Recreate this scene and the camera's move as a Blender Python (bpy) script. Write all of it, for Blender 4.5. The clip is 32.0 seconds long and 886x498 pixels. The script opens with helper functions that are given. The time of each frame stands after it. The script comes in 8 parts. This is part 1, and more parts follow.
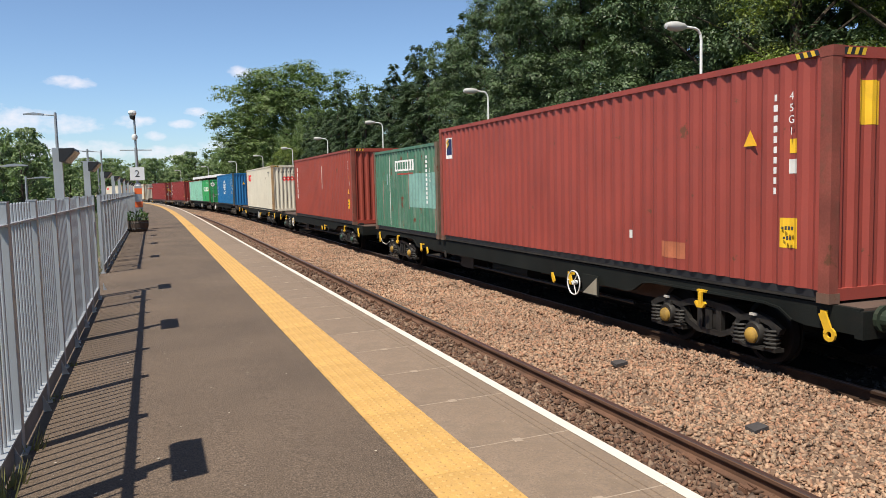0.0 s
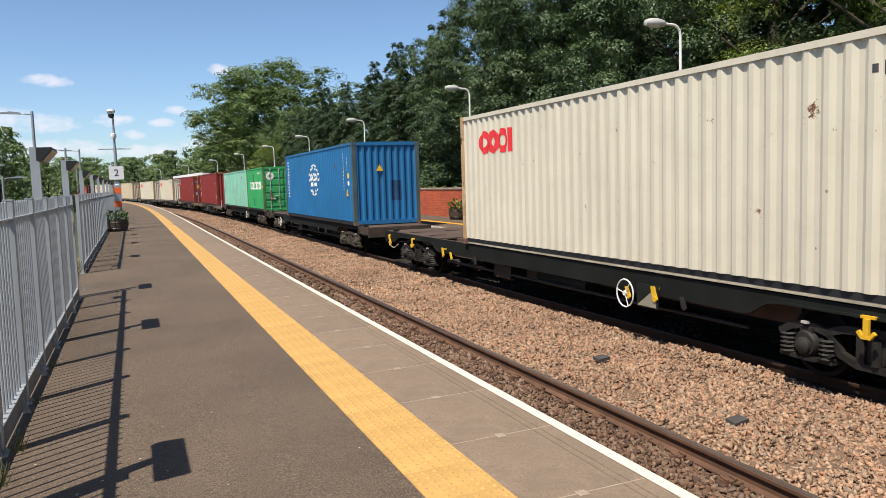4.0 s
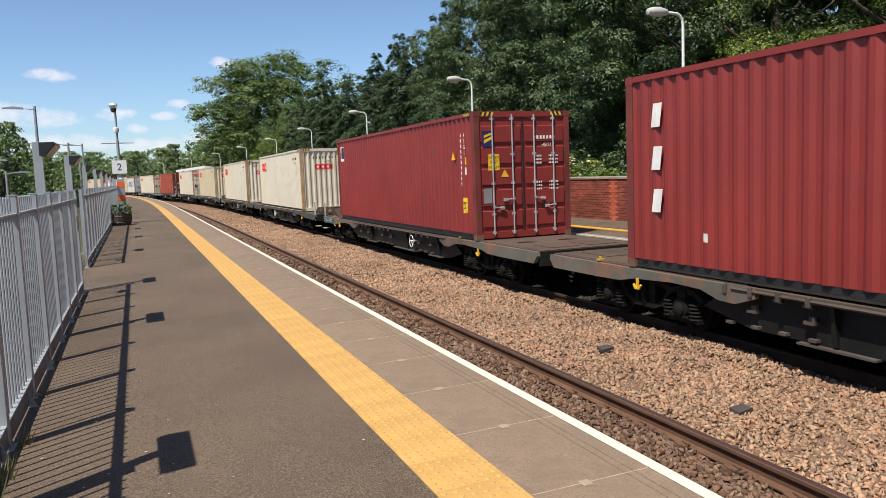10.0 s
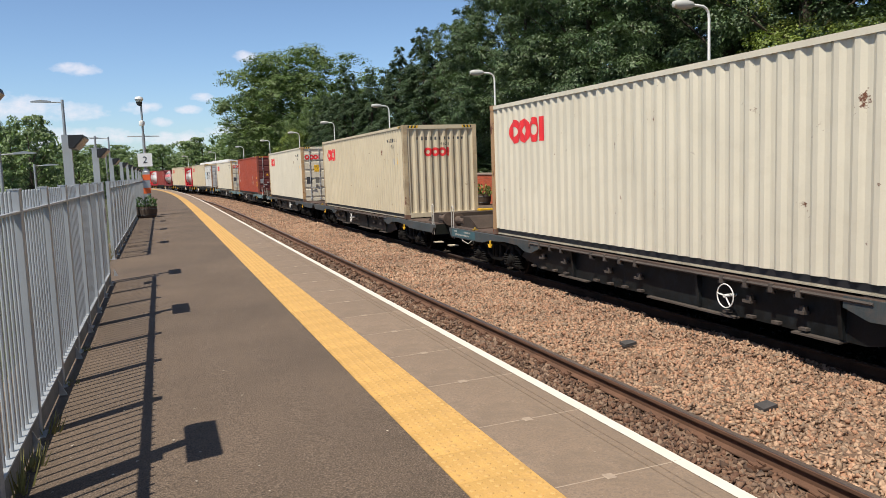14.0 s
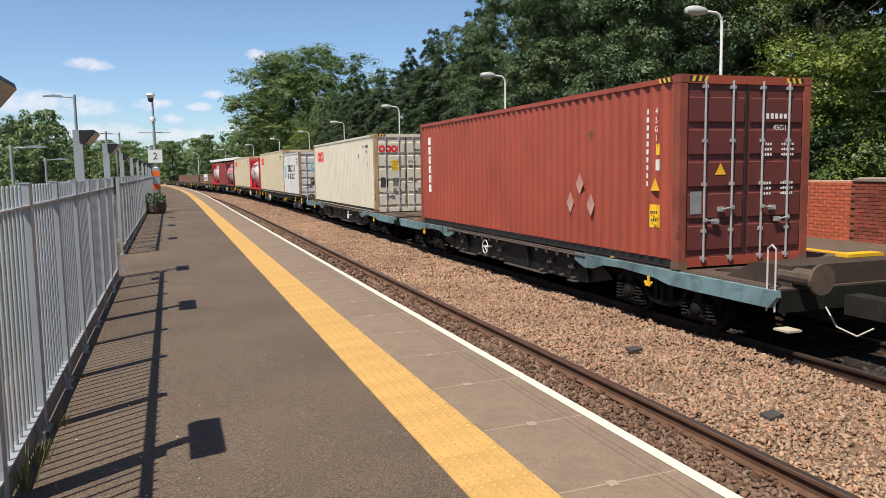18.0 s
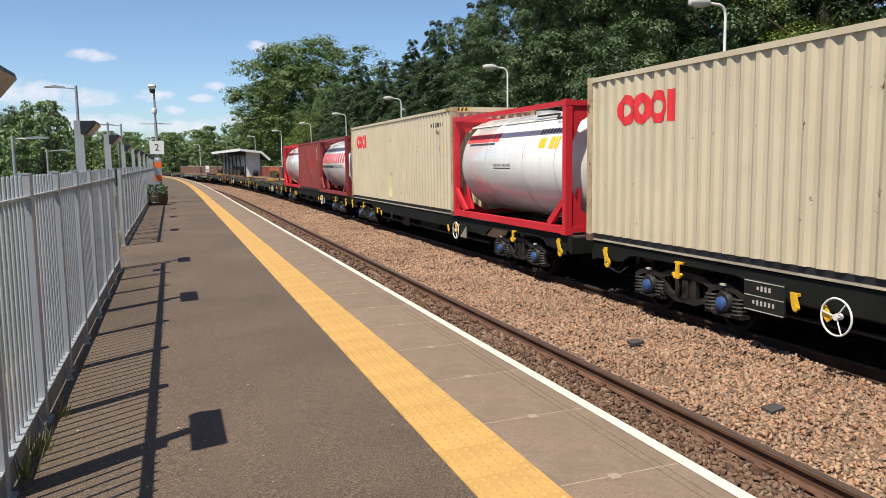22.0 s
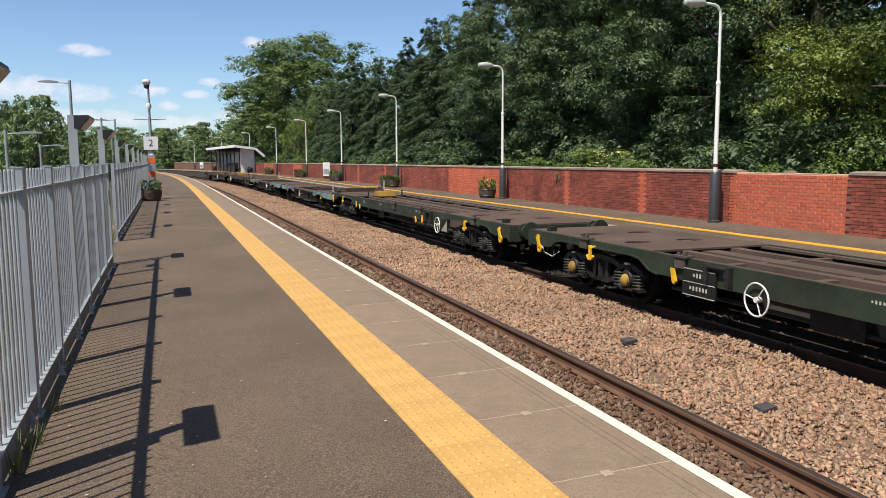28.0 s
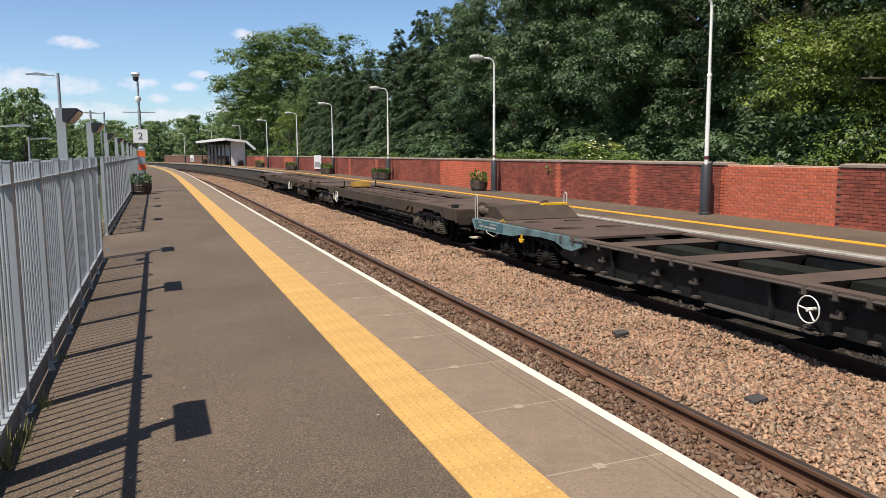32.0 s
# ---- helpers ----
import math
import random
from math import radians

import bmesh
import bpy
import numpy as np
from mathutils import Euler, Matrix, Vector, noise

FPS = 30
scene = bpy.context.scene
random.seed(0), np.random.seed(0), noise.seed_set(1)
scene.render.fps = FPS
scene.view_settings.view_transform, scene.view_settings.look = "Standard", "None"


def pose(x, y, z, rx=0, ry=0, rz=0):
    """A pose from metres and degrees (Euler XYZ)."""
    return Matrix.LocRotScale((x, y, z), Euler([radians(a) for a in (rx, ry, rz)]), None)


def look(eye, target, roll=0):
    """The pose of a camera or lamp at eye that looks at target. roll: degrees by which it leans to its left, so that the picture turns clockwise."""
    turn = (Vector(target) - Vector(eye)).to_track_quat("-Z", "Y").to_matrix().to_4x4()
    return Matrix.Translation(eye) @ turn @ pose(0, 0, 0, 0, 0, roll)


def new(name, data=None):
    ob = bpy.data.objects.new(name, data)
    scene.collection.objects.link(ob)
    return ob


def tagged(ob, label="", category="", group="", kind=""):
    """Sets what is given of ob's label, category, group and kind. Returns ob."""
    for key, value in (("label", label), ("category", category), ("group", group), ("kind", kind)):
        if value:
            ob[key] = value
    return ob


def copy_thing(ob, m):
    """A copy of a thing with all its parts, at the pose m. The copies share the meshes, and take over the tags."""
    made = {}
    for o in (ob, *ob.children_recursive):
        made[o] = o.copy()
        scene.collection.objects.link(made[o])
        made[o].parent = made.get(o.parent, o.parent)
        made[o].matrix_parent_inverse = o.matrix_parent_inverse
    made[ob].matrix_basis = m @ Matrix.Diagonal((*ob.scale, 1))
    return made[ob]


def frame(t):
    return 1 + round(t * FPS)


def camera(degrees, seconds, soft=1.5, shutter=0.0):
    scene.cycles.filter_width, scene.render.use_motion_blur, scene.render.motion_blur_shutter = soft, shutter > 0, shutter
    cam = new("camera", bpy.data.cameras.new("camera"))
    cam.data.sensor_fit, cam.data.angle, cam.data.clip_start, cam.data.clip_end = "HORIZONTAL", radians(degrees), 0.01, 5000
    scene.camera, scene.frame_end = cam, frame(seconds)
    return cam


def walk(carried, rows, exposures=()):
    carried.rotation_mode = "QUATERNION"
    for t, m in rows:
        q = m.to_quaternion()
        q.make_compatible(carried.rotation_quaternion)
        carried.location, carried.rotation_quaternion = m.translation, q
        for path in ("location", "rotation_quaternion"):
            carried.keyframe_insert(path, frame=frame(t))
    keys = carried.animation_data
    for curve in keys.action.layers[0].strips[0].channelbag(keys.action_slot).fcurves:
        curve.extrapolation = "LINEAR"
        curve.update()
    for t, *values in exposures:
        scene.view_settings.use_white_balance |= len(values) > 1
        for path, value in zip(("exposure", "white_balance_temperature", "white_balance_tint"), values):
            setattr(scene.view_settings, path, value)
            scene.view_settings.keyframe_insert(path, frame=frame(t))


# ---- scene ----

# ---- camera and its path ----
cam = camera(59.74, 32.0, soft=0.72)
EYE_ROWS = (
    (0, -2.420, -0.014, 1.538, 85.207, 1.340, -20.633),
    (0.5, -2.420, -0.019, 1.541, 85.327, 1.337, -20.771),
    (1, -2.418, -0.018, 1.539, 85.353, 1.352, -21.081),
    (1.5, -2.421, -0.022, 1.536, 85.405, 1.437, -21.160),
    (2, -2.419, -0.022, 1.542, 85.325, 1.471, -21.318),
    (2.5, -2.418, -0.014, 1.538, 85.252, 1.526, -21.513),
    (3, -2.417, -0.010, 1.540, 85.145, 1.508, -21.563),
    (3.5, -2.417, -0.021, 1.537, 85.060, 1.555, -21.807),
    (5.5, -2.417, -0.026, 1.535, 84.566, 1.941, -21.942),
    (6, -2.414, -0.020, 1.534, 84.349, 1.915, -21.861),
    (6.5, -2.416, -0.023, 1.537, 84.231, 1.860, -21.642),
    (7, -2.418, -0.027, 1.537, 84.229, 1.829, -21.458),
    (7.5, -2.413, -0.018, 1.534, 84.230, 1.850, -21.377),
    (8, -2.416, -0.020, 1.534, 84.255, 1.938, -21.483),
    (8.5, -2.420, -0.031, 1.537, 84.291, 1.965, -21.438),
    (9, -2.416, -0.028, 1.535, 84.323, 2.029, -21.543),
    (9.5, -2.416, -0.026, 1.537, 84.356, 2.069, -21.643),
    (10, -2.413, -0.031, 1.538, 84.342, 2.179, -21.725),
    (10.5, -2.424, -0.033, 1.536, 84.301, 2.179, -21.547),
    (11, -2.427, -0.032, 1.536, 84.190, 2.137, -20.980),
    (11.5, -2.427, -0.031, 1.534, 84.187, 2.081, -20.649),
    (12, -2.426, -0.029, 1.534, 84.110, 2.054, -20.466),
    (12.5, -2.431, -0.043, 1.535, 84.143, 2.101, -20.337),
    (13, -2.433, -0.040, 1.532, 84.169, 2.060, -20.161),
    (13.5, -2.433, -0.029, 1.534, 84.070, 2.065, -20.104),
    (14, -2.435, -0.037, 1.534, 83.955, 2.006, -20.113),
    (14.5, -2.432, -0.026, 1.532, 83.806, 1.994, -20.047),
    (16.5, -2.435, -0.030, 1.535, 83.997, 1.058, -19.574),
    (17, -2.436, -0.024, 1.531, 84.077, 0.939, -19.523),
    (17.5, -2.437, -0.020, 1.532, 84.097, 0.900, -19.415),
    (18, -2.433, -0.029, 1.536, 84.098, 0.917, -19.454),
    (18.5, -2.438, -0.022, 1.530, 84.160, 0.913, -19.486),
    (19, -2.437, -0.020, 1.531, 84.189, 0.871, -19.470),
    (19.5, -2.435, -0.020, 1.530, 84.144, 0.820, -19.506),
    (20, -2.437, -0.015, 1.531, 84.036, 0.798, -19.503),
    (20.5, -2.437, -0.018, 1.528, 83.898, 0.788, -19.453),
    (21, -2.436, -0.014, 1.532, 83.763, 0.693, -19.391),
    (21.5, -2.430, -0.014, 1.535, 83.697, 0.707, -19.358),
    (22, -2.429, -0.013, 1.532, 83.534, 0.749, -19.318),
    (22.5, -2.431, -0.005, 1.532, 83.475, 0.617, -19.313),
    (23, -2.428, -0.018, 1.532, 83.498, 0.589, -19.331),
    (23.5, -2.431, -0.022, 1.532, 83.545, 0.608, -19.407),
    (24, -2.429, -0.017, 1.532, 83.526, 0.652, -19.435),
    (24.5, -2.430, -0.013, 1.530, 83.512, 0.625, -19.439),
    (25, -2.429, -0.012, 1.527, 83.473, 0.636, -19.377),
    (25.5, -2.431, -0.017, 1.530, 83.457, 0.566, -19.435),
    (27.5, -2.435, -0.015, 1.525, 83.438, 0.346, -19.724),
    (28, -2.430, -0.012, 1.524, 83.383, 0.329, -19.705),
    (28.5, -2.432, -0.016, 1.527, 83.310, 0.346, -19.739),
    (29, -2.430, -0.010, 1.528, 83.329, 0.376, -19.717),
    (29.5, -2.430, -0.009, 1.525, 83.397, 0.304, -19.706),
    (30, -2.433, -0.007, 1.527, 83.382, 0.262, -19.748),
    (30.5, -2.432, -0.012, 1.528, 83.321, 0.254, -19.797),
    (31, -2.430, 0.001, 1.526, 83.078, 0.271, -19.861),
    (31.5, -2.428, 0.000, 1.527, 82.940, 0.321, -20.056),
    (32, -2.426, 0.003, 1.527, 82.837, 0.420, -20.337),
)
EXPOSURES = ((0.0, 0.4), (12.0, 0.38), (14.0, 0.32), (17.0, 0.34), (20.0, 0.38), (22.4, 0.34), (23.0, 0.08), (24.0, 0.26), (25.0, 0.3), (28.0, 0.38), (32.0, 0.38))
walk(cam, [(r[0], pose(*r[1:])) for r in EYE_ROWS], EXPOSURES)

# ---- light ----
SUN_WAY = Vector((-0.464, -0.3, 1.0)).normalized()
SKY_STRENGTH, SUN_STRENGTH = 0.076, 5.0
sun = new("sun", bpy.data.lights.new("sun", "SUN"))
sun.data.energy, sun.data.angle, sun.data.color = SUN_STRENGTH, radians(0.53), (1.0, 0.925, 0.8)
sun.matrix_world = look((0, 0, 60), Vector((0, 0, 60)) - SUN_WAY)

# ---- plan of the line: straight, then bending to the left ----
BEND_START, BEND_LENGTH, BEND_RADIUS = 29.58, 123.66, 295.8
_S = np.arange(-400.0, 620.0, 0.5)
_K = np.clip((_S - BEND_START) / BEND_LENGTH, 0, 1) / BEND_RADIUS
_K = np.where(_S > 330, 0.0, _K)
_T = np.concatenate([[0], np.cumsum((_K[1:] + _K[:-1]) / 2 * 0.5)])
_X = np.concatenate([[0], np.cumsum(-(np.sin(_T[1:]) + np.sin(_T[:-1])) / 2 * 0.5)])
_Y = np.concatenate([[-400.0], -400 + np.cumsum((np.cos(_T[1:]) + np.cos(_T[:-1])) / 2 * 0.5)])


def on_line(s, off=0.0):
    """x, y and heading (radians to the left) at s metres along the platform edge, off metres to its right."""
    x, y, a = np.interp(s, _S, _X), np.interp(s, _S, _Y), np.interp(s, _S, _T)
    return float(x + off * np.cos(a)), float(y + off * np.sin(a)), float(a)


FALL = 0.0243           # the platform falls away from its edge
RAIL_Z = -0.906         # rail tops
NEAR_RAIL, TRACK_FAR = 2.2, 5.90
WALL_OFF, FAR_EDGE, FAR_Z = 10.65, 7.34, -0.06
FAR_END = 164.0         # where the opposite platform and its wall stop
TRAVEL = ((0, 0.00), (1, 11.25), (2, 22.55), (3, 33.87), (4, 45.37), (5, 57.10), (6, 69.05), (7, 81.03), (8, 93.02), (9, 105.00), (10, 117.02), (11, 129.29), (12, 141.73), (13, 154.29), (14, 167.02), (15, 179.77), (16, 192.45), (17, 205.00), (18, 217.48), (19, 230.17), (20, 243.02), (21, 256.01), (22, 269.01), (23, 282.09), (24, 295.21), (25, 308.26), (26, 321.25), (27, 334.19), (28, 347.06), (29, 359.87), (30, 372.66), (31, 385.45), (32, 398.25))


def travel(t):
    return float(np.interp(t, [r[0] for r in TRAVEL], [r[1] for r in TRAVEL]))

world = bpy.data.worlds.new("sky")
scene.world = world
world.use_nodes = True
_nt = world.node_tree
_bg = _nt.nodes["Background"]
_sky = _nt.nodes.new("ShaderNodeTexSky")
_sky.sky_type, _sky.sun_disc = "NISHITA", False
_sky.sun_elevation, _sky.sun_rotation = math.asin(SUN_WAY.z), math.atan2(SUN_WAY.x, SUN_WAY.y) % (2 * math.pi)
_sky.air_density, _sky.dust_density, _sky.ozone_density = 1.0, 0.5, 2.0
_bg.inputs["Strength"].default_value = SKY_STRENGTH
# low fair-weather clouds: (bearing x/y, height z/y, half width, half height)
CLOUDS = ((-0.082, 0.128, 0.028, 0.0075), (0.112, 0.146, 0.016, 0.008), (-0.15, 0.084, 0.06, 0.016), (-0.09, 0.079, 0.04, 0.012), (-0.0155, 0.083, 0.028, 0.0075),
          (0.0384, 0.081, 0.016, 0.006), (0.0092, 0.066, 0.014, 0.006), (0.0547, 0.095, 0.014, 0.006), (0.078, 0.056, 0.022, 0.012), (-0.3, 0.12, 0.08, 0.02),
          (-0.1, 0.05, 0.09, 0.012), (0.02, 0.045, 0.05, 0.01), (0.5, 0.1, 0.1, 0.02), (-0.55, 0.09, 0.12, 0.03))
_co = _nt.nodes.new("ShaderNodeTexCoord").outputs["Generated"]
_sep = _nt.nodes.new("ShaderNodeSeparateXYZ")
_nt.links.new(_co, _sep.inputs[0])


def _math(op, a, b=None):
    n = _nt.nodes.new("ShaderNodeMath")
    n.operation = op
    for i, x in enumerate((a, b)):
        if x is None:
            continue
        if isinstance(x, (int, float)):
            n.inputs[i].default_value = x
        else:
            _nt.links.new(x, n.inputs[i])
    return n.outputs[0]


_y = _math("MAXIMUM", _sep.outputs[1], 0.02)
_u, _v = _math("DIVIDE", _sep.outputs[0], _y), _math("DIVIDE", _sep.outputs[2], _y)
_cmb = _nt.nodes.new("ShaderNodeCombineXYZ")
_nt.links.new(_u, _cmb.inputs[0])
_nt.links.new(_math("MULTIPLY", _v, 1.6), _cmb.inputs[1])
_nz = _nt.nodes.new("ShaderNodeTexNoise")
_nz.inputs["Scale"].default_value, _nz.inputs["Detail"].default_value, _nz.inputs["Roughness"].default_value = 34, 7, 0.6
_nt.links.new(_cmb.outputs[0], _nz.inputs["Vector"])
_cloud = None
for _cu, _cv, _w, _h in CLOUDS:
    _d = _math("ADD", _math("POWER", _math("ABSOLUTE", _math("DIVIDE", _math("SUBTRACT", _u, _cu), _w)), 2.0),
               _math("POWER", _math("ABSOLUTE", _math("DIVIDE", _math("SUBTRACT", _v, _cv), _h)), 2.0))
    _one = _math("SUBTRACT", 1.25, _d)
    _cloud = _one if _cloud is None else _math("MAXIMUM", _cloud, _one)
_amount = _math("MULTIPLY", _math("ADD", _cloud, _math("MULTIPLY", _math("SUBTRACT", _nz.outputs["Fac"], 0.55), 4.0)), 0.55)
_amount = _math("MINIMUM", _math("MAXIMUM", _amount, 0.0), 0.9)
_amount = _math("MULTIPLY", _amount, _math("GREATER_THAN", _sep.outputs[1], 0.03))
_mix = _nt.nodes.new("ShaderNodeMix")
_mix.data_type = "RGBA"
_nt.links.new(_amount, _mix.inputs[0])
_tint = _nt.nodes.new("ShaderNodeMix")
_tint.data_type, _tint.blend_type = "RGBA", "MULTIPLY"
_tint.inputs[0].default_value = 1.0
_grade = _nt.nodes.new("ShaderNodeMix")      # clear air: bluer towards the horizon, deeper overhead
_grade.data_type = "RGBA"
_nt.links.new(_math("MINIMUM", _math("MAXIMUM", _math("MULTIPLY", _sep.outputs[2], 1.6), 0.0), 1.0), _grade.inputs[0])
_grade.inputs[6].default_value, _grade.inputs[7].default_value = (1.12, 1.33, 1.62, 1), (0.96, 0.9, 0.88, 1)
_nt.links.new(_grade.outputs[2], _tint.inputs[7])
_nt.links.new(_sky.outputs[0], _tint.inputs[6])
_nt.links.new(_tint.outputs[2], _mix.inputs[6])
_mix.inputs[7].default_value = (10.0, 9.6, 10.2, 1)
_nt.links.new(_mix.outputs[2], _bg.inputs["Color"])


# ---- mesh tools ----
class Shape:
    """Vertices and faces of one mesh."""

    def __init__(self):
        self.v, self.f = [], []

    def add(self, verts, faces):
        n = len(self.v)
        self.v.extend(tuple(p) for p in verts)
        self.f.extend(tuple(i + n for i in face) for face in faces)
        return self

    def box(self, x0, x1, y0, y1, z0, z1, m=None):
        p = [(x, y, z) for z in (z0, z1) for y in (y0, y1) for x in (x0, x1)]
        if m is not None:
            p = [m @ Vector(q) for q in p]
        return self.add(p, [(0, 2, 3, 1), (4, 5, 7, 6), (0, 1, 5, 4), (2, 6, 7, 3), (0, 4, 6, 2), (1, 3, 7, 5)])

    def prism(self, profile, a, b, axis="y"):
        """A closed outline of two coordinates drawn out from a to b along an axis."""
        n = len(profile)
        place = {"x": lambda p, c: (c, p[0], p[1]), "y": lambda p, c: (p[0], c, p[1]), "z": lambda p, c: (p[0], p[1], c)}[axis]
        v = [place(p, a) for p in profile] + [place(p, b) for p in profile]
        f = [(i, (i + 1) % n, (i + 1) % n + n, i + n) for i in range(n)]
        return self.add(v, f + [tuple(range(n - 1, -1, -1)), tuple(range(n, 2 * n))])

    def tube(self, p, q, r, n=10, r2=None, caps=True):
        p, q = Vector(p), Vector(q)
        m = (q - p).to_track_quat("Z", "Y").to_matrix()
        r2 = r if r2 is None else r2
        c = [(math.cos(2 * math.pi * i / n), math.sin(2 * math.pi * i / n)) for i in range(n)]
        v = [p + m @ Vector((x * r, y * r, 0)) for x, y in c] + [q + m @ Vector((x * r2, y * r2, 0)) for x, y in c]
        f = [(i, (i + 1) % n, (i + 1) % n + n, i + n) for i in range(n)]
        if caps:
            f += [tuple(range(n - 1, -1, -1)), tuple(range(n, 2 * n))]
        return self.add(v, f)

    def strap(self, pts, w, x0, x1):
        """A flat bar of width w that follows points (y, z), between x0 and x1."""
        n, left, right = len(pts), [], []
        for i, (y, z) in enumerate(pts):
            a, b = pts[max(0, i - 1)], pts[min(n - 1, i + 1)]
            d = Vector((b[0] - a[0], b[1] - a[1])).normalized()
            left.append((y - d.y * w / 2, z + d.x * w / 2))
            right.append((y + d.y * w / 2, z - d.x * w / 2))
        return self.prism(left + right[::-1], x0, x1, "x")

    def path_tube(self, pts, r, n=8):
        for a, b in zip(pts, pts[1:]):
            self.tube(a, b, r, n)
        return self

    def ring(self, centre, normal, radius, r, n=24, k=8):
        """A torus."""
        m = Vector(normal).to_track_quat("Z", "Y").to_matrix()
        v, f = [], []
        for i in range(n):
            a = 2 * math.pi * i / n
            for j in range(k):
                b = 2 * math.pi * j / k
                v.append(Vector(centre) + m @ Vector(((radius + r * math.cos(b)) * math.cos(a), (radius + r * math.cos(b)) * math.sin(a), r * math.sin(b))))
                f.append((i * k + j, ((i + 1) % n) * k + j, ((i + 1) % n) * k + (j + 1) % k, i * k + (j + 1) % k))
        return self.add(v, f)

    def lathe(self, profile, centre=(0, 0, 0), axis="z", n=24):
        """Outline of (radius, height) turned about an axis."""
        turn = {"z": lambda x, y, h: (x, y, h), "x": lambda x, y, h: (h, x, y), "y": lambda x, y, h: (y, h, x)}[axis]
        c, k, v, f = Vector(centre), len(profile), [], []
        for i in range(n):
            a = 2 * math.pi * i / n
            for r, h in profile:
                v.append(c + Vector(turn(r * math.cos(a), r * math.sin(a), h)))
        for i in range(n):
            for j in range(k - 1):
                f.append((i * k + j, ((i + 1) % n) * k + j, ((i + 1) % n) * k + j + 1, i * k + j + 1))
        return self.add(v, f)

    def sweep(self, profile, s0, s1, step=2.0, closed=True):
        """Outline of (offset, height) drawn along the bending line from s0 to s1."""
        n, k = max(2, int(round((s1 - s0) / step)) + 1), len(profile)
        v, f = [], []
        for i in range(n):
            s = s0 + (s1 - s0) * i / (n - 1)
            for off, z in profile:
                x, y, _ = on_line(s, off)
                v.append((x, y, z))
        for i in range(n - 1):
            for j in range(k if closed else k - 1):
                f.append((i * k + j, i * k + (j + 1) % k, (i + 1) * k + (j + 1) % k, (i + 1) * k + j))
        if closed:
            f += [tuple(range(k - 1, -1, -1)), tuple((n - 1) * k + j for j in range(k))]
        return self.add(v, f)

    def mesh(self, name, smooth=False):
        me = bpy.data.meshes.new(name)
        me.from_pydata([tuple(p) for p in self.v], [], self.f)
        me.update()
        if smooth:
            me.shade_smooth()
            me.set_sharp_from_angle(angle=radians(38))
        return me


def fix(me):
    """Turn the faces of a mesh outward."""
    bm = bmesh.new()
    bm.from_mesh(me)
    bmesh.ops.recalc_face_normals(bm, faces=bm.faces)
    bm.to_mesh(me)
    bm.free()
    return me


def part(name, shape, material, parent=None, label="", smooth=False, at=None, outward=True):
    """One mesh object under a thing or a part; shape is a Shape or a ready mesh."""
    me = shape
    if isinstance(shape, Shape):
        me = shape.mesh(name, smooth)
        if outward and len(me.polygons) < 60000:
            fix(me)
    ob = new(name, me)
    if material is not None and not me.materials:
        me.materials.append(material)
    if parent is not None:
        ob.parent = parent
    if at is not None:
        ob.matrix_basis = at
    if label:
        ob["label"] = label
    return ob


def thing(name, label, category, m=None, group="", kind=""):
    ob = new(name)
    ob.empty_display_size = 0.2
    if m is not None:
        ob.matrix_basis = m
    return tagged(ob, label, category, group, kind)


def standing(s, off, z=0.0, turn=0.0):
    x, y, a = on_line(s, off)
    return pose(x, y, z, 0, 0, math.degrees(a) + turn)


# ---- lettering in the built-in font, one metre high ----
GLYPHS = {}
for _text in ("2", "4", "5", "G", "1", "45G1", "22G1", "22K2", "LIQUID LOGISTICS", "PLEASE PUT LABELS HERE", "CAUTION", "9'-6\"", "HIGH", "MGW.", "TARE.", "NET.", "CU.CAP."):
    _cu = bpy.data.curves.new("lettering", "FONT")
    _cu.body, _cu.size, _cu.extrude, _cu.align_x, _cu.align_y = _text, 1.0, 0.006, "CENTER", "CENTER"
    _ob = bpy.data.objects.new("lettering", _cu)
    scene.collection.objects.link(_ob)
    GLYPHS[_text] = bpy.data.meshes.new_from_object(_ob.evaluated_get(bpy.context.evaluated_depsgraph_get()))
    bpy.data.objects.remove(_ob)
    GLYPHS[_text].materials.clear()


# ---- materials ----
def nodes_of(name):
    m = bpy.data.materials.new(name)
    m.use_nodes = True
    nt = m.node_tree
    return m, nt, nt.nodes["Principled BSDF"]


def mix(nt, fac, a, b, kind="MIX"):
    n = nt.nodes.new("ShaderNodeMix")
    n.data_type, n.blend_type = "RGBA", kind
    for i, x in ((0, fac), (6, a), (7, b)):
        if isinstance(x, (int, float)):
            n.inputs[i].default_value = x
        elif isinstance(x, (tuple, list)):
            n.inputs[i].default_value = (*x[:3], 1)
        else:
            nt.links.new(x, n.inputs[i])
    return n.outputs[2]


def noise_of(nt, vec, scale, detail=4.0, rough=0.55, dist=0.0):
    n = nt.nodes.new("ShaderNodeTexNoise")
    n.inputs["Scale"].default_value, n.inputs["Detail"].default_value = scale, detail
    n.inputs["Roughness"].default_value, n.inputs["Distortion"].default_value = rough, dist
    nt.links.new(vec, n.inputs["Vector"])
    return n.outputs["Fac"]


def ramp(nt, fac, lo, hi, a=0.0, b=1.0):
    n = nt.nodes.new("ShaderNodeMapRange")
    n.inputs[1].default_value, n.inputs[2].default_value, n.inputs[3].default_value, n.inputs[4].default_value = lo, hi, a, b
    nt.links.new(fac, n.inputs[0])
    return n.outputs[0]


def stretch(nt, vec, sx, sy, sz):
    n = nt.nodes.new("ShaderNodeMapping")
    n.inputs["Scale"].default_value = (sx, sy, sz)
    nt.links.new(vec, n.inputs["Vector"])
    return n.outputs[0]


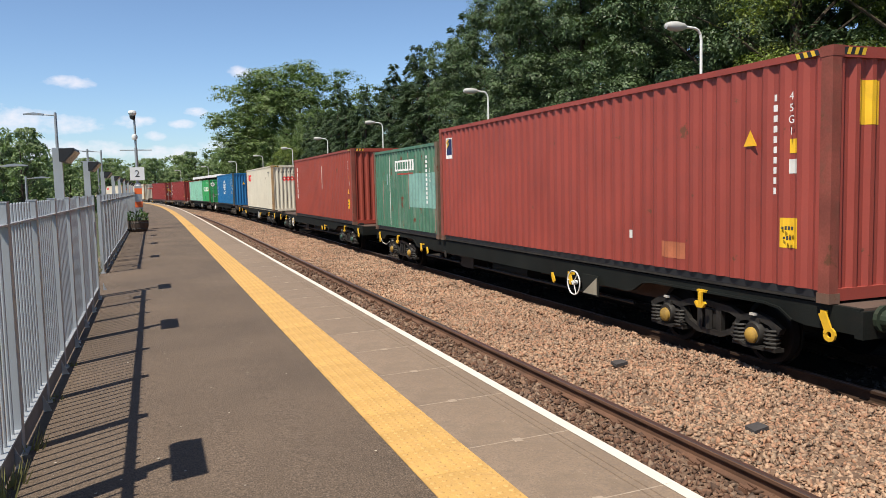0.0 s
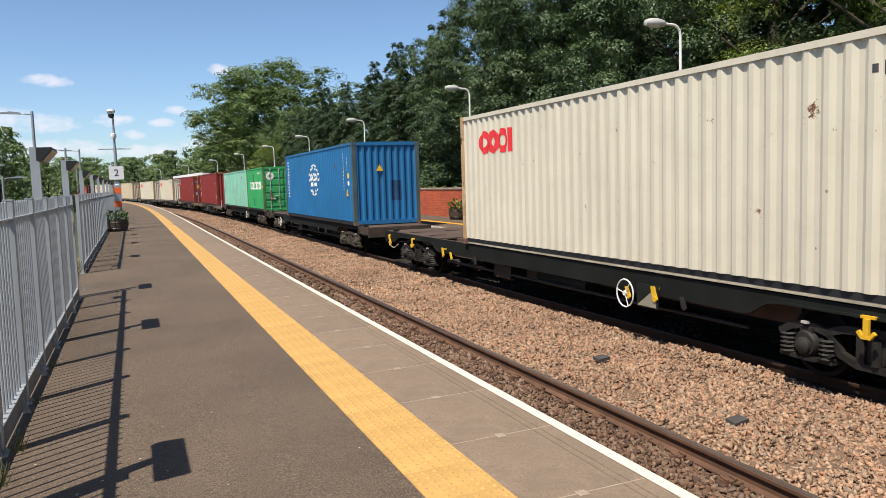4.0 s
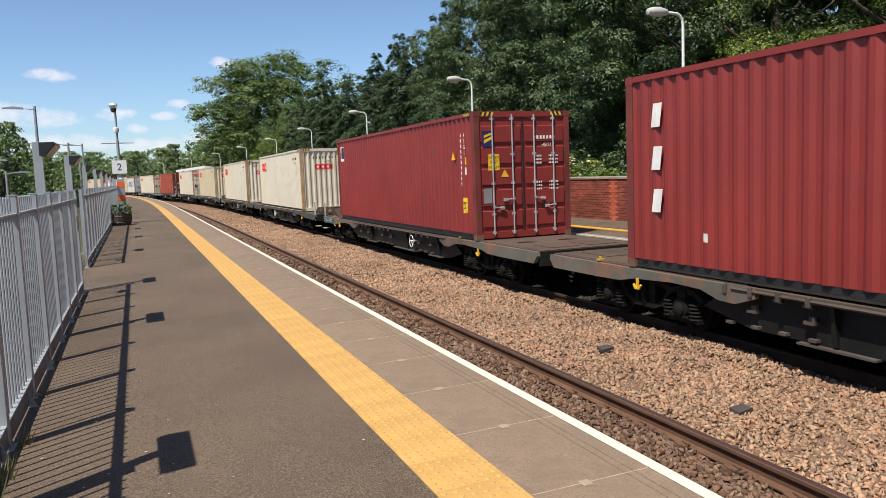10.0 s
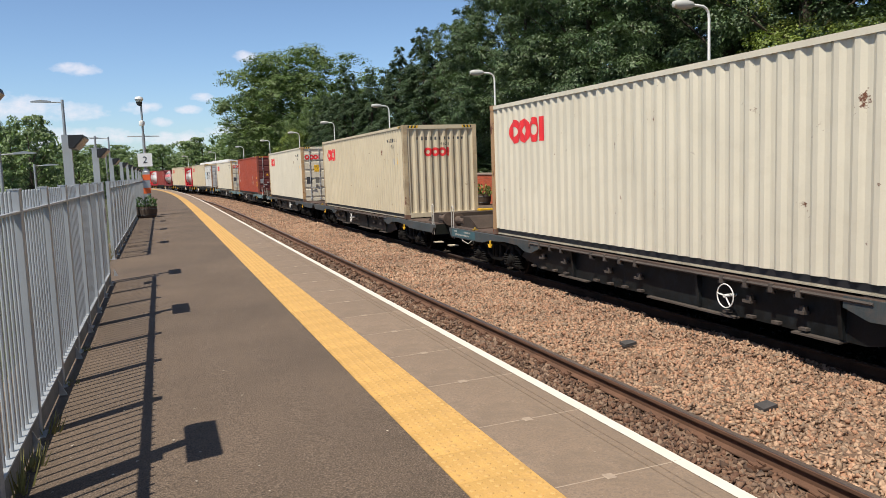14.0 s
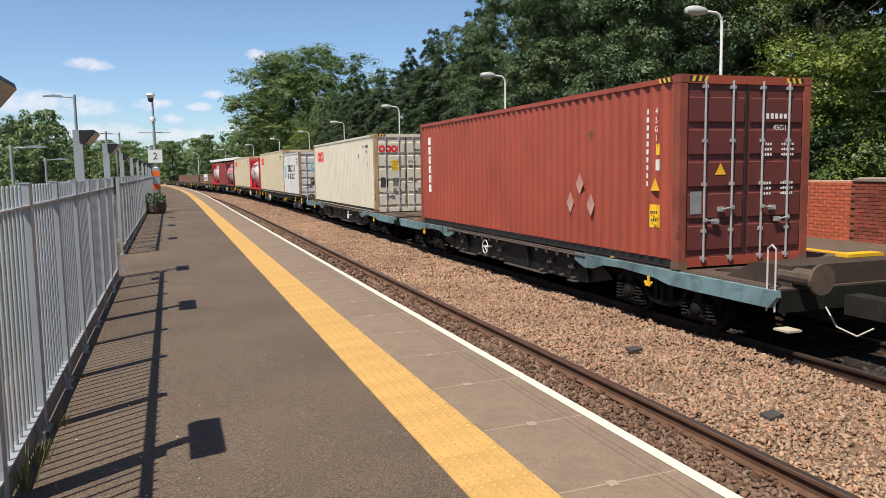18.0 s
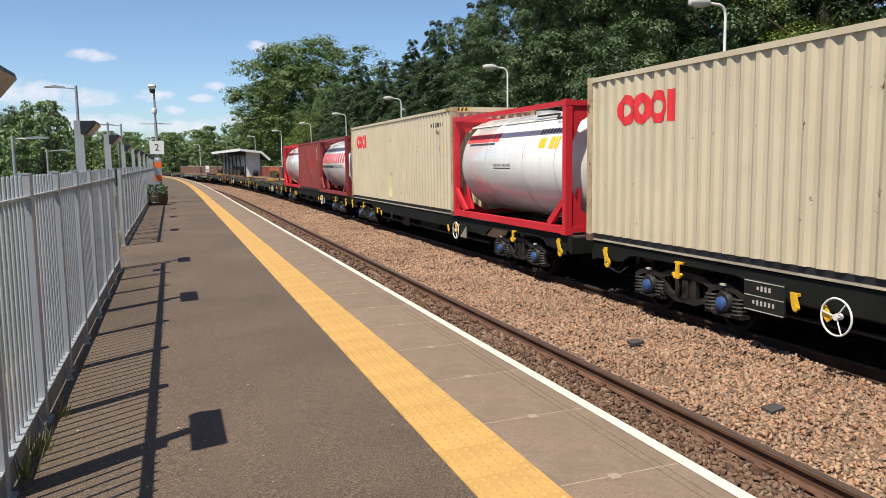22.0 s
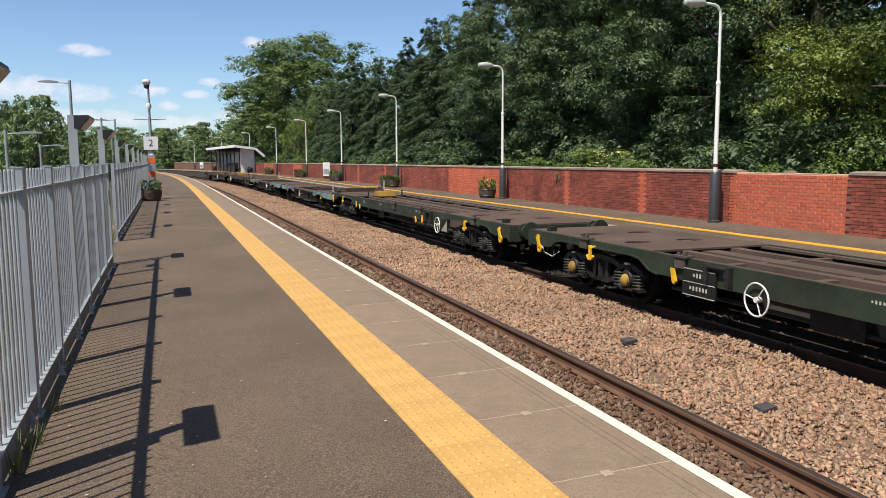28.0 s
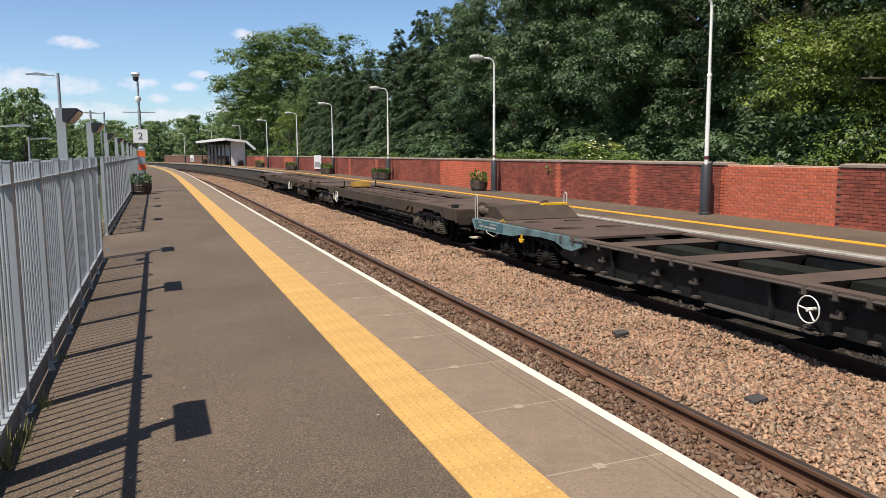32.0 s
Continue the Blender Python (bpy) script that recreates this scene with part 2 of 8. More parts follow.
def mat(name, col, rough=0.6, metal=0.0, var=0.25, scale=1.5, fine=60.0, bump=0.15, dirt=None, dirt_amount=0.4, streak=0.0,
        rust=0.0, rust_col=(0.13, 0.045, 0.02), random_tint=0.0, island=0.0, depth=0.01):
    """A painted, stony or earthy surface: broad and fine variation, vertical streaks, rust spots, fine relief."""
    m, nt, bs = nodes_of(name)
    vec = nt.nodes.new("ShaderNodeTexCoord").outputs["Object"]
    broad, grain = noise_of(nt, vec, scale, 5), noise_of(nt, vec, fine, 3)
    dark = tuple(c * (1 - var) for c in col)
    light = tuple(min(1, c * (1 + var)) for c in col)
    c = mix(nt, ramp(nt, broad, 0.3, 0.7), dark, light)
    c = mix(nt, ramp(nt, grain, 0.25, 0.75, 0.0, 0.55), c, mix(nt, 1.0, c, (1 - var, 1 - var, 1 - var), "MULTIPLY"))
    if random_tint:
        inf = nt.nodes.new("ShaderNodeObjectInfo").outputs["Random"]
        k = ramp(nt, inf, 0, 1, 1 - random_tint, 1 + random_tint)
        c = mix(nt, 1.0, c, k, "MULTIPLY")
    if island:
        inf = nt.nodes.new("ShaderNodeNewGeometry").outputs["Random Per Island"]
        k = ramp(nt, inf, 0, 1, 1 - island, 1 + island)
        c = mix(nt, 1.0, c, k, "MULTIPLY")
    if streak:
        st = noise_of(nt, stretch(nt, vec, 9, 9, 0.35), 1.0, 4, 0.6)
        c = mix(nt, ramp(nt, st, 0.52, 0.75, 0.0, streak), c, dirt or (0.08, 0.06, 0.05))
    if dirt is not None:
        d = noise_of(nt, vec, scale * 2.7, 6, 0.65, 0.6)
        c = mix(nt, ramp(nt, d, 0.5, 0.78, 0.0, dirt_amount), c, dirt)
    if rust:
        r = noise_of(nt, vec, 3.1, 8, 0.7, 0.3)
        c = mix(nt, ramp(nt, r, 0.66 - rust * 0.12, 0.7 - rust * 0.1), c, rust_col)
    nt.links.new(c, bs.inputs["Base Color"])
    nt.links.new(ramp(nt, grain, 0.2, 0.8, max(0.05, rough - 0.1), min(1, rough + 0.1)), bs.inputs["Roughness"])
    bs.inputs["Metallic"].default_value = metal
    if bump:
        b = nt.nodes.new("ShaderNodeBump")
        b.inputs["Strength"].default_value, b.inputs["Distance"].default_value = bump, depth
        nt.links.new(grain, b.inputs["Height"])
        nt.links.new(b.outputs[0], bs.inputs["Normal"])
    return m


def matte(m, level=0.12):
    """Grimy steel with next to no gloss."""
    m.node_tree.nodes["Principled BSDF"].inputs["Specular IOR Level"].default_value = level
    return m


def glowless(name, col, rough=0.5):
    """Plain ink or paint for markings."""
    return mat(name, col, rough, var=0.12, scale=4, fine=90, bump=0.05)


M_ASPHALT = mat("asphalt", (0.127, 0.089, 0.061), 0.9, var=0.3, scale=0.5, fine=85, bump=1.0, dirt=(0.115, 0.082, 0.06), dirt_amount=0.5, depth=0.006)


def speckled(m, lo=0.55, hi=0.63, col=(0.2, 0.15, 0.112), scale=110.0, dark=(0.032, 0.024, 0.018)):
    """Fine pale chips and dark pores strewn over a surface."""
    nt = m.node_tree
    bs = nt.nodes["Principled BSDF"]
    src = bs.inputs["Base Color"].links[0].from_socket
    vec = nt.nodes.new("ShaderNodeTexCoord").outputs["Object"]
    n = noise_of(nt, vec, scale, 2)
    c = mix(nt, ramp(nt, n, lo, hi, 0.0, 0.8), src, col)
    c = mix(nt, ramp(nt, n, 0.47, 0.37, 0.0, 0.75), c, dark)
    coarse = noise_of(nt, vec, scale * 0.4, 3, 0.7)
    c = mix(nt, ramp(nt, coarse, 0.5, 0.34, 0.0, 0.5), c, dark)
    patch = noise_of(nt, stretch(nt, vec, 1, 0.35, 1), 0.9, 5, 0.6)
    c = mix(nt, ramp(nt, patch, 0.45, 0.7, 0.0, 0.35), c, mix(nt, 1.0, c, (0.7, 0.68, 0.66), "MULTIPLY"))
    nt.links.new(c, bs.inputs["Base Color"])
    return m


speckled(M_ASPHALT)
M_TACTILE = mat("yellow tactile paving", (0.5, 0.295, 0.088), 0.85, var=0.16, scale=2.2, fine=80, bump=0.25, dirt=(0.34, 0.2, 0.085), dirt_amount=0.6, random_tint=0.05)
M_TACTILE_WORN = mat("worn blister tops", (0.5, 0.3, 0.1), 0.8, var=0.1, scale=3)
M_COPER = mat("concrete coper", (0.236, 0.17, 0.118), 0.85, var=0.18, scale=1.1, fine=110, bump=0.2, dirt=(0.11, 0.085, 0.06), dirt_amount=0.75, random_tint=0.07)
M_WHITE_LINE = mat("white line paint", (0.64, 0.59, 0.51), 0.7, var=0.06, scale=3, fine=90, bump=0.1, dirt=(0.5, 0.46, 0.42), dirt_amount=0.25)
M_YELLOW_LINE = mat("yellow line paint", (0.72, 0.34, 0.02), 0.75, var=0.2, dirt=(0.35, 0.19, 0.05), dirt_amount=0.7, scale=3, fine=90, bump=0.1)
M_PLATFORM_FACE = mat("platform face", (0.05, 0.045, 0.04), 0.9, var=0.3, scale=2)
M_BALLAST = mat("ballast bed", (0.17, 0.105, 0.068), 0.95, var=0.45, scale=0.7, fine=24, bump=1.0, depth=0.04)


def stone_mat(name, colours, gain=1.0):
    """Broken stone: each piece takes one of several colours, dusted and grained."""
    m, nt, bs = nodes_of(name)
    rnd = nt.nodes.new("ShaderNodeNewGeometry").outputs["Random Per Island"]
    cr = nt.nodes.new("ShaderNodeValToRGB")
    cr.color_ramp.interpolation = "CONSTANT"
    while len(cr.color_ramp.elements) < len(colours):
        cr.color_ramp.elements.new(0.5)
    for i, c in enumerate(colours):
        e = cr.color_ramp.elements[i]
        e.position, e.color = i / len(colours), tuple(k * gain for k in c) + (1,)
    nt.links.new(rnd, cr.inputs[0])
    vec = nt.nodes.new("ShaderNodeTexCoord").outputs["Object"]
    broad, grain = noise_of(nt, vec, 0.6, 5), noise_of(nt, vec, 45, 4)
    c = mix(nt, ramp(nt, broad, 0.35, 0.65), mix(nt, 1.0, cr.outputs[0], (0.82, 0.78, 0.76), "MULTIPLY"), mix(nt, 1.0, cr.outputs[0], (1.12, 1.1, 1.06), "MULTIPLY"))
    c = mix(nt, ramp(nt, grain, 0.3, 0.7), mix(nt, 1.0, c, (0.72, 0.72, 0.72), "MULTIPLY"), mix(nt, 1.0, c, (1.15, 1.15, 1.15), "MULTIPLY"))
    nt.links.new(c, bs.inputs["Base Color"])
    bs.inputs["Roughness"].default_value = 0.95
    b = nt.nodes.new("ShaderNodeBump")
    b.inputs["Strength"].default_value, b.inputs["Distance"].default_value = 0.4, 0.01
    nt.links.new(grain, b.inputs["Height"])
    nt.links.new(b.outputs[0], bs.inputs["Normal"])
    return m


M_STONE = stone_mat("ballast stone", ((0.37, 0.215, 0.14), (0.3, 0.19, 0.125), (0.43, 0.28, 0.19), (0.25, 0.185, 0.135), (0.36, 0.2, 0.125), (0.42, 0.285, 0.195), (0.21, 0.135, 0.092), (0.33, 0.235, 0.165)), 1.0)
M_STONE_RUST = stone_mat("rust-stained ballast stone", ((0.19, 0.105, 0.068), (0.13, 0.075, 0.05), (0.25, 0.15, 0.1), (0.16, 0.085, 0.055), (0.22, 0.15, 0.11), (0.1, 0.06, 0.042), (0.3, 0.21, 0.15)), 0.82)
# far-track stones: the train's deep shadow is put into their near-black colour
M_STONE_SHADE = stone_mat("shade-blackened ballast stone", ((0.03, 0.024, 0.02), (0.02, 0.016, 0.014), (0.045, 0.035, 0.028), (0.014, 0.012, 0.011)), 1.5)
speckled(M_COPER, 0.68, 0.75, (0.34, 0.29, 0.235), 70.0, (0.165, 0.125, 0.095))
M_RAIL = mat("rusty rail web", (0.12, 0.06, 0.035), 0.85, var=0.25, scale=3, fine=50)
# far rails: web colour darkened to stand for the shadow under the wagons
M_RAIL_SHADE = matte(mat("shade-dark rail web", (0.045, 0.027, 0.018), 0.8, var=0.3, scale=3, fine=50))
M_RAIL_TOP = mat("worn rail head", (0.2, 0.15, 0.13), 0.38, 0.8, var=0.15, scale=2, fine=60, bump=0.05)
M_SLEEPER = mat("concrete sleeper", (0.3, 0.25, 0.2), 0.9, var=0.2)
M_FENCE = mat("grey painted steel", (0.36, 0.385, 0.41), 0.42, 0.15, var=0.08, scale=2, fine=70, bump=0.04, random_tint=0.06)
# kick strip: fence grey darkened in the colour for its shaded platform side
M_KICK = mat("shade-dark kick strip", (0.16, 0.165, 0.165), 0.6, var=0.25, scale=3)
M_DARK = mat("dark housing", (0.02, 0.02, 0.022), 0.5)
M_GALV = mat("galvanised steel", (0.42, 0.43, 0.44), 0.45, 0.6, var=0.12, scale=3)
M_WHITE_STEEL = mat("white lamp column paint", (0.78, 0.78, 0.76), 0.4, var=0.06, scale=2)
M_BLACK_STEEL = mat("black column base paint", (0.035, 0.037, 0.042), 0.45, var=0.15, scale=3)
M_BRICK = mat("red brick", (0.265, 0.064, 0.041), 0.85, var=0.35, scale=0.8, fine=60, bump=0.3, island=0.28, dirt=(0.1, 0.04, 0.03), dirt_amount=0.5)
M_BRICK_NEW = mat("bright orange-red brick", (0.5, 0.112, 0.054), 0.85, var=0.18, scale=0.8, fine=60, bump=0.3, island=0.16)
M_MORTAR = mat("mortar", (0.66, 0.4, 0.29), 0.95, var=0.2, scale=2)
M_MORTAR_DARK = mat("old dark mortar", (0.17, 0.085, 0.06), 0.95, var=0.2, scale=2)
M_COPING = mat("stone coping", (0.3, 0.23, 0.19), 0.9, var=0.3, scale=2, dirt=(0.14, 0.11, 0.09))
M_GROUND = mat("earth and rough grass", (0.055, 0.062, 0.025), 0.95, var=0.5, scale=0.4, fine=12, bump=0.8, depth=0.05)


# ---- ground, track bed, platforms ----
def sheet(name, material, s0, s1, offs, height, step, label, category):
    """An uneven sheet along the line."""
    sh = Shape()
    n = int((s1 - s0) / step) + 1
    for i in range(n):
        s = s0 + i * step
        for o in offs:
            x, y, _ = on_line(s, o)
            sh.v.append((x, y, height(s, o, x, y)))
    k = len(offs)
    sh.f = [(i * k + j, i * k + j + 1, (i + 1) * k + j + 1, (i + 1) * k + j) for i in range(n - 1) for j in range(k - 1)]
    return tagged(part(name, sh, material, outward=False), label, category, kind="structure")


ground = Shape()
for gx, gy in ((x, y) for y in (-900, -300, 0, 300, 600, 1500) for x in (-1500, -500, -150, 150, 500, 1500)):
    ground.v.append((gx, gy, -1.6))
ground.f = [(r * 6 + c, r * 6 + c + 1, r * 6 + c + 7, r * 6 + c + 6) for r in range(5) for c in range(5)]
tagged(part("ground", ground, M_GROUND, outward=False), "rough grass and earth round the railway", "ground", kind="structure")


def bed_height(s, o, x, y):
    z = -1.17 + 0.05 * noise.noise((x * 0.9, y * 0.9, 0)) + 0.02 * noise.noise((x * 4, y * 4, 3))
    if 2.6 < o < 4.6:
        z += 0.1
    elif 4.6 <= o < 5.05:
        z += 0.125
    elif o < 2.6 or 4.6 <= o < 7.2:
        z += 0.085
    return z


sheet("ballast_bed", M_BALLAST, -60, 330, [-0.3 + 0.3 * i for i in range(28)], bed_height, 0.6, "reddish-brown stone ballast under both tracks", "ballast")

# black strip between the far rails, painting in the shadow below the train
shade_bed = Shape().sweep([(TRACK_FAR - 0.66, -1.062), (TRACK_FAR + 0.66, -1.062), (TRACK_FAR + 0.66, -1.1), (TRACK_FAR - 0.66, -1.1)], -40, 330, 1.5)
tagged(part("track_dirt", shade_bed, matte(mat("shade-black track bed", (0.034, 0.028, 0.023), 0.9, var=0.5, scale=3, fine=24, bump=1.0, depth=0.03))), "ballast between the far rails, coloured black as train shade", "ballast", kind="structure")

RAIL_PROFILE = [(-0.07, -0.153), (0.07, -0.153), (0.07, -0.14), (0.012, -0.125), (0.01, -0.045), (0.036, -0.035), (0.036, -0.006),
                (0.028, 0.0), (-0.028, 0.0), (-0.036, -0.006), (-0.036, -0.035), (-0.01, -0.045), (-0.012, -0.125), (-0.07, -0.14)]
for _name, _off in (("near", NEAR_RAIL - 1.505), ("near", NEAR_RAIL), ("far", TRACK_FAR - 0.752), ("far", TRACK_FAR + 0.752)):
    rail = thing("rail", "rusty steel running rail with a worn brown head", "rail", group="running rails", kind="structure")
    part("rail_web", Shape().sweep([(_off + a, RAIL_Z - 0.004 + b) for a, b in RAIL_PROFILE], -60, 330, 2.0), M_RAIL if _name == "near" else M_RAIL_SHADE, rail)
    part("rail_head", Shape().sweep([(_off + a, RAIL_Z + b) for a, b in ((-0.03, -0.004), (0.03, -0.004), (0.026, 0.001), (-0.026, 0.001))], -60, 330, 2.0), M_RAIL_TOP, rail, "worn smoother running surface")

# rough bank beyond the fence
def bank_height(s, o, x, y):
    z = -0.2 + (o + 3.7) * 0.22 + 0.12 * noise.noise((x * 0.8, y * 0.8, 1))
    return max(z, -2.4)


sheet("grass_bank", M_GROUND, -30, 140, [-30, -16, -11, -8, -6, -5, -4.3, -3.75], bank_height, 1.0, "dark rough grass bank falling away behind the fence", "bank")
part("platform_back", Shape().sweep([(-3.75, -3.75 * FALL + 0.003), (-3.75, -1.0), (-3.66, -1.0), (-3.66, -3.66 * FALL + 0.003)], -40, 140, 2.0), M_COPER)["kind"] = "structure"

# near platform
FENCE_X = -3.283
sheet("platform_surface", M_ASPHALT, -40, 260, [-3.75, -3.2, -2.8, -2.0, -1.6, -1.152], lambda s, o, x, y: o * FALL + 0.006 * noise.noise((x * 0.5, y * 0.5, 0)) - (0.006 if o > -1.2 else 0), 1.0,
      "dark grey asphalt platform surface, worn and dusty", "platform")
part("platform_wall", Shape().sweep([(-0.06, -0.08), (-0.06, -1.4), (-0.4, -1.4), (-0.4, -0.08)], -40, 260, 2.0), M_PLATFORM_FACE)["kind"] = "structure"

JOINT = 0.953
coper_edge = thing("platform_edge", "row of grey-brown concrete coping slabs with a white painted edge", "platform edge", kind="structure")
TACTILE = thing("tactile_strip", "yellow blistered warning paving along the platform edge", "tactile paving", kind="structure")


def slab(profile, length):
    return fix(Shape().prism(profile, 0.0, length).mesh("slab"))


_c0, _c1 = -0.752, 0.0
_top = [(0.0, -0.012), (-0.012, 0.0)]
for _g in (-0.165, -0.215):      # two shallow grooves behind the painted edge
    _top += [(_g + 0.006, _g * FALL), (_g, _g * FALL - 0.016), (_g - 0.006, _g * FALL)]
coper_mesh = slab([(_c0, -0.09), (0.0, -0.09)] + _top + [(_c0 + 0.004, _c0 * FALL), (_c0, _c0 * FALL - 0.004)], JOINT - 0.006)
coper_mesh.materials.append(M_COPER)
line_mesh = slab([(-0.078, 0.001), (-0.008, 0.001), (-0.004, 0.003), (-0.078, 0.0018 - 0.078 * FALL + 0.002)], JOINT - 0.002)
line_mesh.materials.append(M_WHITE_LINE)
pad_mesh = slab([(-0.03, 0.0), (0.03, 0.0), (0.02, 0.002), (-0.022, 0.002)], 0.06)
M_PALE_MORTAR = mat("pale mortar patch", (0.36, 0.28, 0.21), 0.9, var=0.2, scale=9)
pad_mesh.materials.append(M_PALE_MORTAR)
joint_mesh = slab([(_c0, _c0 * FALL - 0.02), (-0.08, -0.08 * FALL - 0.02), (-0.08, -0.08 * FALL + 0.0008), (_c0, _c0 * FALL + 0.0008)], 0.009)
joint_mesh.materials.append(M_PALE_MORTAR)


def paving(s, off, me, name, parent, z=0.0):
    x, y, a = on_line(s, 0)
    ob = part(name, me, None, parent, at=pose(x, y, z, 0, 0, math.degrees(a)))
    return ob


_first = 3.15 - JOINT * 12
for i in range(72):
    paving(_first + i * JOINT, 0, coper_mesh, "coping_slab", coper_edge)
    paving(_first + i * JOINT, 0, line_mesh, "painted_edge", coper_edge)
    if i > 8:
        paving(_first + i * JOINT - 0.0075, 0, joint_mesh, "mortar_joint", coper_edge)
        x, y, a = on_line(_first + i * JOINT - 0.035, -0.45 + 0.03 * math.sin(i * 2.1))
        part("mortar_pad", pad_mesh, None, coper_edge, at=pose(x, y, -0.45 * FALL, 0, 0, math.degrees(a)))
_far0 = _first + 72 * JOINT
part("coping", Shape().sweep([(_c0, -0.09), (0.0, -0.09), (0.0, 0.0), (_c0, _c0 * FALL)], _far0, 260, 2.0), M_COPER, coper_edge)
part("painted_line", Shape().sweep([(-0.078, 0.0), (-0.004, 0.0), (-0.004, 0.004), (-0.078, 0.003)], _far0, 260, 2.0), M_WHITE_LINE, coper_edge)

# tactile slabs with blisters
TW = 0.4
_t0, _t1 = -1.152, -0.755
tac = Shape().prism([(_t0, -0.06 + _t0 * FALL), (_t1, -0.06 + _t1 * FALL), (_t1, _t1 * FALL + 0.001), (_t0, _t0 * FALL + 0.001)], 0.0, TW - 0.0015)
for bx in range(6):
    for by in range(6):
        cx_, cy_ = _t0 + 0.033 + bx * 0.0665, 0.033 + by * 0.0665
        zz = cx_ * FALL + 0.001
        base = [(cx_ + 0.017 * math.cos(k * math.pi / 4), cy_ + 0.017 * math.sin(k * math.pi / 4), zz) for k in range(8)]
        top = [(cx_ + 0.0105 * math.cos(k * math.pi / 4), cy_ + 0.0105 * math.sin(k * math.pi / 4), zz + 0.005) for k in range(8)]
        tac.add(base + top, [(k, (k + 1) % 8, (k + 1) % 8 + 8, k + 8) for k in range(8)] + [tuple(range(8, 16))])
tac_mesh = fix(tac.mesh("slab"))
tac_mesh.materials.append(M_TACTILE)
tac_mesh.materials.append(M_TACTILE_WORN)
for _poly in tac_mesh.polygons:
    if _poly.area < 0.002:
        _poly.material_index = 1
for i in range(130):
    paving(-3.0 + i * TW, 0, tac_mesh, "blister_slab", TACTILE)
part("yellow_strip", Shape().sweep([(_t0, -0.06 + _t0 * FALL), (_t1, -0.06 + _t1 * FALL), (_t1, _t1 * FALL + 0.002), (_t0, _t0 * FALL + 0.002)], -3.0 + 130 * TW, 260, 2.0), M_TACTILE, TACTILE)
part("yellow_strip", Shape().sweep([(_t0, -0.06 + _t0 * FALL), (_t1, -0.06 + _t1 * FALL), (_t1, _t1 * FALL + 0.002), (_t0, _t0 * FALL + 0.002)], -40, -3.0, 2.0), M_TACTILE, TACTILE)

# far platform
sheet("far_platform_surface", M_ASPHALT, -40, FAR_END, [FAR_EDGE + 0.02, FAR_EDGE + 0.4, 8.5, 9.5, 10.3, WALL_OFF + 0.1], lambda s, o, x, y: FAR_Z + 0.008 * noise.noise((x * 0.4, y * 0.4, 5)), 2.0,
      "worn dark grey asphalt surface of the opposite platform", "platform")
far_edge = thing("far_platform_edge", "pale concrete coping of the opposite platform with a yellow line behind", "platform edge", kind="structure")
part("coping", Shape().sweep([(FAR_EDGE, FAR_Z + 0.004), (FAR_EDGE + 0.3, FAR_Z + 0.004), (FAR_EDGE + 0.3, FAR_Z - 0.09), (FAR_EDGE, FAR_Z - 0.09)], -40, FAR_END, 2.0),
     mat("worn coping", (0.27, 0.23, 0.19), 0.85, var=0.25, scale=2, dirt=(0.14, 0.11, 0.09), dirt_amount=0.6), far_edge)
part("painted_line", Shape().sweep([(FAR_EDGE - 0.002, FAR_Z - 0.03), (FAR_EDGE + 0.1, FAR_Z - 0.03), (FAR_EDGE + 0.1, FAR_Z + 0.008), (FAR_EDGE - 0.002, FAR_Z + 0.008)], -40, FAR_END, 2.0),
     mat("flaking white paint", (0.46, 0.43, 0.39), 0.85, var=0.3, scale=3, dirt=(0.16, 0.13, 0.105), dirt_amount=0.95, streak=0.5), far_edge)
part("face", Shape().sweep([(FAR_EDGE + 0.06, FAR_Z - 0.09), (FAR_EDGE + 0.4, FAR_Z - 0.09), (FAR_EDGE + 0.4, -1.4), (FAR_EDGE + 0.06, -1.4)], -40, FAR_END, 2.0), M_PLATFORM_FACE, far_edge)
part("yellow_line", Shape().sweep([(8.58, FAR_Z + 0.002), (8.82, FAR_Z + 0.002), (8.82, FAR_Z + 0.013), (8.58, FAR_Z + 0.013)], -40, FAR_END, 2.0), M_YELLOW_LINE, far_edge)

# boundary wall behind the far platform
WALL_TOP = 1.16
wall = thing("wall_boundary", "weathered red brick boundary wall with patched bright panels and stone coping", "brick wall", kind="structure")
part("core", Shape().sweep([(WALL_OFF + 0.012, FAR_Z - 0.3), (WALL_OFF + 0.3, FAR_Z - 0.3), (WALL_OFF + 0.3, WALL_TOP), (WALL_OFF + 0.012, WALL_TOP)], -30, FAR_END, 1.5), M_MORTAR_DARK, wall)
for _a, _b in ((-30.0, 12.0), (15.3, FAR_END)):
    part("coping", Shape().sweep([(WALL_OFF - 0.03, WALL_TOP), (WALL_OFF + 0.33, WALL_TOP), (WALL_OFF + 0.33, WALL_TOP + 0.05), (WALL_OFF + 0.15, WALL_TOP + 0.08), (WALL_OFF - 0.03, WALL_TOP + 0.05)], _a, _b, 1.5), M_COPING, wall)
part("mortar_cap", Shape().sweep([(WALL_OFF + 0.0, WALL_TOP), (WALL_OFF + 0.3, WALL_TOP), (WALL_OFF + 0.3, WALL_TOP + 0.012), (WALL_OFF + 0.0, WALL_TOP + 0.012)], 12.0, 15.3, 0.8), M_MORTAR, wall, "pale mortar cap where the coping is lost")
part("loose_stone", Shape().box(-0.1, 0.1, -0.08, 0.08, 0.0, 0.06), M_COPING, wall, at=standing(13.75, WALL_OFF + 0.12, WALL_TOP + 0.012))


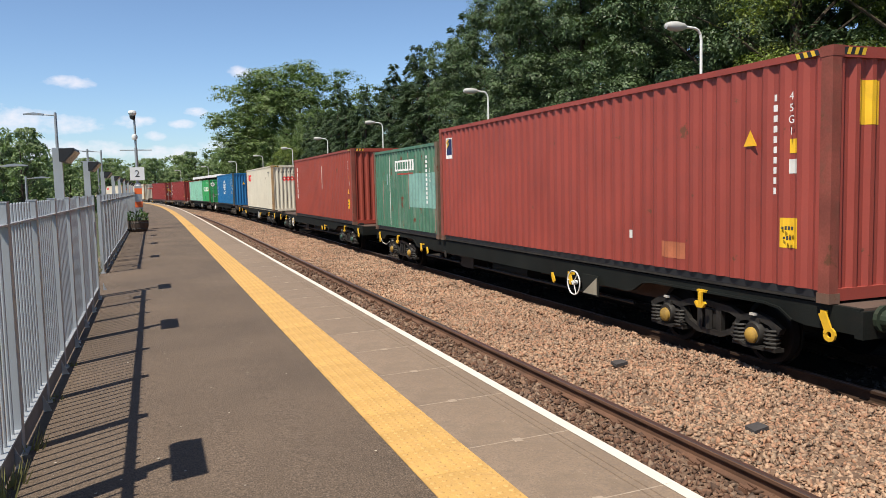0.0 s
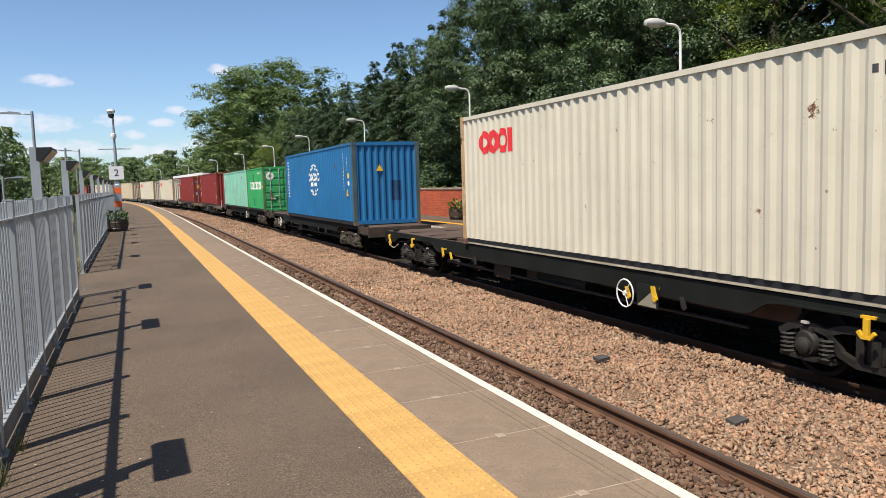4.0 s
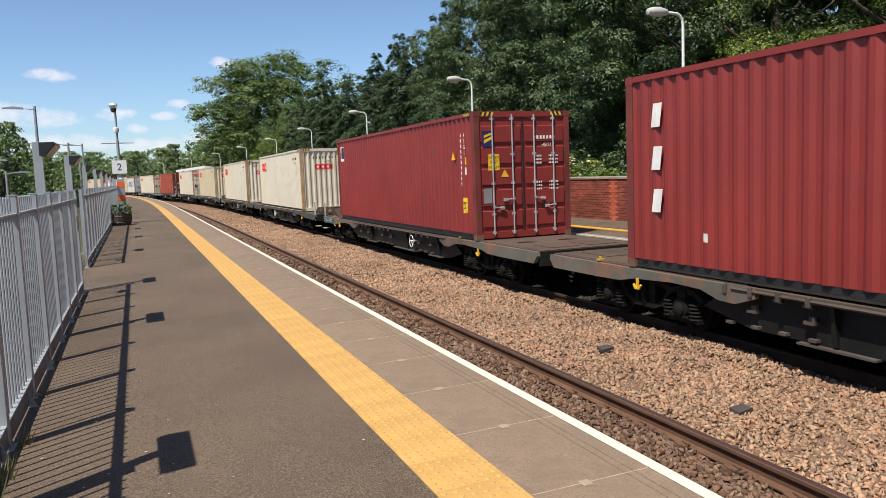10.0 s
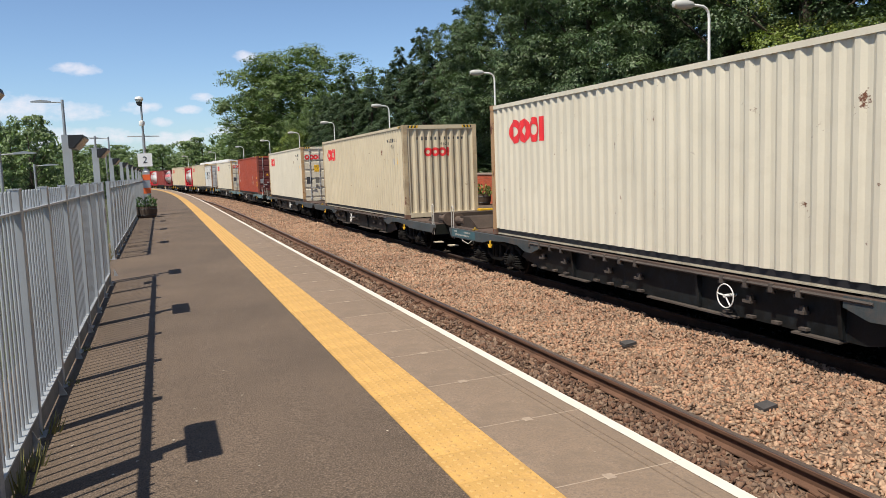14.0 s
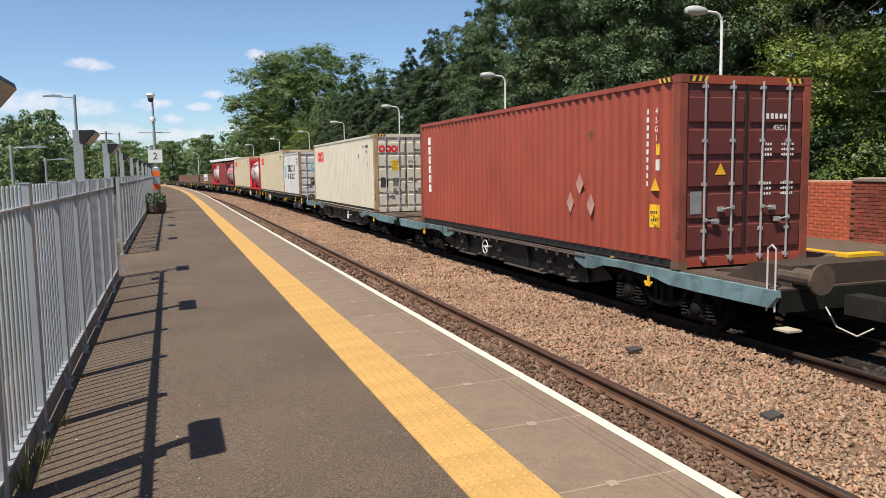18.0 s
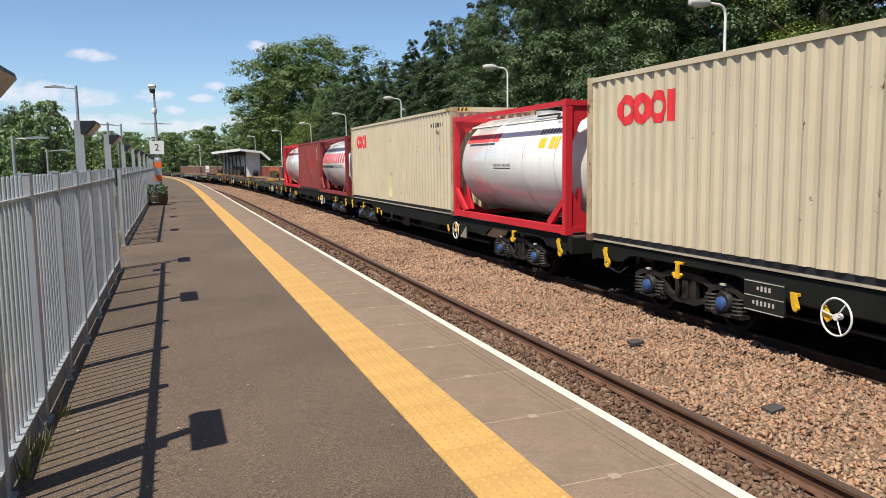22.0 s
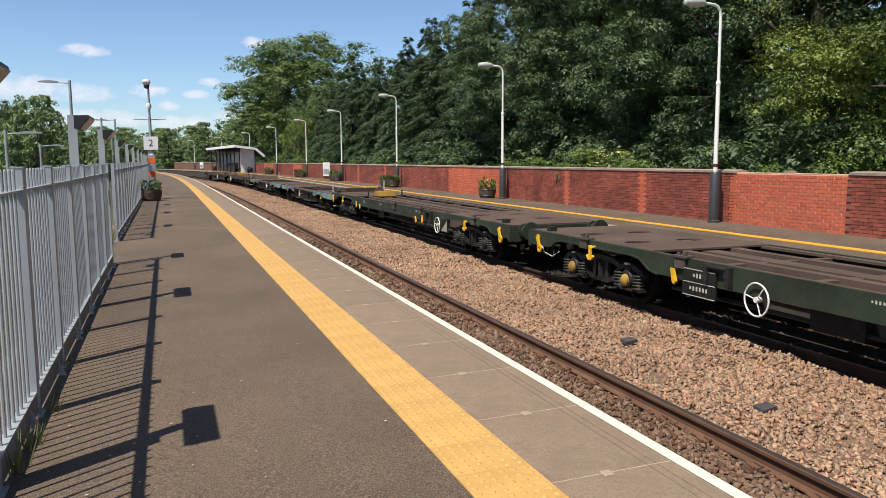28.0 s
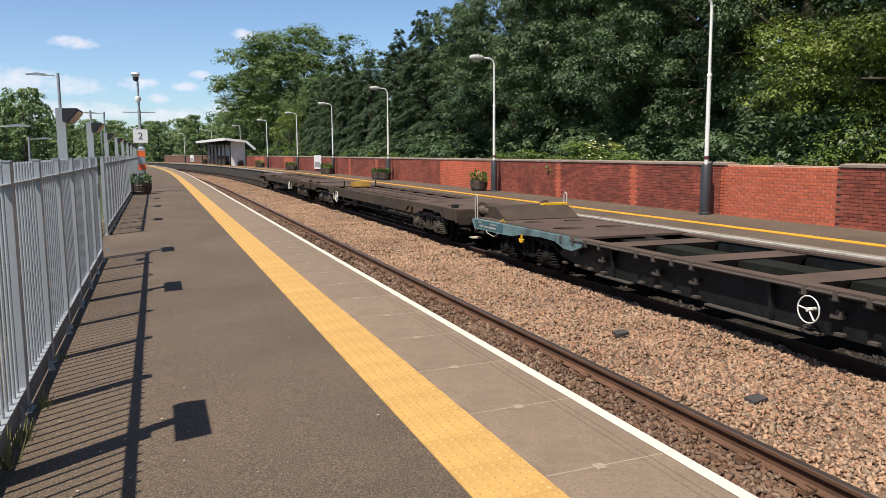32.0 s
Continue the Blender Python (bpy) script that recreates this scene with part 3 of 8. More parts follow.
# ---- loose ballast stones, laid thick near the platform and thinner farther off ----
def stones(count, s0, s1, spans, size, seed, power=1.0, material=None, label="loose angular tan and pink ballast stones between the tracks"):
    rng = np.random.default_rng(seed)
    base = np.array([(1, 0, 0), (-1, 0, 0), (0, 1, 0), (0, -1, 0), (0, 0, 1), (0, 0, -1)], float)
    tri = np.array([(0, 2, 4), (2, 1, 4), (1, 3, 4), (3, 0, 4), (2, 0, 5), (1, 2, 5), (3, 1, 5), (0, 3, 5)])
    w = np.array([b - a for a, b in spans])
    k = rng.choice(len(spans), count, p=w / w.sum())
    off = np.array([spans[i][0] for i in k]) + rng.uniform(0, 1, count) * w[k]
    s = s0 + (s1 - s0) * rng.uniform(0, 1, count) ** power
    x, y, a = np.interp(s, _S, _X), np.interp(s, _S, _Y), np.interp(s, _S, _T)
    px, py = x + off * np.cos(a), y + off * np.sin(a)
    top = np.array([bed_height(float(q), float(o), float(u), float(v)) for q, o, u, v in zip(s, off, px, py)])
    p = np.stack([px, py, top + rng.uniform(-0.014, 0.018, count)], 1)
    r = size * rng.uniform(0.6, 1.35, (count, 1)) * np.stack([rng.uniform(0.8, 1.35, count), rng.uniform(0.7, 1.1, count), rng.uniform(0.4, 0.75, count)], 1)
    q = rng.normal(size=(count, 4)) * np.array([1, 0.45, 0.45, 1])
    q /= np.linalg.norm(q, axis=1)[:, None]
    w_, x_, y_, z_ = q.T
    rot = np.stack([np.stack([1 - 2 * (y_ * y_ + z_ * z_), 2 * (x_ * y_ - z_ * w_), 2 * (x_ * z_ + y_ * w_)], 1),
                    np.stack([2 * (x_ * y_ + z_ * w_), 1 - 2 * (x_ * x_ + z_ * z_), 2 * (y_ * z_ - x_ * w_)], 1),
                    np.stack([2 * (x_ * z_ - y_ * w_), 2 * (y_ * z_ + x_ * w_), 1 - 2 * (x_ * x_ + y_ * y_)], 1)], 1)
    v = base[None] * r[:, None, :] + rng.normal(size=(count, 6, 3)) * size * 0.34
    v = np.einsum("nij,nkj->nki", rot, v) + p[:, None, :]
    f = (tri[None] + 6 * np.arange(count)[:, None, None]).reshape(-1)
    me = bpy.data.meshes.new("ballast_stones")
    me.vertices.add(count * 6)
    me.vertices.foreach_set("co", v.astype(np.float32).ravel())
    me.loops.add(len(f))
    me.loops.foreach_set("vertex_index", f.astype(np.int32))
    me.polygons.add(len(f) // 3)
    me.polygons.foreach_set("loop_start", np.arange(0, len(f), 3, dtype=np.int32))
    me.update(calc_edges=True)
    return tagged(part("ballast_stones", me, material or M_STONE), label, "ballast", kind="stuff")


FREE = [(0.2, NEAR_RAIL - 0.05), (NEAR_RAIL + 0.05, TRACK_FAR - 0.79), (TRACK_FAR - 0.7, TRACK_FAR + 0.7)]
RUSTY = "rust-brown ballast stones beside and between the rails"
stones(44000, -2.0, 15.0, FREE[1:2], 0.0305, 1)
stones(24000, 15.0, 38.0, FREE[1:2], 0.037, 2, 1.3)
stones(9000, 38.0, 95.0, FREE[1:2], 0.052, 3, 1.5)
stones(20000, -2.0, 15.0, FREE[:1], 0.034, 5, 1.0, M_STONE_RUST, RUSTY)
stones(5000, 15.0, 60.0, FREE[:1], 0.05, 6, 1.5, M_STONE_RUST, RUSTY)
# stones in the painted shadow colour under the far track
stones(6000, 3.0, 45.0, FREE[2:], 0.045, 4, 1.0, M_STONE_SHADE, "shade-blackened ballast stones under the far track")
slate = Shape().add([(-0.12, -0.05, 0), (0.1, -0.08, 0.01), (0.13, 0.05, 0.03), (-0.08, 0.08, 0.02), (-0.12, -0.05, 0.04), (0.1, -0.08, 0.05), (0.13, 0.05, 0.06), (-0.08, 0.08, 0.06)],
                    [(0, 1, 5, 4), (1, 2, 6, 5), (2, 3, 7, 6), (3, 0, 4, 7), (4, 5, 6, 7)])
for _s, _o in ((6.05, 3.2), (9.05, 3.55)):
    tagged(part("flat_stone", slate, mat("dark flat stone", (0.06, 0.055, 0.055), 0.8), at=standing(_s, _o, -1.035, 20)), "dark flat stone lying on the ballast", "stone")

# rail fastenings and sleeper ends showing through the ballast
clip_mesh = fix(Shape().box(-0.06, 0.06, -0.05, 0.05, -0.165, -0.13).tube((-0.05, -0.05, -0.12), (-0.03, 0.06, -0.12), 0.012, 6).tube((0.05, 0.05, -0.12), (0.03, -0.06, -0.12), 0.012, 6).mesh("rail_clip"))
clip_mesh.materials.append(M_RAIL)
sleeper_mesh = fix(Shape().prism([(-1.25, -0.36), (1.25, -0.36), (1.25, -0.2), (1.2, -0.17), (-1.2, -0.17), (-1.25, -0.2)], -0.12, 0.12, "y").mesh("sleeper"))
sleeper_mesh.materials.append(M_SLEEPER)
for _off in (NEAR_RAIL - 0.752, TRACK_FAR):
    for i in range(40):
        sl = tagged(part("sleeper", sleeper_mesh, None, at=standing(3 + i * 0.65, _off, RAIL_Z - (0.035 if _off < 4 else 0.06))), "concrete sleeper bedded in ballast", "sleeper", group="sleepers")
        for r in (-0.752, 0.752):
            for side in (-1, 1):
                part("rail_clip", clip_mesh, None, sl, at=pose(r + side * 0.1, 0, 0.035))


# ---- things on the far platform ----
def swan_lamp(s, off=10.32):
    return standing(s, off, FAR_Z)


lamp = thing("platform_lamp", "white swan-neck platform lamp with black base by the wall", "lamp post", group="far platform lamps")
part("base", Shape().lathe([(0.0, 0.0), (0.15, 0.0), (0.15, 0.04), (0.125, 0.06), (0.125, 1.2), (0.09, 1.25), (0.0, 1.25)], n=16), M_BLACK_STEEL, lamp, "thick black base section", smooth=True)
part("column", Shape().tube((0, 0, 1.25), (0, 0, 3.4), 0.055, 14, 0.05).tube((0, 0, 3.4), (0, 0, 4.95), 0.038, 12, 0.034).lathe([(0.056, 3.35), (0.06, 3.38), (0.058, 3.42), (0.038, 3.45)], n=14), M_WHITE_STEEL, lamp, "white column", smooth=True)
part("band", Shape().tube((0, 0, 1.36), (0, 0, 1.44), 0.058, 14), mat("maroon band", (0.12, 0.02, 0.02), 0.5), lamp)
neck = [(0, 0, 4.95), (-0.02, 0, 5.08), (-0.08, 0, 5.18), (-0.18, 0, 5.23), (-0.5, 0, 5.25)]
part("neck", Shape().path_tube(neck, 0.033, 10), M_WHITE_STEEL, lamp, smooth=True)
part("lantern", Shape().lathe([(0.0, -1.05), (0.07, -1.03), (0.11, -0.9), (0.12, -0.7), (0.08, -0.5), (0.04, -0.45), (0.0, -0.45)], (0, 0, 5.25), "x", 14), mat("grey lantern hood", (0.5, 0.5, 0.48), 0.45), lamp, "grey lantern head", smooth=True)
lamp.matrix_basis = swan_lamp(15.7)
for _s in (28.5, 43.5, 58.0, 72.0, 88.0, 105.5, 126.5, 147.5, 1.5):
    copy_thing(lamp, swan_lamp(_s))

M_SOIL = mat("soil", (0.03, 0.022, 0.016), 0.95)
M_BARREL = mat("old barrel wood", (0.075, 0.05, 0.034), 0.85, var=0.35, scale=4, fine=30, bump=0.3)


def leafy(seed, count, r, h, leaf, base):
    rng = np.random.default_rng(seed)
    sh = Shape()
    for i in range(count):
        a, k = rng.uniform(0, 2 * np.pi), rng.uniform(0.1, 1) ** 0.5
        p = Vector((math.cos(a) * r * k, math.sin(a) * r * k, base + h * rng.uniform(0, 1) * (1.1 - 0.6 * k)))
        d = Vector((math.cos(a) * 0.6, math.sin(a) * 0.6, rng.uniform(0.2, 1.2))).normalized()
        t = d.cross(Vector(rng.normal(size=3))).normalized()
        sh.add([p - t * leaf * 0.3, p + d * leaf, p + t * leaf * 0.3, p - d * leaf * 0.3], [(0, 1, 2, 3)])
    return sh


def barrel_planter(label, m, plant_label, leaves, seed, tall=0.35, r=0.36):
    b = thing("planter", label, "planter", m, group="barrel planters")
    tub = part("tub", Shape().lathe([(0.0, 0.02), (r * 0.82, 0.0), (r, 0.24), (r * 0.97, 0.45), (r * 0.9, 0.45), (r * 0.92, 0.36), (0.0, 0.36)], n=20), M_BARREL, b, "half-barrel tub", smooth=True)
    part("hoop", Shape().ring((0, 0, 0.12), (0, 0, 1), r * 0.925, 0.012, 24, 5).ring((0, 0, 0.36), (0, 0, 1), r * 1.0, 0.012, 24, 5), M_BLACK_STEEL, tub)
    part("soil", Shape().lathe([(0.0, 0.38), (r * 0.9, 0.37)], n=16), M_SOIL, b)
    part("plant", leafy(seed, 260, r * 1.0, tall, 0.1, 0.38), leaves, b, plant_label)
    return b


LEAF_PLANT = mat("planter leaves", (0.07, 0.14, 0.03), 0.6, island=0.4, bump=0.0)
LEAF_FRESH = mat("fresh yellow-green leaves", (0.14, 0.2, 0.04), 0.6, island=0.4, bump=0.0)
barrel_planter("half-barrel planter with a leafy shrub beside the fence", standing(33.4, -3.02, -0.07), "feathery green shrub", LEAF_PLANT, 1, 0.62, 0.42)
barrel_planter("wooden barrel planter with trailing yellow-green plant", standing(29.2, 9.95, FAR_Z), "sparse yellow-green plant", LEAF_FRESH, 2, 0.55)
barrel_planter("barrel planter with low green plants", standing(43.0, 9.95, FAR_Z), "low green plants", LEAF_PLANT, 3)
barrel_planter("barrel planter with low green plants", standing(44.6, 9.95, FAR_Z), "low green plants", LEAF_PLANT, 4)
for _i, _s in enumerate((58.0, 59.2, 72.2, 74.5, 90.0, 92.0, 104.0, 131.0)):
    barrel_planter("barrel planter with green plants by the wall", standing(_s, 9.95, FAR_Z), "bushy green plants", LEAF_PLANT if _i % 2 else LEAF_FRESH, 5 + _i, 0.5)

poster = thing("poster_board", "white poster board with grey picture fixed to the wall", "poster")
for _s in (64.8, 143.5):
    p = poster if _s < 100 else copy_thing(poster, Matrix())
    p.matrix_basis = standing(_s, WALL_OFF - 0.06, FAR_Z + 0.25)
    if p is poster:
        part("board", Shape().box(-0.03, 0.03, -1.3, 1.3, 0.0, 1.15), mat("white board", (0.78, 0.77, 0.76), 0.5, var=0.05), p)
        part("picture", Shape().box(-0.036, -0.03, -1.1, 1.1, 0.15, 0.6), mat("grey print", (0.35, 0.35, 0.38), 0.5, var=0.4, scale=3), p, "grey printed panel")

# waiting shelter
M_SHELTER_W = mat("white shelter cladding", (0.84, 0.84, 0.83), 0.6, var=0.08, streak=0.2, dirt=(0.4, 0.38, 0.35))
M_SHELTER_D = mat("dark brown shelter frame", (0.03, 0.025, 0.022), 0.6)
shelter = thing("waiting_shelter", "white waiting shelter with dark posts and overhanging canopy roof", "shelter", standing(104.0, 0.0, FAR_Z))
for _y in (0.0, 21.0):
    part("end_wall", Shape().box(8.8, 10.6, _y, _y + 0.1, 0.0, 2.95), M_SHELTER_W, shelter)
    part("end_board", Shape().prism([(8.8, 2.953), (10.6, 2.953), (10.6, 3.09), (8.8, 3.37)], _y + 0.01, _y + 0.09, "y"), M_SHELTER_W, shelter)
part("back_wall", Shape().box(10.5, 10.6, 0.103, 20.997, 0.0, 2.95), M_SHELTER_W, shelter)
part("roof", Shape().prism([(7.9, 3.5), (7.9, 3.58), (10.65, 3.2), (11.75, 2.2), (11.7, 2.1), (10.6, 3.1)], -1.2, 27.0, "y"), mat("weathered grey-green roof felt", (0.2, 0.21, 0.18), 0.9, var=0.25), shelter, "grey canopy roof falling steeply at the back")
part("fascia", Shape().box(7.82, 7.897, -1.2, 27.0, 3.28, 3.62), M_SHELTER_W, shelter, "white fascia board")
for _y in (-1.25, 27.0):
    part("gable_board", Shape().prism([(7.9, 3.3), (7.9, 3.6), (10.65, 3.24), (11.8, 2.22), (11.6, 2.0), (10.5, 2.98)], _y, _y + 0.05, "y"), M_SHELTER_W, shelter)
for _y in (-0.6, 3.6, 7.0, 10.4, 13.8, 17.2, 20.8, 26.0):
    part("post", Shape().box(8.5, 8.62, _y - 0.06, _y + 0.06, 0.0, 3.4), M_SHELTER_D, shelter)
    part("bracket", Shape().prism([(8.5, 3.0), (8.5, 3.12), (7.95, 3.42), (7.95, 3.34)], _y - 0.03, _y + 0.03, "y"), M_SHELTER_D, shelter)
for _y in (3.6, 7.0, 10.4, 13.8, 17.2):
    part("lower_panel", Shape().box(8.64, 8.68, _y + 0.1, _y + 3.2, 0.1, 0.85), M_SHELTER_D, shelter)
    part("window_frame", Shape().box(8.64, 8.68, _y + 0.1, _y + 0.16, 0.853, 2.6).box(8.64, 8.68, _y + 3.14, _y + 3.2, 0.853, 2.6).box(8.64, 8.68, _y + 0.163, _y + 3.137, 2.5, 2.6), M_SHELTER_D, shelter)
part("ceiling_boards", Shape().box(8.7, 10.49, 0.12, 20.98, 2.86, 2.9), M_SHELTER_D, shelter)
part("bench", Shape().box(9.9, 10.35, 2.0, 19.0, 0.42, 0.47).box(10.0, 10.1, 2.0, 2.1, 0, 0.42).box(10.0, 10.1, 18.9, 19.0, 0, 0.42), M_SHELTER_D, shelter)

# camera pole and platform sign on the near side
pole = thing("camera_pole", "grey camera pole with white domes, banded base and cross arm", "pole", standing(34.6, -2.95, -0.07))
part("column", Shape().tube((0, 0, 0), (0, 0, 3.4), 0.07, 12, 0.06).tube((0, 0, 3.4), (0, 0, 4.72), 0.045, 10, 0.04), M_GALV, pole, smooth=True)
sleeve = part("sleeve", Shape().box(-0.14, 0.14, -0.14, 0.14, 0.0, 1.85), M_GALV, pole, "grey square sleeve")
for _z in (0.95, 1.5):
    part("orange_band", Shape().box(-0.146, 0.146, -0.146, 0.146, _z, _z + 0.24), mat("orange band", (0.8, 0.14, 0.03), 0.5, var=0.08), sleeve, "orange reflective band")
part("sleeve_cap", Shape().lathe([(0.14, 1.85), (0.1, 1.95), (0.0, 1.97)], n=12), M_WHITE_STEEL, sleeve)
part("cross_arm", Shape().tube((-0.62, 0, 3.32), (0.62, 0, 3.32), 0.02, 8), M_GALV, pole)
part("dome_camera", Shape().lathe([(0.0, 3.72), (0.09, 3.74), (0.12, 3.84), (0.1, 3.94), (0.0, 3.97)], (-0.02, -0.08, 0), n=14), M_WHITE_STEEL, pole, "white dome camera", smooth=True)
part("dome_camera", Shape().lathe([(0.0, 4.66), (0.11, 4.72), (0.17, 4.84), (0.14, 4.92), (0.0, 4.95)], (-0.06, -0.06, 0), n=14), M_WHITE_STEEL, pole, "white hooded camera", smooth=True)
part("camera_glass", Shape().lathe([(0.0, 4.55), (0.1, 4.6), (0.12, 4.72), (0.0, 4.72)], (-0.06, -0.06, 0), n=14), M_DARK, pole, smooth=True)
sign = thing("platform_sign", "white square sign with a dark platform number", "sign", standing(34.6, -2.95, -0.07) @ pose(0, -0.17, 2.34))
part("plate", Shape().box(-0.28, 0.28, 0.0, 0.03, -0.27, 0.27), mat("white sign face", (0.8, 0.8, 0.8), 0.4, var=0.04), sign)

# car-park lamps beyond the fence
col = thing("street_lamp", "grey street lamp column with a slim lantern", "street lamp", group="car-park lamps")
part("column", Shape().tube((0, 0, 0), (0, 0, 7.1), 0.1, 12, 0.07), M_GALV, col, smooth=True)
part("arm", Shape().tube((0, 0, 6.95), (-0.6, 0, 6.98), 0.03, 8), M_GALV, col)
part("lantern", Shape().prism([(-1.5, 6.97), (-1.5, 7.02), (-1.0, 7.09), (-0.55, 7.03), (-0.55, 6.95)], -0.13, 0.13, "y"), M_GALV, col, "slim grey lantern")
col.matrix_basis = pose(-7.0, 45.8, -1.3)
for _x, _y, _z in ((-6.67, 62, -2.4), (-6.41, 74, -1.9), (-7.3, 84, -2.4), (-10.5, 60, -4.35), (-12.47, 90, -4.7), (-9.19, 40, -4.15), (-18.0, 125, -5.0)):
    copy_thing(col, pose(_x, _y, _z, 0, 0, 180 if _y in (60, 90, 40) else 0))


# ---- bricks of the boundary wall ----
def brick_shape(sh, s0, s1, z0, z1, proud):
    """One brick on the wall's face, with its front and edges."""
    a, b = on_line(s0, WALL_OFF - proud), on_line(s1, WALL_OFF - proud)
    c, d = on_line(s0, WALL_OFF + 0.014), on_line(s1, WALL_OFF + 0.014)
    sh.add([(a[0], a[1], z0), (b[0], b[1], z0), (b[0], b[1], z1), (a[0], a[1], z1), (c[0], c[1], z0), (d[0], d[1], z0), (d[0], d[1], z1), (c[0], c[1], z1)],
           [(0, 3, 2, 1), (0, 1, 5, 4), (3, 7, 6, 2), (0, 4, 7, 3), (1, 2, 6, 5)])


NEW_PANELS = ((12.06, 15.55), (19.1, 19.45), (23.6, 23.95), (29.3, 35.7), (47.0, 47.5), (54.0, 54.5), (76.0, 80.5), (92.0, 98.0))
old_bricks, new_bricks, pale_core = Shape(), Shape(), Shape()
_rng = random.Random(4)
COURSE, BRICK = 0.0755, 0.2255
for row in range(16):
    z = FAR_Z + 0.0 + row * COURSE
    s = 7.0 + (BRICK / 2 if row % 2 else 0.0)
    while s < 112:
        mid = s + BRICK / 2
        fresh = any(a <= mid <= b for a, b in NEW_PANELS)
        if not (12.06 <= mid <= 15.55):
            brick_shape(new_bricks if fresh else old_bricks, s, s + BRICK - 0.01, z, z + COURSE - 0.01, 0.002 + _rng.uniform(0, 0.005))
        s += BRICK
part("brickwork", old_bricks, M_BRICK, wall, "old dark red bricks", outward=False)["kind"] = "stuff"
part("brickwork", new_bricks, M_BRICK_NEW, wall, "bright repaired bricks", outward=False)["kind"] = "stuff"
for _a, _b in NEW_PANELS:
    _b -= 0.12 if _a == 12.06 else 0.0
    pale_core.sweep([(WALL_OFF + 0.002, FAR_Z - 0.02), (WALL_OFF + 0.013, FAR_Z - 0.02), (WALL_OFF + 0.013, WALL_TOP - 0.005), (WALL_OFF + 0.002, WALL_TOP - 0.005)], _a, _b, 0.7)
part("mortar", pale_core, M_MORTAR, wall, "pale pointing")
one_brick = fix(Shape().box(-0.006, 0.012, 0.0, BRICK - 0.015, 0.0, COURSE - 0.015).mesh("brick"))
M_BRICK_PIECE = mat("bright orange-red brick piece", (0.5, 0.112, 0.054), 0.85, var=0.2, scale=0.8, fine=60, bump=0.3, random_tint=0.16)
one_brick.materials.append(M_BRICK_PIECE)
half_brick = fix(Shape().box(-0.006, 0.012, 0.0, BRICK / 2 - 0.015, 0.0, COURSE - 0.015).mesh("brick"))
half_brick.materials.append(M_BRICK_PIECE)
for row in range(16):
    s = 12.06 + (BRICK / 2 if row % 2 else 0.0)
    if row % 2:
        part("brick", half_brick, None, wall, at=standing(12.06, WALL_OFF, FAR_Z + row * COURSE))
    while s < 15.33:
        part("brick", one_brick, None, wall, at=standing(s, WALL_OFF, FAR_Z + row * COURSE))
        s += BRICK
    if row % 2 == 0:
        part("brick", half_brick, None, wall, at=standing(s, WALL_OFF, FAR_Z + row * COURSE))


# ---- fence on the near platform ----
def fence_panel(s0, s1, off, label, pales_tall=1.52, posts=True):
    """A run of bar railing between s0 and s1, with posts every 1.24 m."""
    f = thing("fence", label, "fence", group="platform fence runs")
    zb = off * FALL
    part("top_rail", Shape().sweep([(off - 0.028, 1.345), (off + 0.034, 1.345), (off + 0.034, 1.357), (off - 0.028, 1.357)], s0, s1, 0.62), M_FENCE, f, "flat ledge rail pierced by the bars")
    part("bottom_rail", Shape().sweep([(off - 0.028, zb + 0.15), (off + 0.028, zb + 0.15), (off + 0.028, zb + 0.162), (off - 0.028, zb + 0.162)], s0, s1, 0.62), M_FENCE, f)
    part("kick_strip", Shape().sweep([(off + 0.02, zb + 0.02), (off + 0.026, zb + 0.02), (off + 0.026, zb + 0.149), (off + 0.02, zb + 0.149)], s0, s1, 0.62), M_KICK, f, "kick strip under the bars, coloured dark as if shaded")
    return f


pale_mesh = fix(Shape().lathe([(0.0, 0.163), (0.0098, 0.163), (0.0098, 1.552), (0.006, 1.562), (0.0, 1.563)], n=7).mesh("pale"))
pale_mesh.materials.append(M_FENCE)
post_mesh = fix(Shape().prism([(-0.033, -0.045), (0.03, -0.045), (0.033, -0.042), (0.033, 0.042), (0.03, 0.045), (-0.033, 0.045)], 0.0, 1.565, "z").box(-0.036, 0.036, -0.048, 0.048, 1.5655, 1.575).mesh("post"))
post_mesh.materials.append(M_FENCE)
foot_mesh = fix(Shape().prism([(0.027, 0.0), (0.085, 0.0), (0.027, 0.13)], -0.006, 0.006, "y").mesh("bracket"))
foot_mesh.materials.append(M_GALV)
base_mesh = fix(Shape().box(-0.08, 0.07, -0.07, 0.07, 0.0, 0.014).mesh("base_plate"))
base_mesh.materials.append(M_GALV)


def fence_run(s0, s1, off, label):
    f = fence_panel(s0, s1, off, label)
    zb = off * FALL
    n = int(round((s1 - s0) / 1.24))
    for i in range(n + 1):
        s = s0 + i * (s1 - s0) / n
        part("post", post_mesh, None, f, at=standing(s, off, zb))
        part("base_plate", base_mesh, None, f, at=standing(s, off - 0.01, zb))
        part("foot_bracket", foot_mesh, None, f, at=standing(s + 0.95, off, zb))
        if i < n:
            for k in range(1, 10):
                part("pale", pale_mesh, None, f, at=standing(s + k * 0.124, off - 0.004, zb))
    return f


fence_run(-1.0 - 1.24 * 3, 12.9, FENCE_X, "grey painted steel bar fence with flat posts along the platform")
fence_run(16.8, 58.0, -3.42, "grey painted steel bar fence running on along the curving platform")

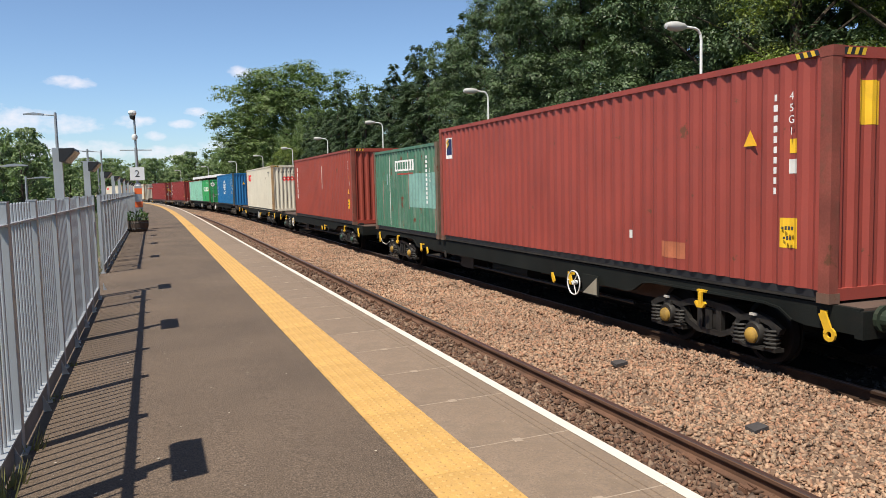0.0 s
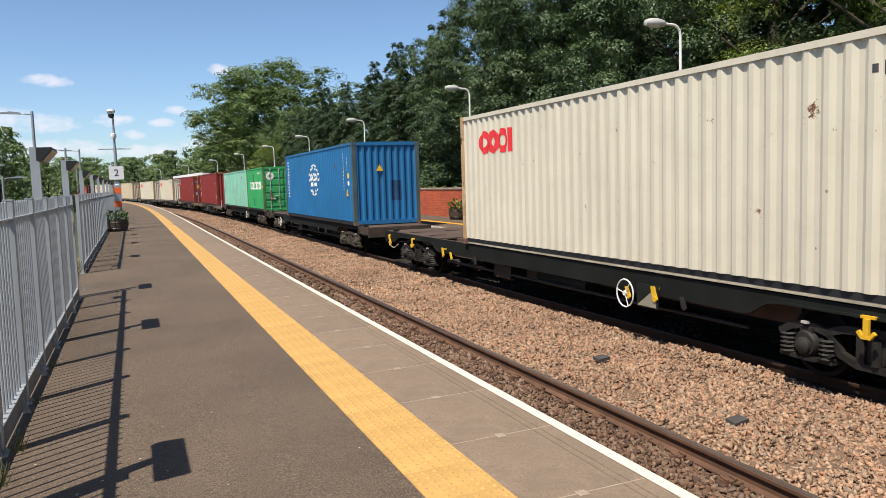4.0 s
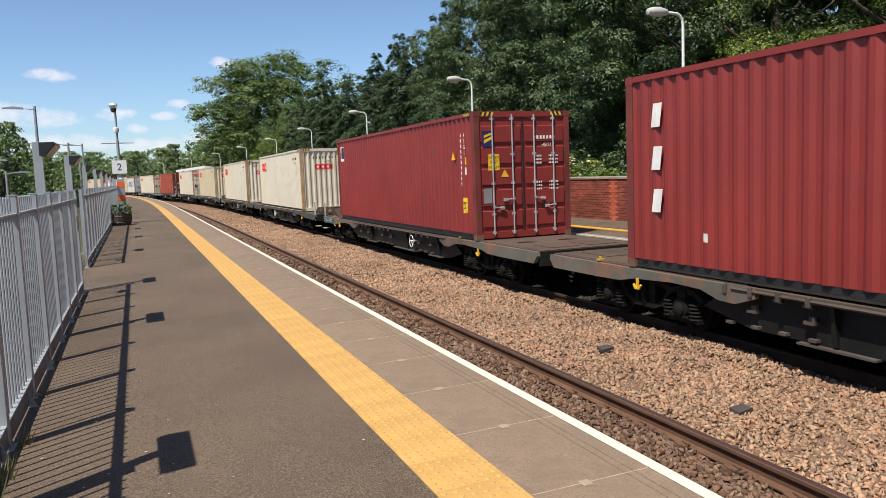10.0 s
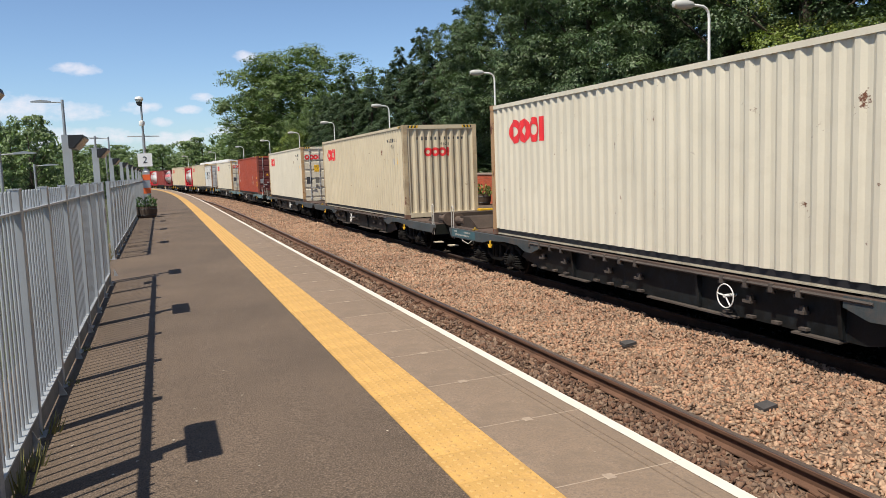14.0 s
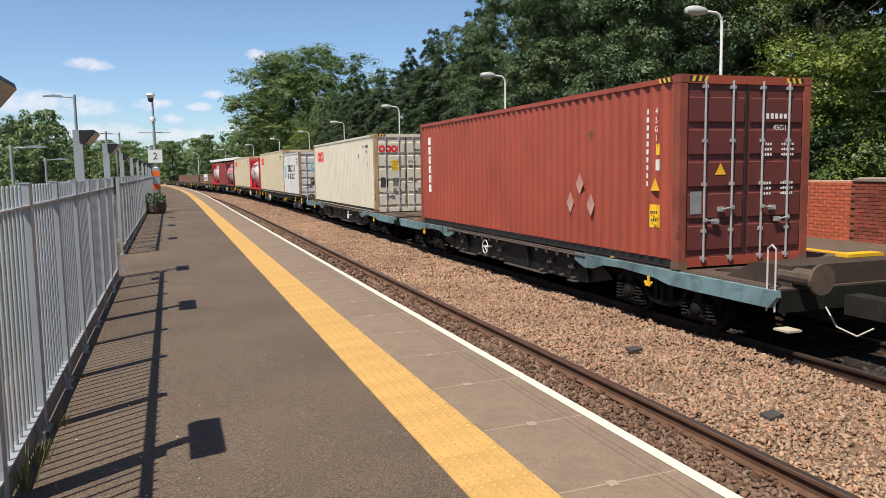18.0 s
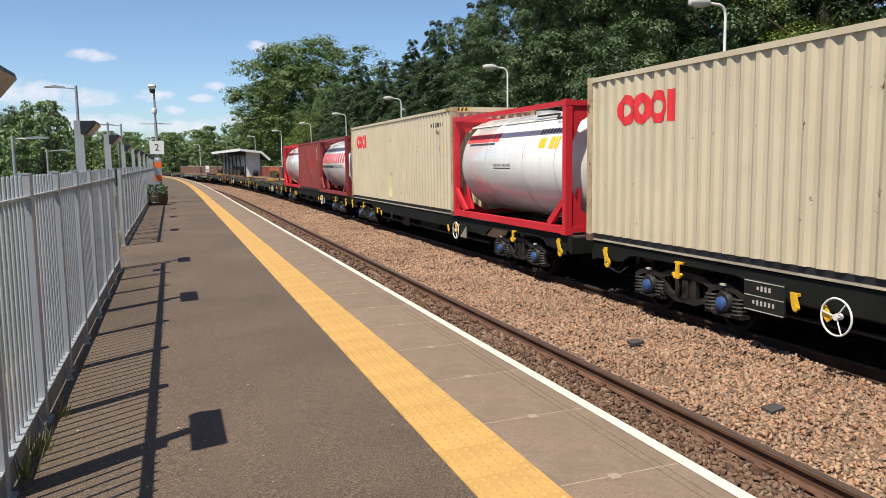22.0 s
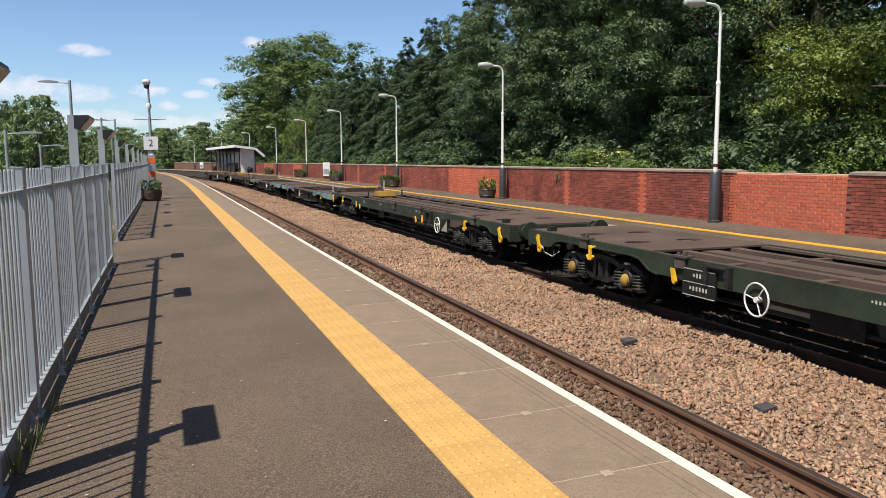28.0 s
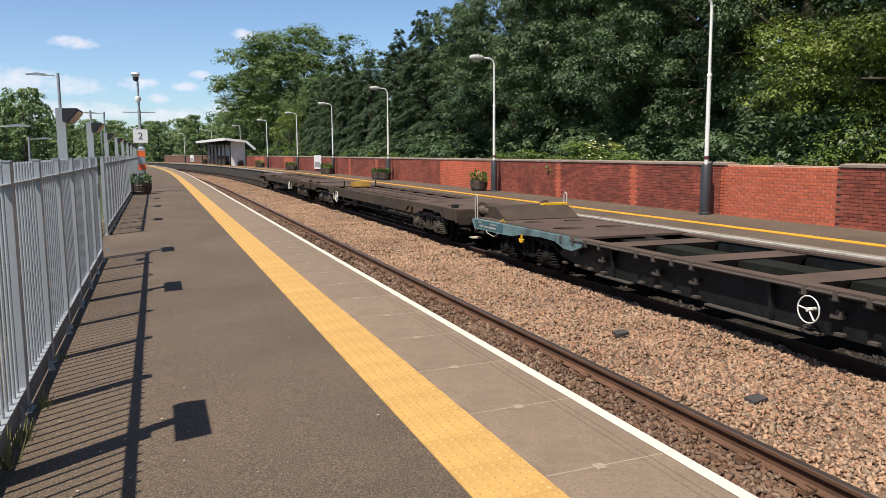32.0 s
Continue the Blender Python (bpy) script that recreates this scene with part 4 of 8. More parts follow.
for _s in (12.2, 17.6, 20.5):
    tagged(part("notice", Shape().box(0.065, 0.075, -0.14, 0.14, 0.98, 1.2), mat("worn pale notice", (0.42, 0.4, 0.4), 0.6, var=0.15, scale=6), at=standing(_s, FENCE_X if _s < 13 else -3.42, FENCE_X * FALL)), "small pale notice fixed to the fence", "notice")

lum_label = "tall grey fence post with a black wedge floodlight at its head"
lum = thing("post_light", lum_label, "post light", group="fence post lights")
part("post", Shape().box(-0.045, 0.045, -0.035, 0.035, 0.0, 2.1), M_FENCE, lum)
lamp_head = part("lamp_housing", Shape().prism([(0.046, 2.08), (0.186, 2.085), (0.192, 2.065), (0.09, 1.945), (0.046, 1.945)], -0.33, 0.33, "y"), M_DARK, lum, "black wedge-shaped lamp housing")
part("diffuser", Shape().prism([(0.194, 2.061), (0.096, 1.946), (0.101, 1.942), (0.199, 2.057)], -0.31, 0.31, "y"), mat("frosted lamp cover", (0.14, 0.145, 0.155), 0.3, var=0.05), lamp_head, "grey frosted cover")
lum.matrix_basis = standing(4.14, -3.34, -3.34 * FALL)
for _s in (9.15, 13.05, 19.6, 24.7, 29.3, 34.4, 39.8, 45.0, 50.5):
    copy_thing(lum, standing(_s, -3.34 if _s < 15 else -3.47, -3.4 * FALL))


# weeds at the foot of the fence
M_WEED = mat("dry weed blades", (0.2, 0.19, 0.06), 0.8, var=0.4, scale=6, island=0.4)
for _i, (_s, _h) in enumerate(((4.4, 0.2), (4.72, 0.15), (5.37, 0.16), (6.62, 0.06), (7.9, 0.06), (14.2, 0.5), (14.9, 0.6), (15.6, 0.55), (16.2, 0.45))):
    _r = random.Random(_i)
    _w = Shape()
    for _k in range(26):
        _a, _b, _c = _r.uniform(0, 6.28), _r.uniform(0, 0.09), _h * _r.uniform(0.4, 1.1)
        _x, _y2, _d = _b * math.cos(_a), _b * math.sin(_a), _h * 0.35
        _w.add([(_x - 0.006, _y2, 0), (_x + 0.006, _y2 + 0.003, 0), (_x + _d * math.cos(_a), _y2 + _d * math.sin(_a), _c)], [(0, 1, 2)])
    tagged(part("weed", _w, M_WEED, at=standing(_s, FENCE_X + (0.045 if _s < 10 else -0.25), FENCE_X * FALL - 0.005), outward=False), "dry yellow-green weeds at the foot of the fence", "weed", group="weeds by the fence", kind="stuff")

# pale flecks of litter trodden into the asphalt
_fleck, _r = Shape(), random.Random(77)
for _k in range(170):
    _x, _y2, _ = on_line(_r.uniform(2.2, 20.0), -3.3 + 2.1 * _r.random() ** 2)
    _a, _l = _r.uniform(0, 6.28), _r.uniform(0.004, 0.011)
    _z = _x * FALL + 0.011
    _fleck.add([(_x + _l * math.cos(_a + q), _y2 + _l * math.sin(_a + q), _z) for q in (0, 1.9, 3.6, 5.1)], [(0, 1, 2, 3)])
tagged(part("litter_flecks", _fleck, mat("pale litter", (0.5, 0.45, 0.37), 0.9), outward=False), "small pale flecks of litter on the asphalt", "litter", kind="stuff")


# ---- the freight train ----
MOVERS = []          # (thing, place along the train, height)
HALF = 1.219
M_CASTING = mat("worn casting", (0.16, 0.09, 0.06), 0.7, var=0.3, rust=0.5)
M_BAR = mat("locking bar steel", (0.5, 0.5, 0.5), 0.45, 0.4, var=0.15)
M_GASKET = mat("door gasket", (0.015, 0.015, 0.016), 0.7)
M_HAZARD_Y = glowless("hazard yellow", (0.75, 0.48, 0.03))
M_HAZARD_K = glowless("hazard black", (0.02, 0.02, 0.02))
M_INK_W = glowless("white lettering", (0.8, 0.79, 0.76))
M_INK_K = glowless("dark lettering", (0.05, 0.05, 0.055))
M_INK_R = glowless("red lettering", (0.72, 0.03, 0.035))
M_INK_B = glowless("dark blue marking", (0.014, 0.022, 0.09))
M_STICKER = glowless("yellow sticker", (0.85, 0.5, 0.02))
M_PALE_STICKER = glowless("pale sticker", (0.7, 0.68, 0.62))


def paint(name, col, **k):
    o = dict(rough=0.55, var=0.13, scale=0.7, fine=45, bump=0.06, dirt=tuple(c * 0.6 + 0.02 for c in col), dirt_amount=0.3, streak=0.35, rust=0.12)
    o.update(k)
    return mat(name, col, **o)


M_WEB = mat("black girder web", (0.011, 0.012, 0.012), 0.5, var=0.4, scale=1.5, dirt=(0.03, 0.04, 0.05), dirt_amount=0.5)
M_BLACK_SILL = mat("black wagon sill", (0.013, 0.015, 0.0135), 0.75, var=0.3, scale=1.2, dirt=(0.02, 0.017, 0.014), dirt_amount=0.5)
matte(M_BLACK_SILL)
matte(M_WEB, 0.2)
P_RED = paint("faded red container paint", (0.30, 0.052, 0.036))
P_BROWN_RED = paint("brown-red container paint", (0.29, 0.05, 0.03))
P_MAROON = paint("maroon container paint", (0.235, 0.026, 0.022))
P_GREEN_OLD = paint("worn green container paint", (0.062, 0.17, 0.105), rust=0.5, streak=0.6, dirt=(0.24, 0.28, 0.22), dirt_amount=0.5)
P_GREEN = paint("bright green container paint", (0.035, 0.35, 0.105))
P_MINT = paint("pale mint green container paint", (0.25, 0.56, 0.42), rust=0.2, streak=0.35, dirt=(0.2, 0.3, 0.22))
P_BLUE = paint("blue container paint", (0.011, 0.14, 0.34), rust=0.06)
P_CREAM = paint("cream container paint", (0.63, 0.58, 0.465), var=0.06, dirt=(0.42, 0.36, 0.26), dirt_amount=0.25, streak=0.2, rust=0.02)
P_TAN = paint("yellowed cream container paint", (0.57, 0.49, 0.345), var=0.07, dirt=(0.38, 0.3, 0.19), dirt_amount=0.3, streak=0.3, rust=0.05)
P_WHITE = paint("off-white container paint", (0.6, 0.6, 0.58), var=0.06, dirt=(0.3, 0.28, 0.25), dirt_amount=0.4, streak=0.4)
P_RUSTRED = paint("rust-red container paint", (0.34, 0.065, 0.035))
P_DKRED = paint("dull dark red container paint", (0.25, 0.046, 0.036))
P_CRIMSON = paint("faded crimson frame paint", (0.25, 0.028, 0.032), dirt=(0.4, 0.16, 0.14), dirt_amount=0.5)
P_TANKRED = paint("red tank frame paint", (0.6, 0.018, 0.03), rust=0.0, streak=0.1)
P_TANKWHITE = mat("white tank cladding", (0.82, 0.81, 0.78), 0.3, 0.0, var=0.05, scale=0.6, fine=30, bump=0.02, dirt=(0.5, 0.47, 0.43), dirt_amount=0.3, streak=0.2)


POST_TONES = {P_RED.name: ((0.25, 0.06, 0.04), (0.13, 0.06, 0.035)), P_BROWN_RED.name: ((0.23, 0.055, 0.035), (0.12, 0.055, 0.035)), P_MAROON.name: ((0.18, 0.03, 0.025), (0.1, 0.045, 0.03)),
              P_GREEN_OLD.name: ((0.16, 0.12, 0.08), (0.12, 0.06, 0.035)), P_GREEN.name: ((0.07, 0.2, 0.075), (0.16, 0.1, 0.06)), P_MINT.name: ((0.2, 0.26, 0.17), (0.2, 0.12, 0.06)),
              P_BLUE.name: ((0.06, 0.1, 0.11), (0.12, 0.08, 0.05)), P_CREAM.name: ((0.46, 0.29, 0.14), (0.6, 0.52, 0.4)), P_TAN.name: ((0.48, 0.38, 0.24), (0.3, 0.16, 0.07)),
              P_WHITE.name: ((0.36, 0.2, 0.11), (0.5, 0.44, 0.38)), P_RUSTRED.name: ((0.27, 0.065, 0.04), (0.14, 0.06, 0.035)), P_DKRED.name: ((0.22, 0.05, 0.04), (0.3, 0.17, 0.13))}


_tw = P_TANKWHITE.node_tree.nodes["Principled BSDF"]
_tw.inputs["Coat Weight"].default_value, _tw.inputs["Coat Roughness"].default_value = 0.8, 0.12


def corrugated(length, z0, z1, depth=0.036, pitch=0.278):
    """Side sheet in the plane x = 0, outer crests at x = 0, running along y, centred."""
    n = max(1, int(round(length / pitch)))
    p = length / n
    ys = []
    for i in range(n):
        b = -length / 2 + i * p
        ys += [(b, 0.0), (b + 0.26 * p, 0.0), (b + 0.5 * p, depth), (b + 0.76 * p, depth)]
    ys.append((length / 2, 0.0))
    sh = Shape()
    for y, x in ys:
        sh.v += [(x, y, z0), (x, y, z1)]
    sh.f = [(2 * i, 2 * i + 2, 2 * i + 3, 2 * i + 1) for i in range(len(ys) - 1)]
    return sh


def letters(text, size, material, parent, m, label=""):
    me = GLYPHS[text].copy()
    me.transform(Matrix.Scale(size, 4))
    return part("lettering", me, material, parent, label, at=m)


def on_side(y, z, x=-HALF - 0.0):
    """Pose on the near side: letters' x runs towards -y (to the right as seen), facing -x."""
    return Matrix.Translation((x, y, z)) @ Matrix(((0, 0, -1, 0), (-1, 0, 0, 0), (0, 1, 0, 0), (0, 0, 0, 1)))


def on_front(x, z, y):
    """Pose on the leading end, facing -y."""
    return Matrix.Translation((x, y, z)) @ Matrix(((1, 0, 0, 0), (0, 0, -1, 0), (0, 1, 0, 0), (0, 0, 0, 1)))


CORRUGATED = {}


def relief(parent, m):
    """Shape of the steel under a mark: its breaks between two places, and its height at a place, along the mark's x."""
    if parent.name not in CORRUGATED:
        return None
    length, doors = CORRUGATED[parent.name]
    t = m.translation
    if abs(t.x + HALF + 0.001) < 0.006:
        ln, pitch, depth, w0, way, base = length - 0.3, 0.278, 0.036, t.y, -1, HALF - 0.009 + t.x + max(0.0, -HALF - 0.001 - t.x)
    elif abs(t.y + length / 2) < 0.006 and not doors:
        ln, pitch, depth, w0, way, base = 2 * HALF - 0.26, 0.25, 0.045, t.x, 1, length / 2 - 0.017 + t.y
    else:
        return None
    p = ln / max(1, int(round(ln / pitch)))

    def height(u):
        f = ((w0 + way * u + ln / 2) / p) % 1.0
        return base - depth * (0.0 if f < 0.26 else (f - 0.26) / 0.24 if f < 0.5 else 1.0 if f < 0.76 else (1 - f) / 0.24)

    def breaks(a, b):
        out = {a, b}
        k = math.floor((min(w0 + way * a, w0 + way * b) + ln / 2) / p)
        while -ln / 2 + k * p < max(w0 + way * a, w0 + way * b):
            for f in (0.0, 0.26, 0.5, 0.76):
                u = (-ln / 2 + (k + f) * p - w0) * way
                if a < u < b:
                    out.add(u)
            k += 1
        return sorted(out)
    return height, breaks


def paint_on(shape, over, boxes):
    """Boxes (x0, x1, y0, y1) of paint, laid on corrugated steel where there is any."""
    for a, b, c, d in boxes:
        if over is None:
            shape.box(a, b, c, d, 0, 0.004)
            continue
        us = over[1](a, b)
        for u, v in zip(us, us[1:]):
            e = 1e-5
            shape.add([(u, c, over[0](u + e)), (v, c, over[0](v - e)), (v, d, over[0](v - e)), (u, d, over[0](u + e))], [(0, 1, 2, 3)])
    if over is not None:      # neighbouring strips share their corners
        seen, names = {}, []
        for p in shape.v:
            names.append(seen.setdefault(tuple(round(q, 3) for q in p), len(seen)))
        first = {}
        for p, k in zip(shape.v, names):
            first.setdefault(k, p)
        shape.v = [first[k] for k in range(len(seen))]
        shape.f = [tuple(names[i] for i in f) for f in shape.f]
        shape.f = [f for f in shape.f if len(set(f)) == len(f)]
    return shape


def flat(parent, name, m, w, h, material, label="", dx=0.0, dy=0.0):
    """A thin plate or paint patch w by h in the plane of the pose m."""
    over = relief(parent, m)
    return part(name, paint_on(Shape(), over, [(dx - w / 2, dx + w / 2, dy - h / 2, dy + h / 2)]), material, parent, label, at=m, outward=over is None)


def hollow(a, b, c, d):
    """A box as four strokes round an open middle."""
    k = 0.27 * min(b - a, d - c)
    return [(a, a + k, c, d), (b - k, b, c, d), (a + k, b - k, d - k, d), (a + k, b - k, c, c + k)]


def bars(parent, m, n, w, h, gap, material, upright=False, name="marking"):
    """A row of plain bars in place of writing; large company marks as single open blocks."""
    sh, over = Shape(), relief(parent, m)
    for i in range(n):
        a = (i - (n - 1) / 2) * gap
        k = 1.0 if h > 0.19 else (0.6 + 0.4 * ((i * 7919) % 10) / 10)
        box = (-w / 2 * k, w / 2 * k, -a - h / 2, -a + h / 2) if upright else (a - w / 2, a + w / 2, -h / 2 * k, h / 2 * k)
        if name == "company_mark":
            part(name, paint_on(Shape(), over, hollow(*box) if min(w, h) > 0.15 else [box]), material, parent, at=m, outward=over is None)
        else:
            paint_on(sh, over, [box])
    if sh.v:
        ob = part(name, sh, material, parent, at=m, outward=over is None)
        ob["kind"] = "stuff"
        return ob


def rings(parent, m, size, material, name="company_mark"):
    """A company mark of three rings and a bar, as plain shapes."""
    over = relief(parent, m)

    def disc(cx, ro, ri, sx, n=48, rows=4):
        sh = Shape()
        for i in range(n):
            a = 2 * math.pi * i / n
            for k in range(rows):
                r = ri + (ro - ri) * k / (rows - 1)
                u = cx + sx * r * math.cos(a)
                sh.v.append((u, r * math.sin(a), over[0](u) + 0.003 if over else 0.003))
        for i in range(n):
            b, c = rows * i, rows * ((i + 1) % n)
            sh.f += [(b + k, b + k + 1, c + k + 1, c + k) for k in range(rows - 1)]
        part(name, sh, material, parent, at=m, outward=False)

    s = size
    disc(-1.15 * s, 0.5 * s, 0.21 * s, 1.0)
    disc(-0.25 * s, 0.5 * s, 0.2 * s, 1.0)
    disc(0.62 * s, 0.5 * s, 0.21 * s, 0.95)
    part(name, paint_on(Shape(), over, [(1.13 * s, 1.45 * s, -0.48 * s, 0.48 * s)]), material, parent, at=m, outward=over is None)


def door_leaf(x0, x1, z0, z1, y):
    """One door with raised horizontal bands."""
    sh = Shape().box(x0, x1, y, y + 0.05, z0, z1)
    n = 5
    for i in range(n):
        a = z0 + 0.1 + (z1 - z0 - 0.2) * i / n
        b = z0 + 0.1 + (z1 - z0 - 0.2) * (i + 1) / n - 0.09
        sh.prism([(y - 0.028, a + 0.022), (y - 0.028, b - 0.022), (y + 0.004, b), (y + 0.004, a)], x0 + 0.05, x1 - 0.05, "x")
    return sh


# dark rail: grime over a base colour blackened for the shadowed recess
M_BOTTOM_RAIL = matte(mat("shade-dark grimy bottom rail", (0.028, 0.025, 0.022), 0.75, var=0.3, scale=2, dirt=(0.07, 0.045, 0.03), dirt_amount=0.4), 0.3)
M_BOTTOM_PALE = mat("stained pale bottom rail", (0.38, 0.34, 0.26), 0.7, var=0.25, scale=2, dirt=(0.14, 0.1, 0.065), dirt_amount=0.7)
WORN = {}


def worn_post(colour):
    """The colour of a box's corner posts: its own paint, rubbed, rusted and stained."""
    if colour.name not in WORN:
        base, mud = POST_TONES.get(colour.name, ((0.2, 0.06, 0.04), (0.1, 0.05, 0.03)))
        WORN[colour.name] = mat("worn " + colour.name, base, 0.7, var=0.3, scale=1.6, fine=40, bump=0.15, dirt=mud, dirt_amount=0.75, streak=0.5, rust=0.5)
    return WORN[colour.name]


def container(label, u0, length, height, colour, post=None, doors=False, z=0.95, stripes=True, frame_colour=None, kind="shipping_container", door_colour=None, bottom=None):
    """A corrugated steel box; u0 is its leading end along the train."""
    c = thing(kind, label, "container", group="containers on the train")
    CORRUGATED[c.name] = (length, doors)
    post, rail = post or worn_post(colour), frame_colour or colour
    bottom = bottom or (M_BOTTOM_PALE if colour in (P_CREAM, P_TAN, P_WHITE) else M_BOTTOM_RAIL)
    L2 = length / 2
    zs, zt = 0.14, height - 0.075
    for side, x in (("near", -1), ("far", 1)):
        sh = corrugated(length - 0.3, zs, zt)
        sh.v = [(x * (HALF - 0.012 - a), y, b) for a, y, b in sh.v]
        part("side_panel", sh, colour, c)
        part("top_rail", Shape().box(x * HALF, x * (HALF - 0.06), -L2 + 0.15, L2 - 0.15, zt - 0.02, zt + 0.06), rail, c)
        part("bottom_rail", Shape().prism([(x * (HALF - 0.052), 0.012), (x * (HALF - 0.1), 0.012), (x * (HALF - 0.1), zs + 0.03), (x * (HALF - 0.052), zs + 0.03)], -L2 + 0.15, L2 - 0.15), bottom, c, "grimy bottom rail set back under the side, shade-toned on most boxes")
        part("bottom_lip", Shape().box(*sorted((x * (HALF - 0.04), x * (HALF - 0.052))), -L2 + 0.15, L2 - 0.15, 0.012, 0.03), bottom, c)
        for y in (-1, 1):
            part("corner_post", Shape().prism([(x * HALF, y * L2), (x * (HALF - 0.13), y * L2), (x * (HALF - 0.13), y * (L2 - 0.06)), (x * (HALF - 0.05), y * (L2 - 0.16)), (x * HALF, y * (L2 - 0.16))], 0.11, height - 0.11, "z"), post, c)
            for zz in (0.0, height - 0.118):
                part("corner_casting", Shape().box(x * (HALF + 0.004), x * (HALF - 0.16), y * (L2 + 0.004), y * (L2 - 0.178), zz, zz + 0.118), M_CASTING if zz == 0 else post, c)
    part("roof", Shape().box(-HALF + 0.06, HALF - 0.06, -L2 + 0.1, L2 - 0.1, height - 0.05, height - 0.02), post, c)
    part("floor", Shape().box(-HALF + 0.05, HALF - 0.05, -L2 + 0.1, L2 - 0.1, 0.05, 0.17), M_DARK, c)
    for y in (-1, 1):
        part("end_header", Shape().box(-HALF + 0.13, HALF - 0.13, y * L2, y * (L2 - 0.07), height - 0.13, height - 0.005), rail, c)
        part("end_sill", Shape().box(-HALF + 0.13, HALF - 0.13, y * L2, y * (L2 - 0.07), 0.03, 0.17), rail, c)
        if y < 0 and doors:
            for x in (-1, 1):
                leaf = part("door", door_leaf(*sorted((x * 0.012, x * (HALF - 0.12))), 0.17, height - 0.13, -L2 + 0.03), door_colour or colour, c)
                for bx in (0.28, 0.78):
                    bar = part("locking_bar", Shape().tube((x * bx, -L2 - 0.02, 0.1), (x * bx, -L2 - 0.02, height - 0.08), 0.018, 8), M_BAR, leaf)
                    br = Shape()
                    for zz in (0.13, 0.55, 1.25, 1.9, height - 0.2):
                        br.box(x * bx - 0.04, x * bx + 0.04, -L2 - 0.03, -L2 + 0.03, zz, zz + 0.05)
                    part("bar_bracket", br, M_BAR, leaf)
                    hx, hz = x * (bx - 0.2 if bx > 0.5 else bx + 0.2), 0.72 if bx > 0.5 else 0.9
                    part("door_handle", Shape().tube((x * bx, -L2 - 0.045, hz + 0.02), (hx, -L2 - 0.055, hz - 0.01), 0.014, 6).box(hx - 0.05, hx + 0.05, -L2 - 0.06, -L2 + 0.0, hz - 0.04, hz + 0.03).box(x * bx - 0.03, x * bx + 0.03, -L2 - 0.055, -L2 - 0.036, hz - 0.01, hz + 0.05), M_BAR, leaf, "steel door handle and catch")
            part("gasket", Shape().box(-0.012, 0.012, -L2 + 0.01, -L2 + 0.05, 0.17, height - 0.13), M_GASKET, c)
        else:
            sh = corrugated(2 * HALF - 0.26, 0.16, height - 0.12, 0.045, 0.25)
            sh.v = [(b_, y * (L2 - 0.02 - a), z_) for a, b_, z_ in sh.v]
            part("end_panel", sh, colour, c)
    if stripes:
        for where in ("front", "side"):
            for x in (-1, 1):
                if where == "side" and x > 0:
                    continue
                ys, ks = Shape(), Shape()
                for i in range(6):
                    a = i * 0.055
                    sh = ys if i % 2 else ks
                    if where == "front":
                        sh.add([(x * (HALF - 0.14) - x * a, -L2 - 0.003, height - 0.10), (x * (HALF - 0.14) - x * (a + 0.055), -L2 - 0.003, height - 0.10),
                                (x * (HALF - 0.14) - x * (a + 0.085), -L2 - 0.003, height - 0.02), (x * (HALF - 0.14) - x * (a + 0.03), -L2 - 0.003, height - 0.02)], [(0, 1, 2, 3)])
                    else:
                        sh.add([(-HALF - 0.003, -L2 + 0.18 + a, height - 0.09), (-HALF - 0.003, -L2 + 0.18 + a + 0.055, height - 0.09),
                                (-HALF - 0.003, -L2 + 0.18 + a + 0.085, height - 0.025), (-HALF - 0.003, -L2 + 0.18 + a + 0.03, height - 0.025)], [(0, 1, 2, 3)])
                part("hazard_stripe", ys, M_HAZARD_Y, c)
                part("hazard_stripe", ks, M_HAZARD_K, c)
    MOVERS.append((c, u0 + L2, z))
    return c


FEA_DECK, MEGA_DECK, KA_DECK = 0.98, 0.875, 0.98


# ---- wagons ----
M_FRAME = matte(mat("black-green wagon frame", (0.014, 0.016, 0.013), 0.7, var=0.35, scale=1.2, dirt=(0.04, 0.03, 0.023), dirt_amount=0.5), 0.2)
M_FRAME_GREEN = matte(mat("grimy dark green wagon sill", (0.026, 0.038, 0.024), 0.65, var=0.35, scale=1.6, dirt=(0.05, 0.042, 0.028), dirt_amount=0.8, streak=0.35), 0.3)
M_DECK = mat("rusty brown deck plate", (0.085, 0.055, 0.042), 0.85, var=0.25, scale=0.9, fine=50, bump=0.2, dirt=(0.13, 0.075, 0.05), dirt_amount=0.5)
M_GREASE = matte(mat("greasy running gear", (0.022, 0.02, 0.018), 0.6, var=0.4, scale=4, dirt=(0.05, 0.042, 0.033), dirt_amount=0.6), 0.3)
M_GEAR_DUSTY = matte(mat("dusty brown running gear", (0.062, 0.052, 0.04), 0.75, var=0.35, scale=4, dirt=(0.03, 0.025, 0.02), dirt_amount=0.6), 0.25)
# wheels and rims: grime, plus the underframe's shade painted in as near-black
M_WHEEL = matte(mat("grimy shade-black wheel", (0.012, 0.011, 0.01), 0.8, var=0.2))
M_TREAD = matte(mat("dull shade-dark wheel rim", (0.014, 0.0125, 0.012), 0.7, var=0.2))
M_YELLOW = mat("yellow fittings", (0.72, 0.42, 0.02), 0.55, var=0.12)
M_WHITE_RING = mat("white handwheel", (0.75, 0.74, 0.7), 0.5, var=0.1)
M_SILL_BLUE = mat("faded blue-grey sill", (0.15, 0.245, 0.265), 0.6, var=0.4, scale=0.9, dirt=(0.035, 0.035, 0.032), dirt_amount=0.9, streak=0.35)
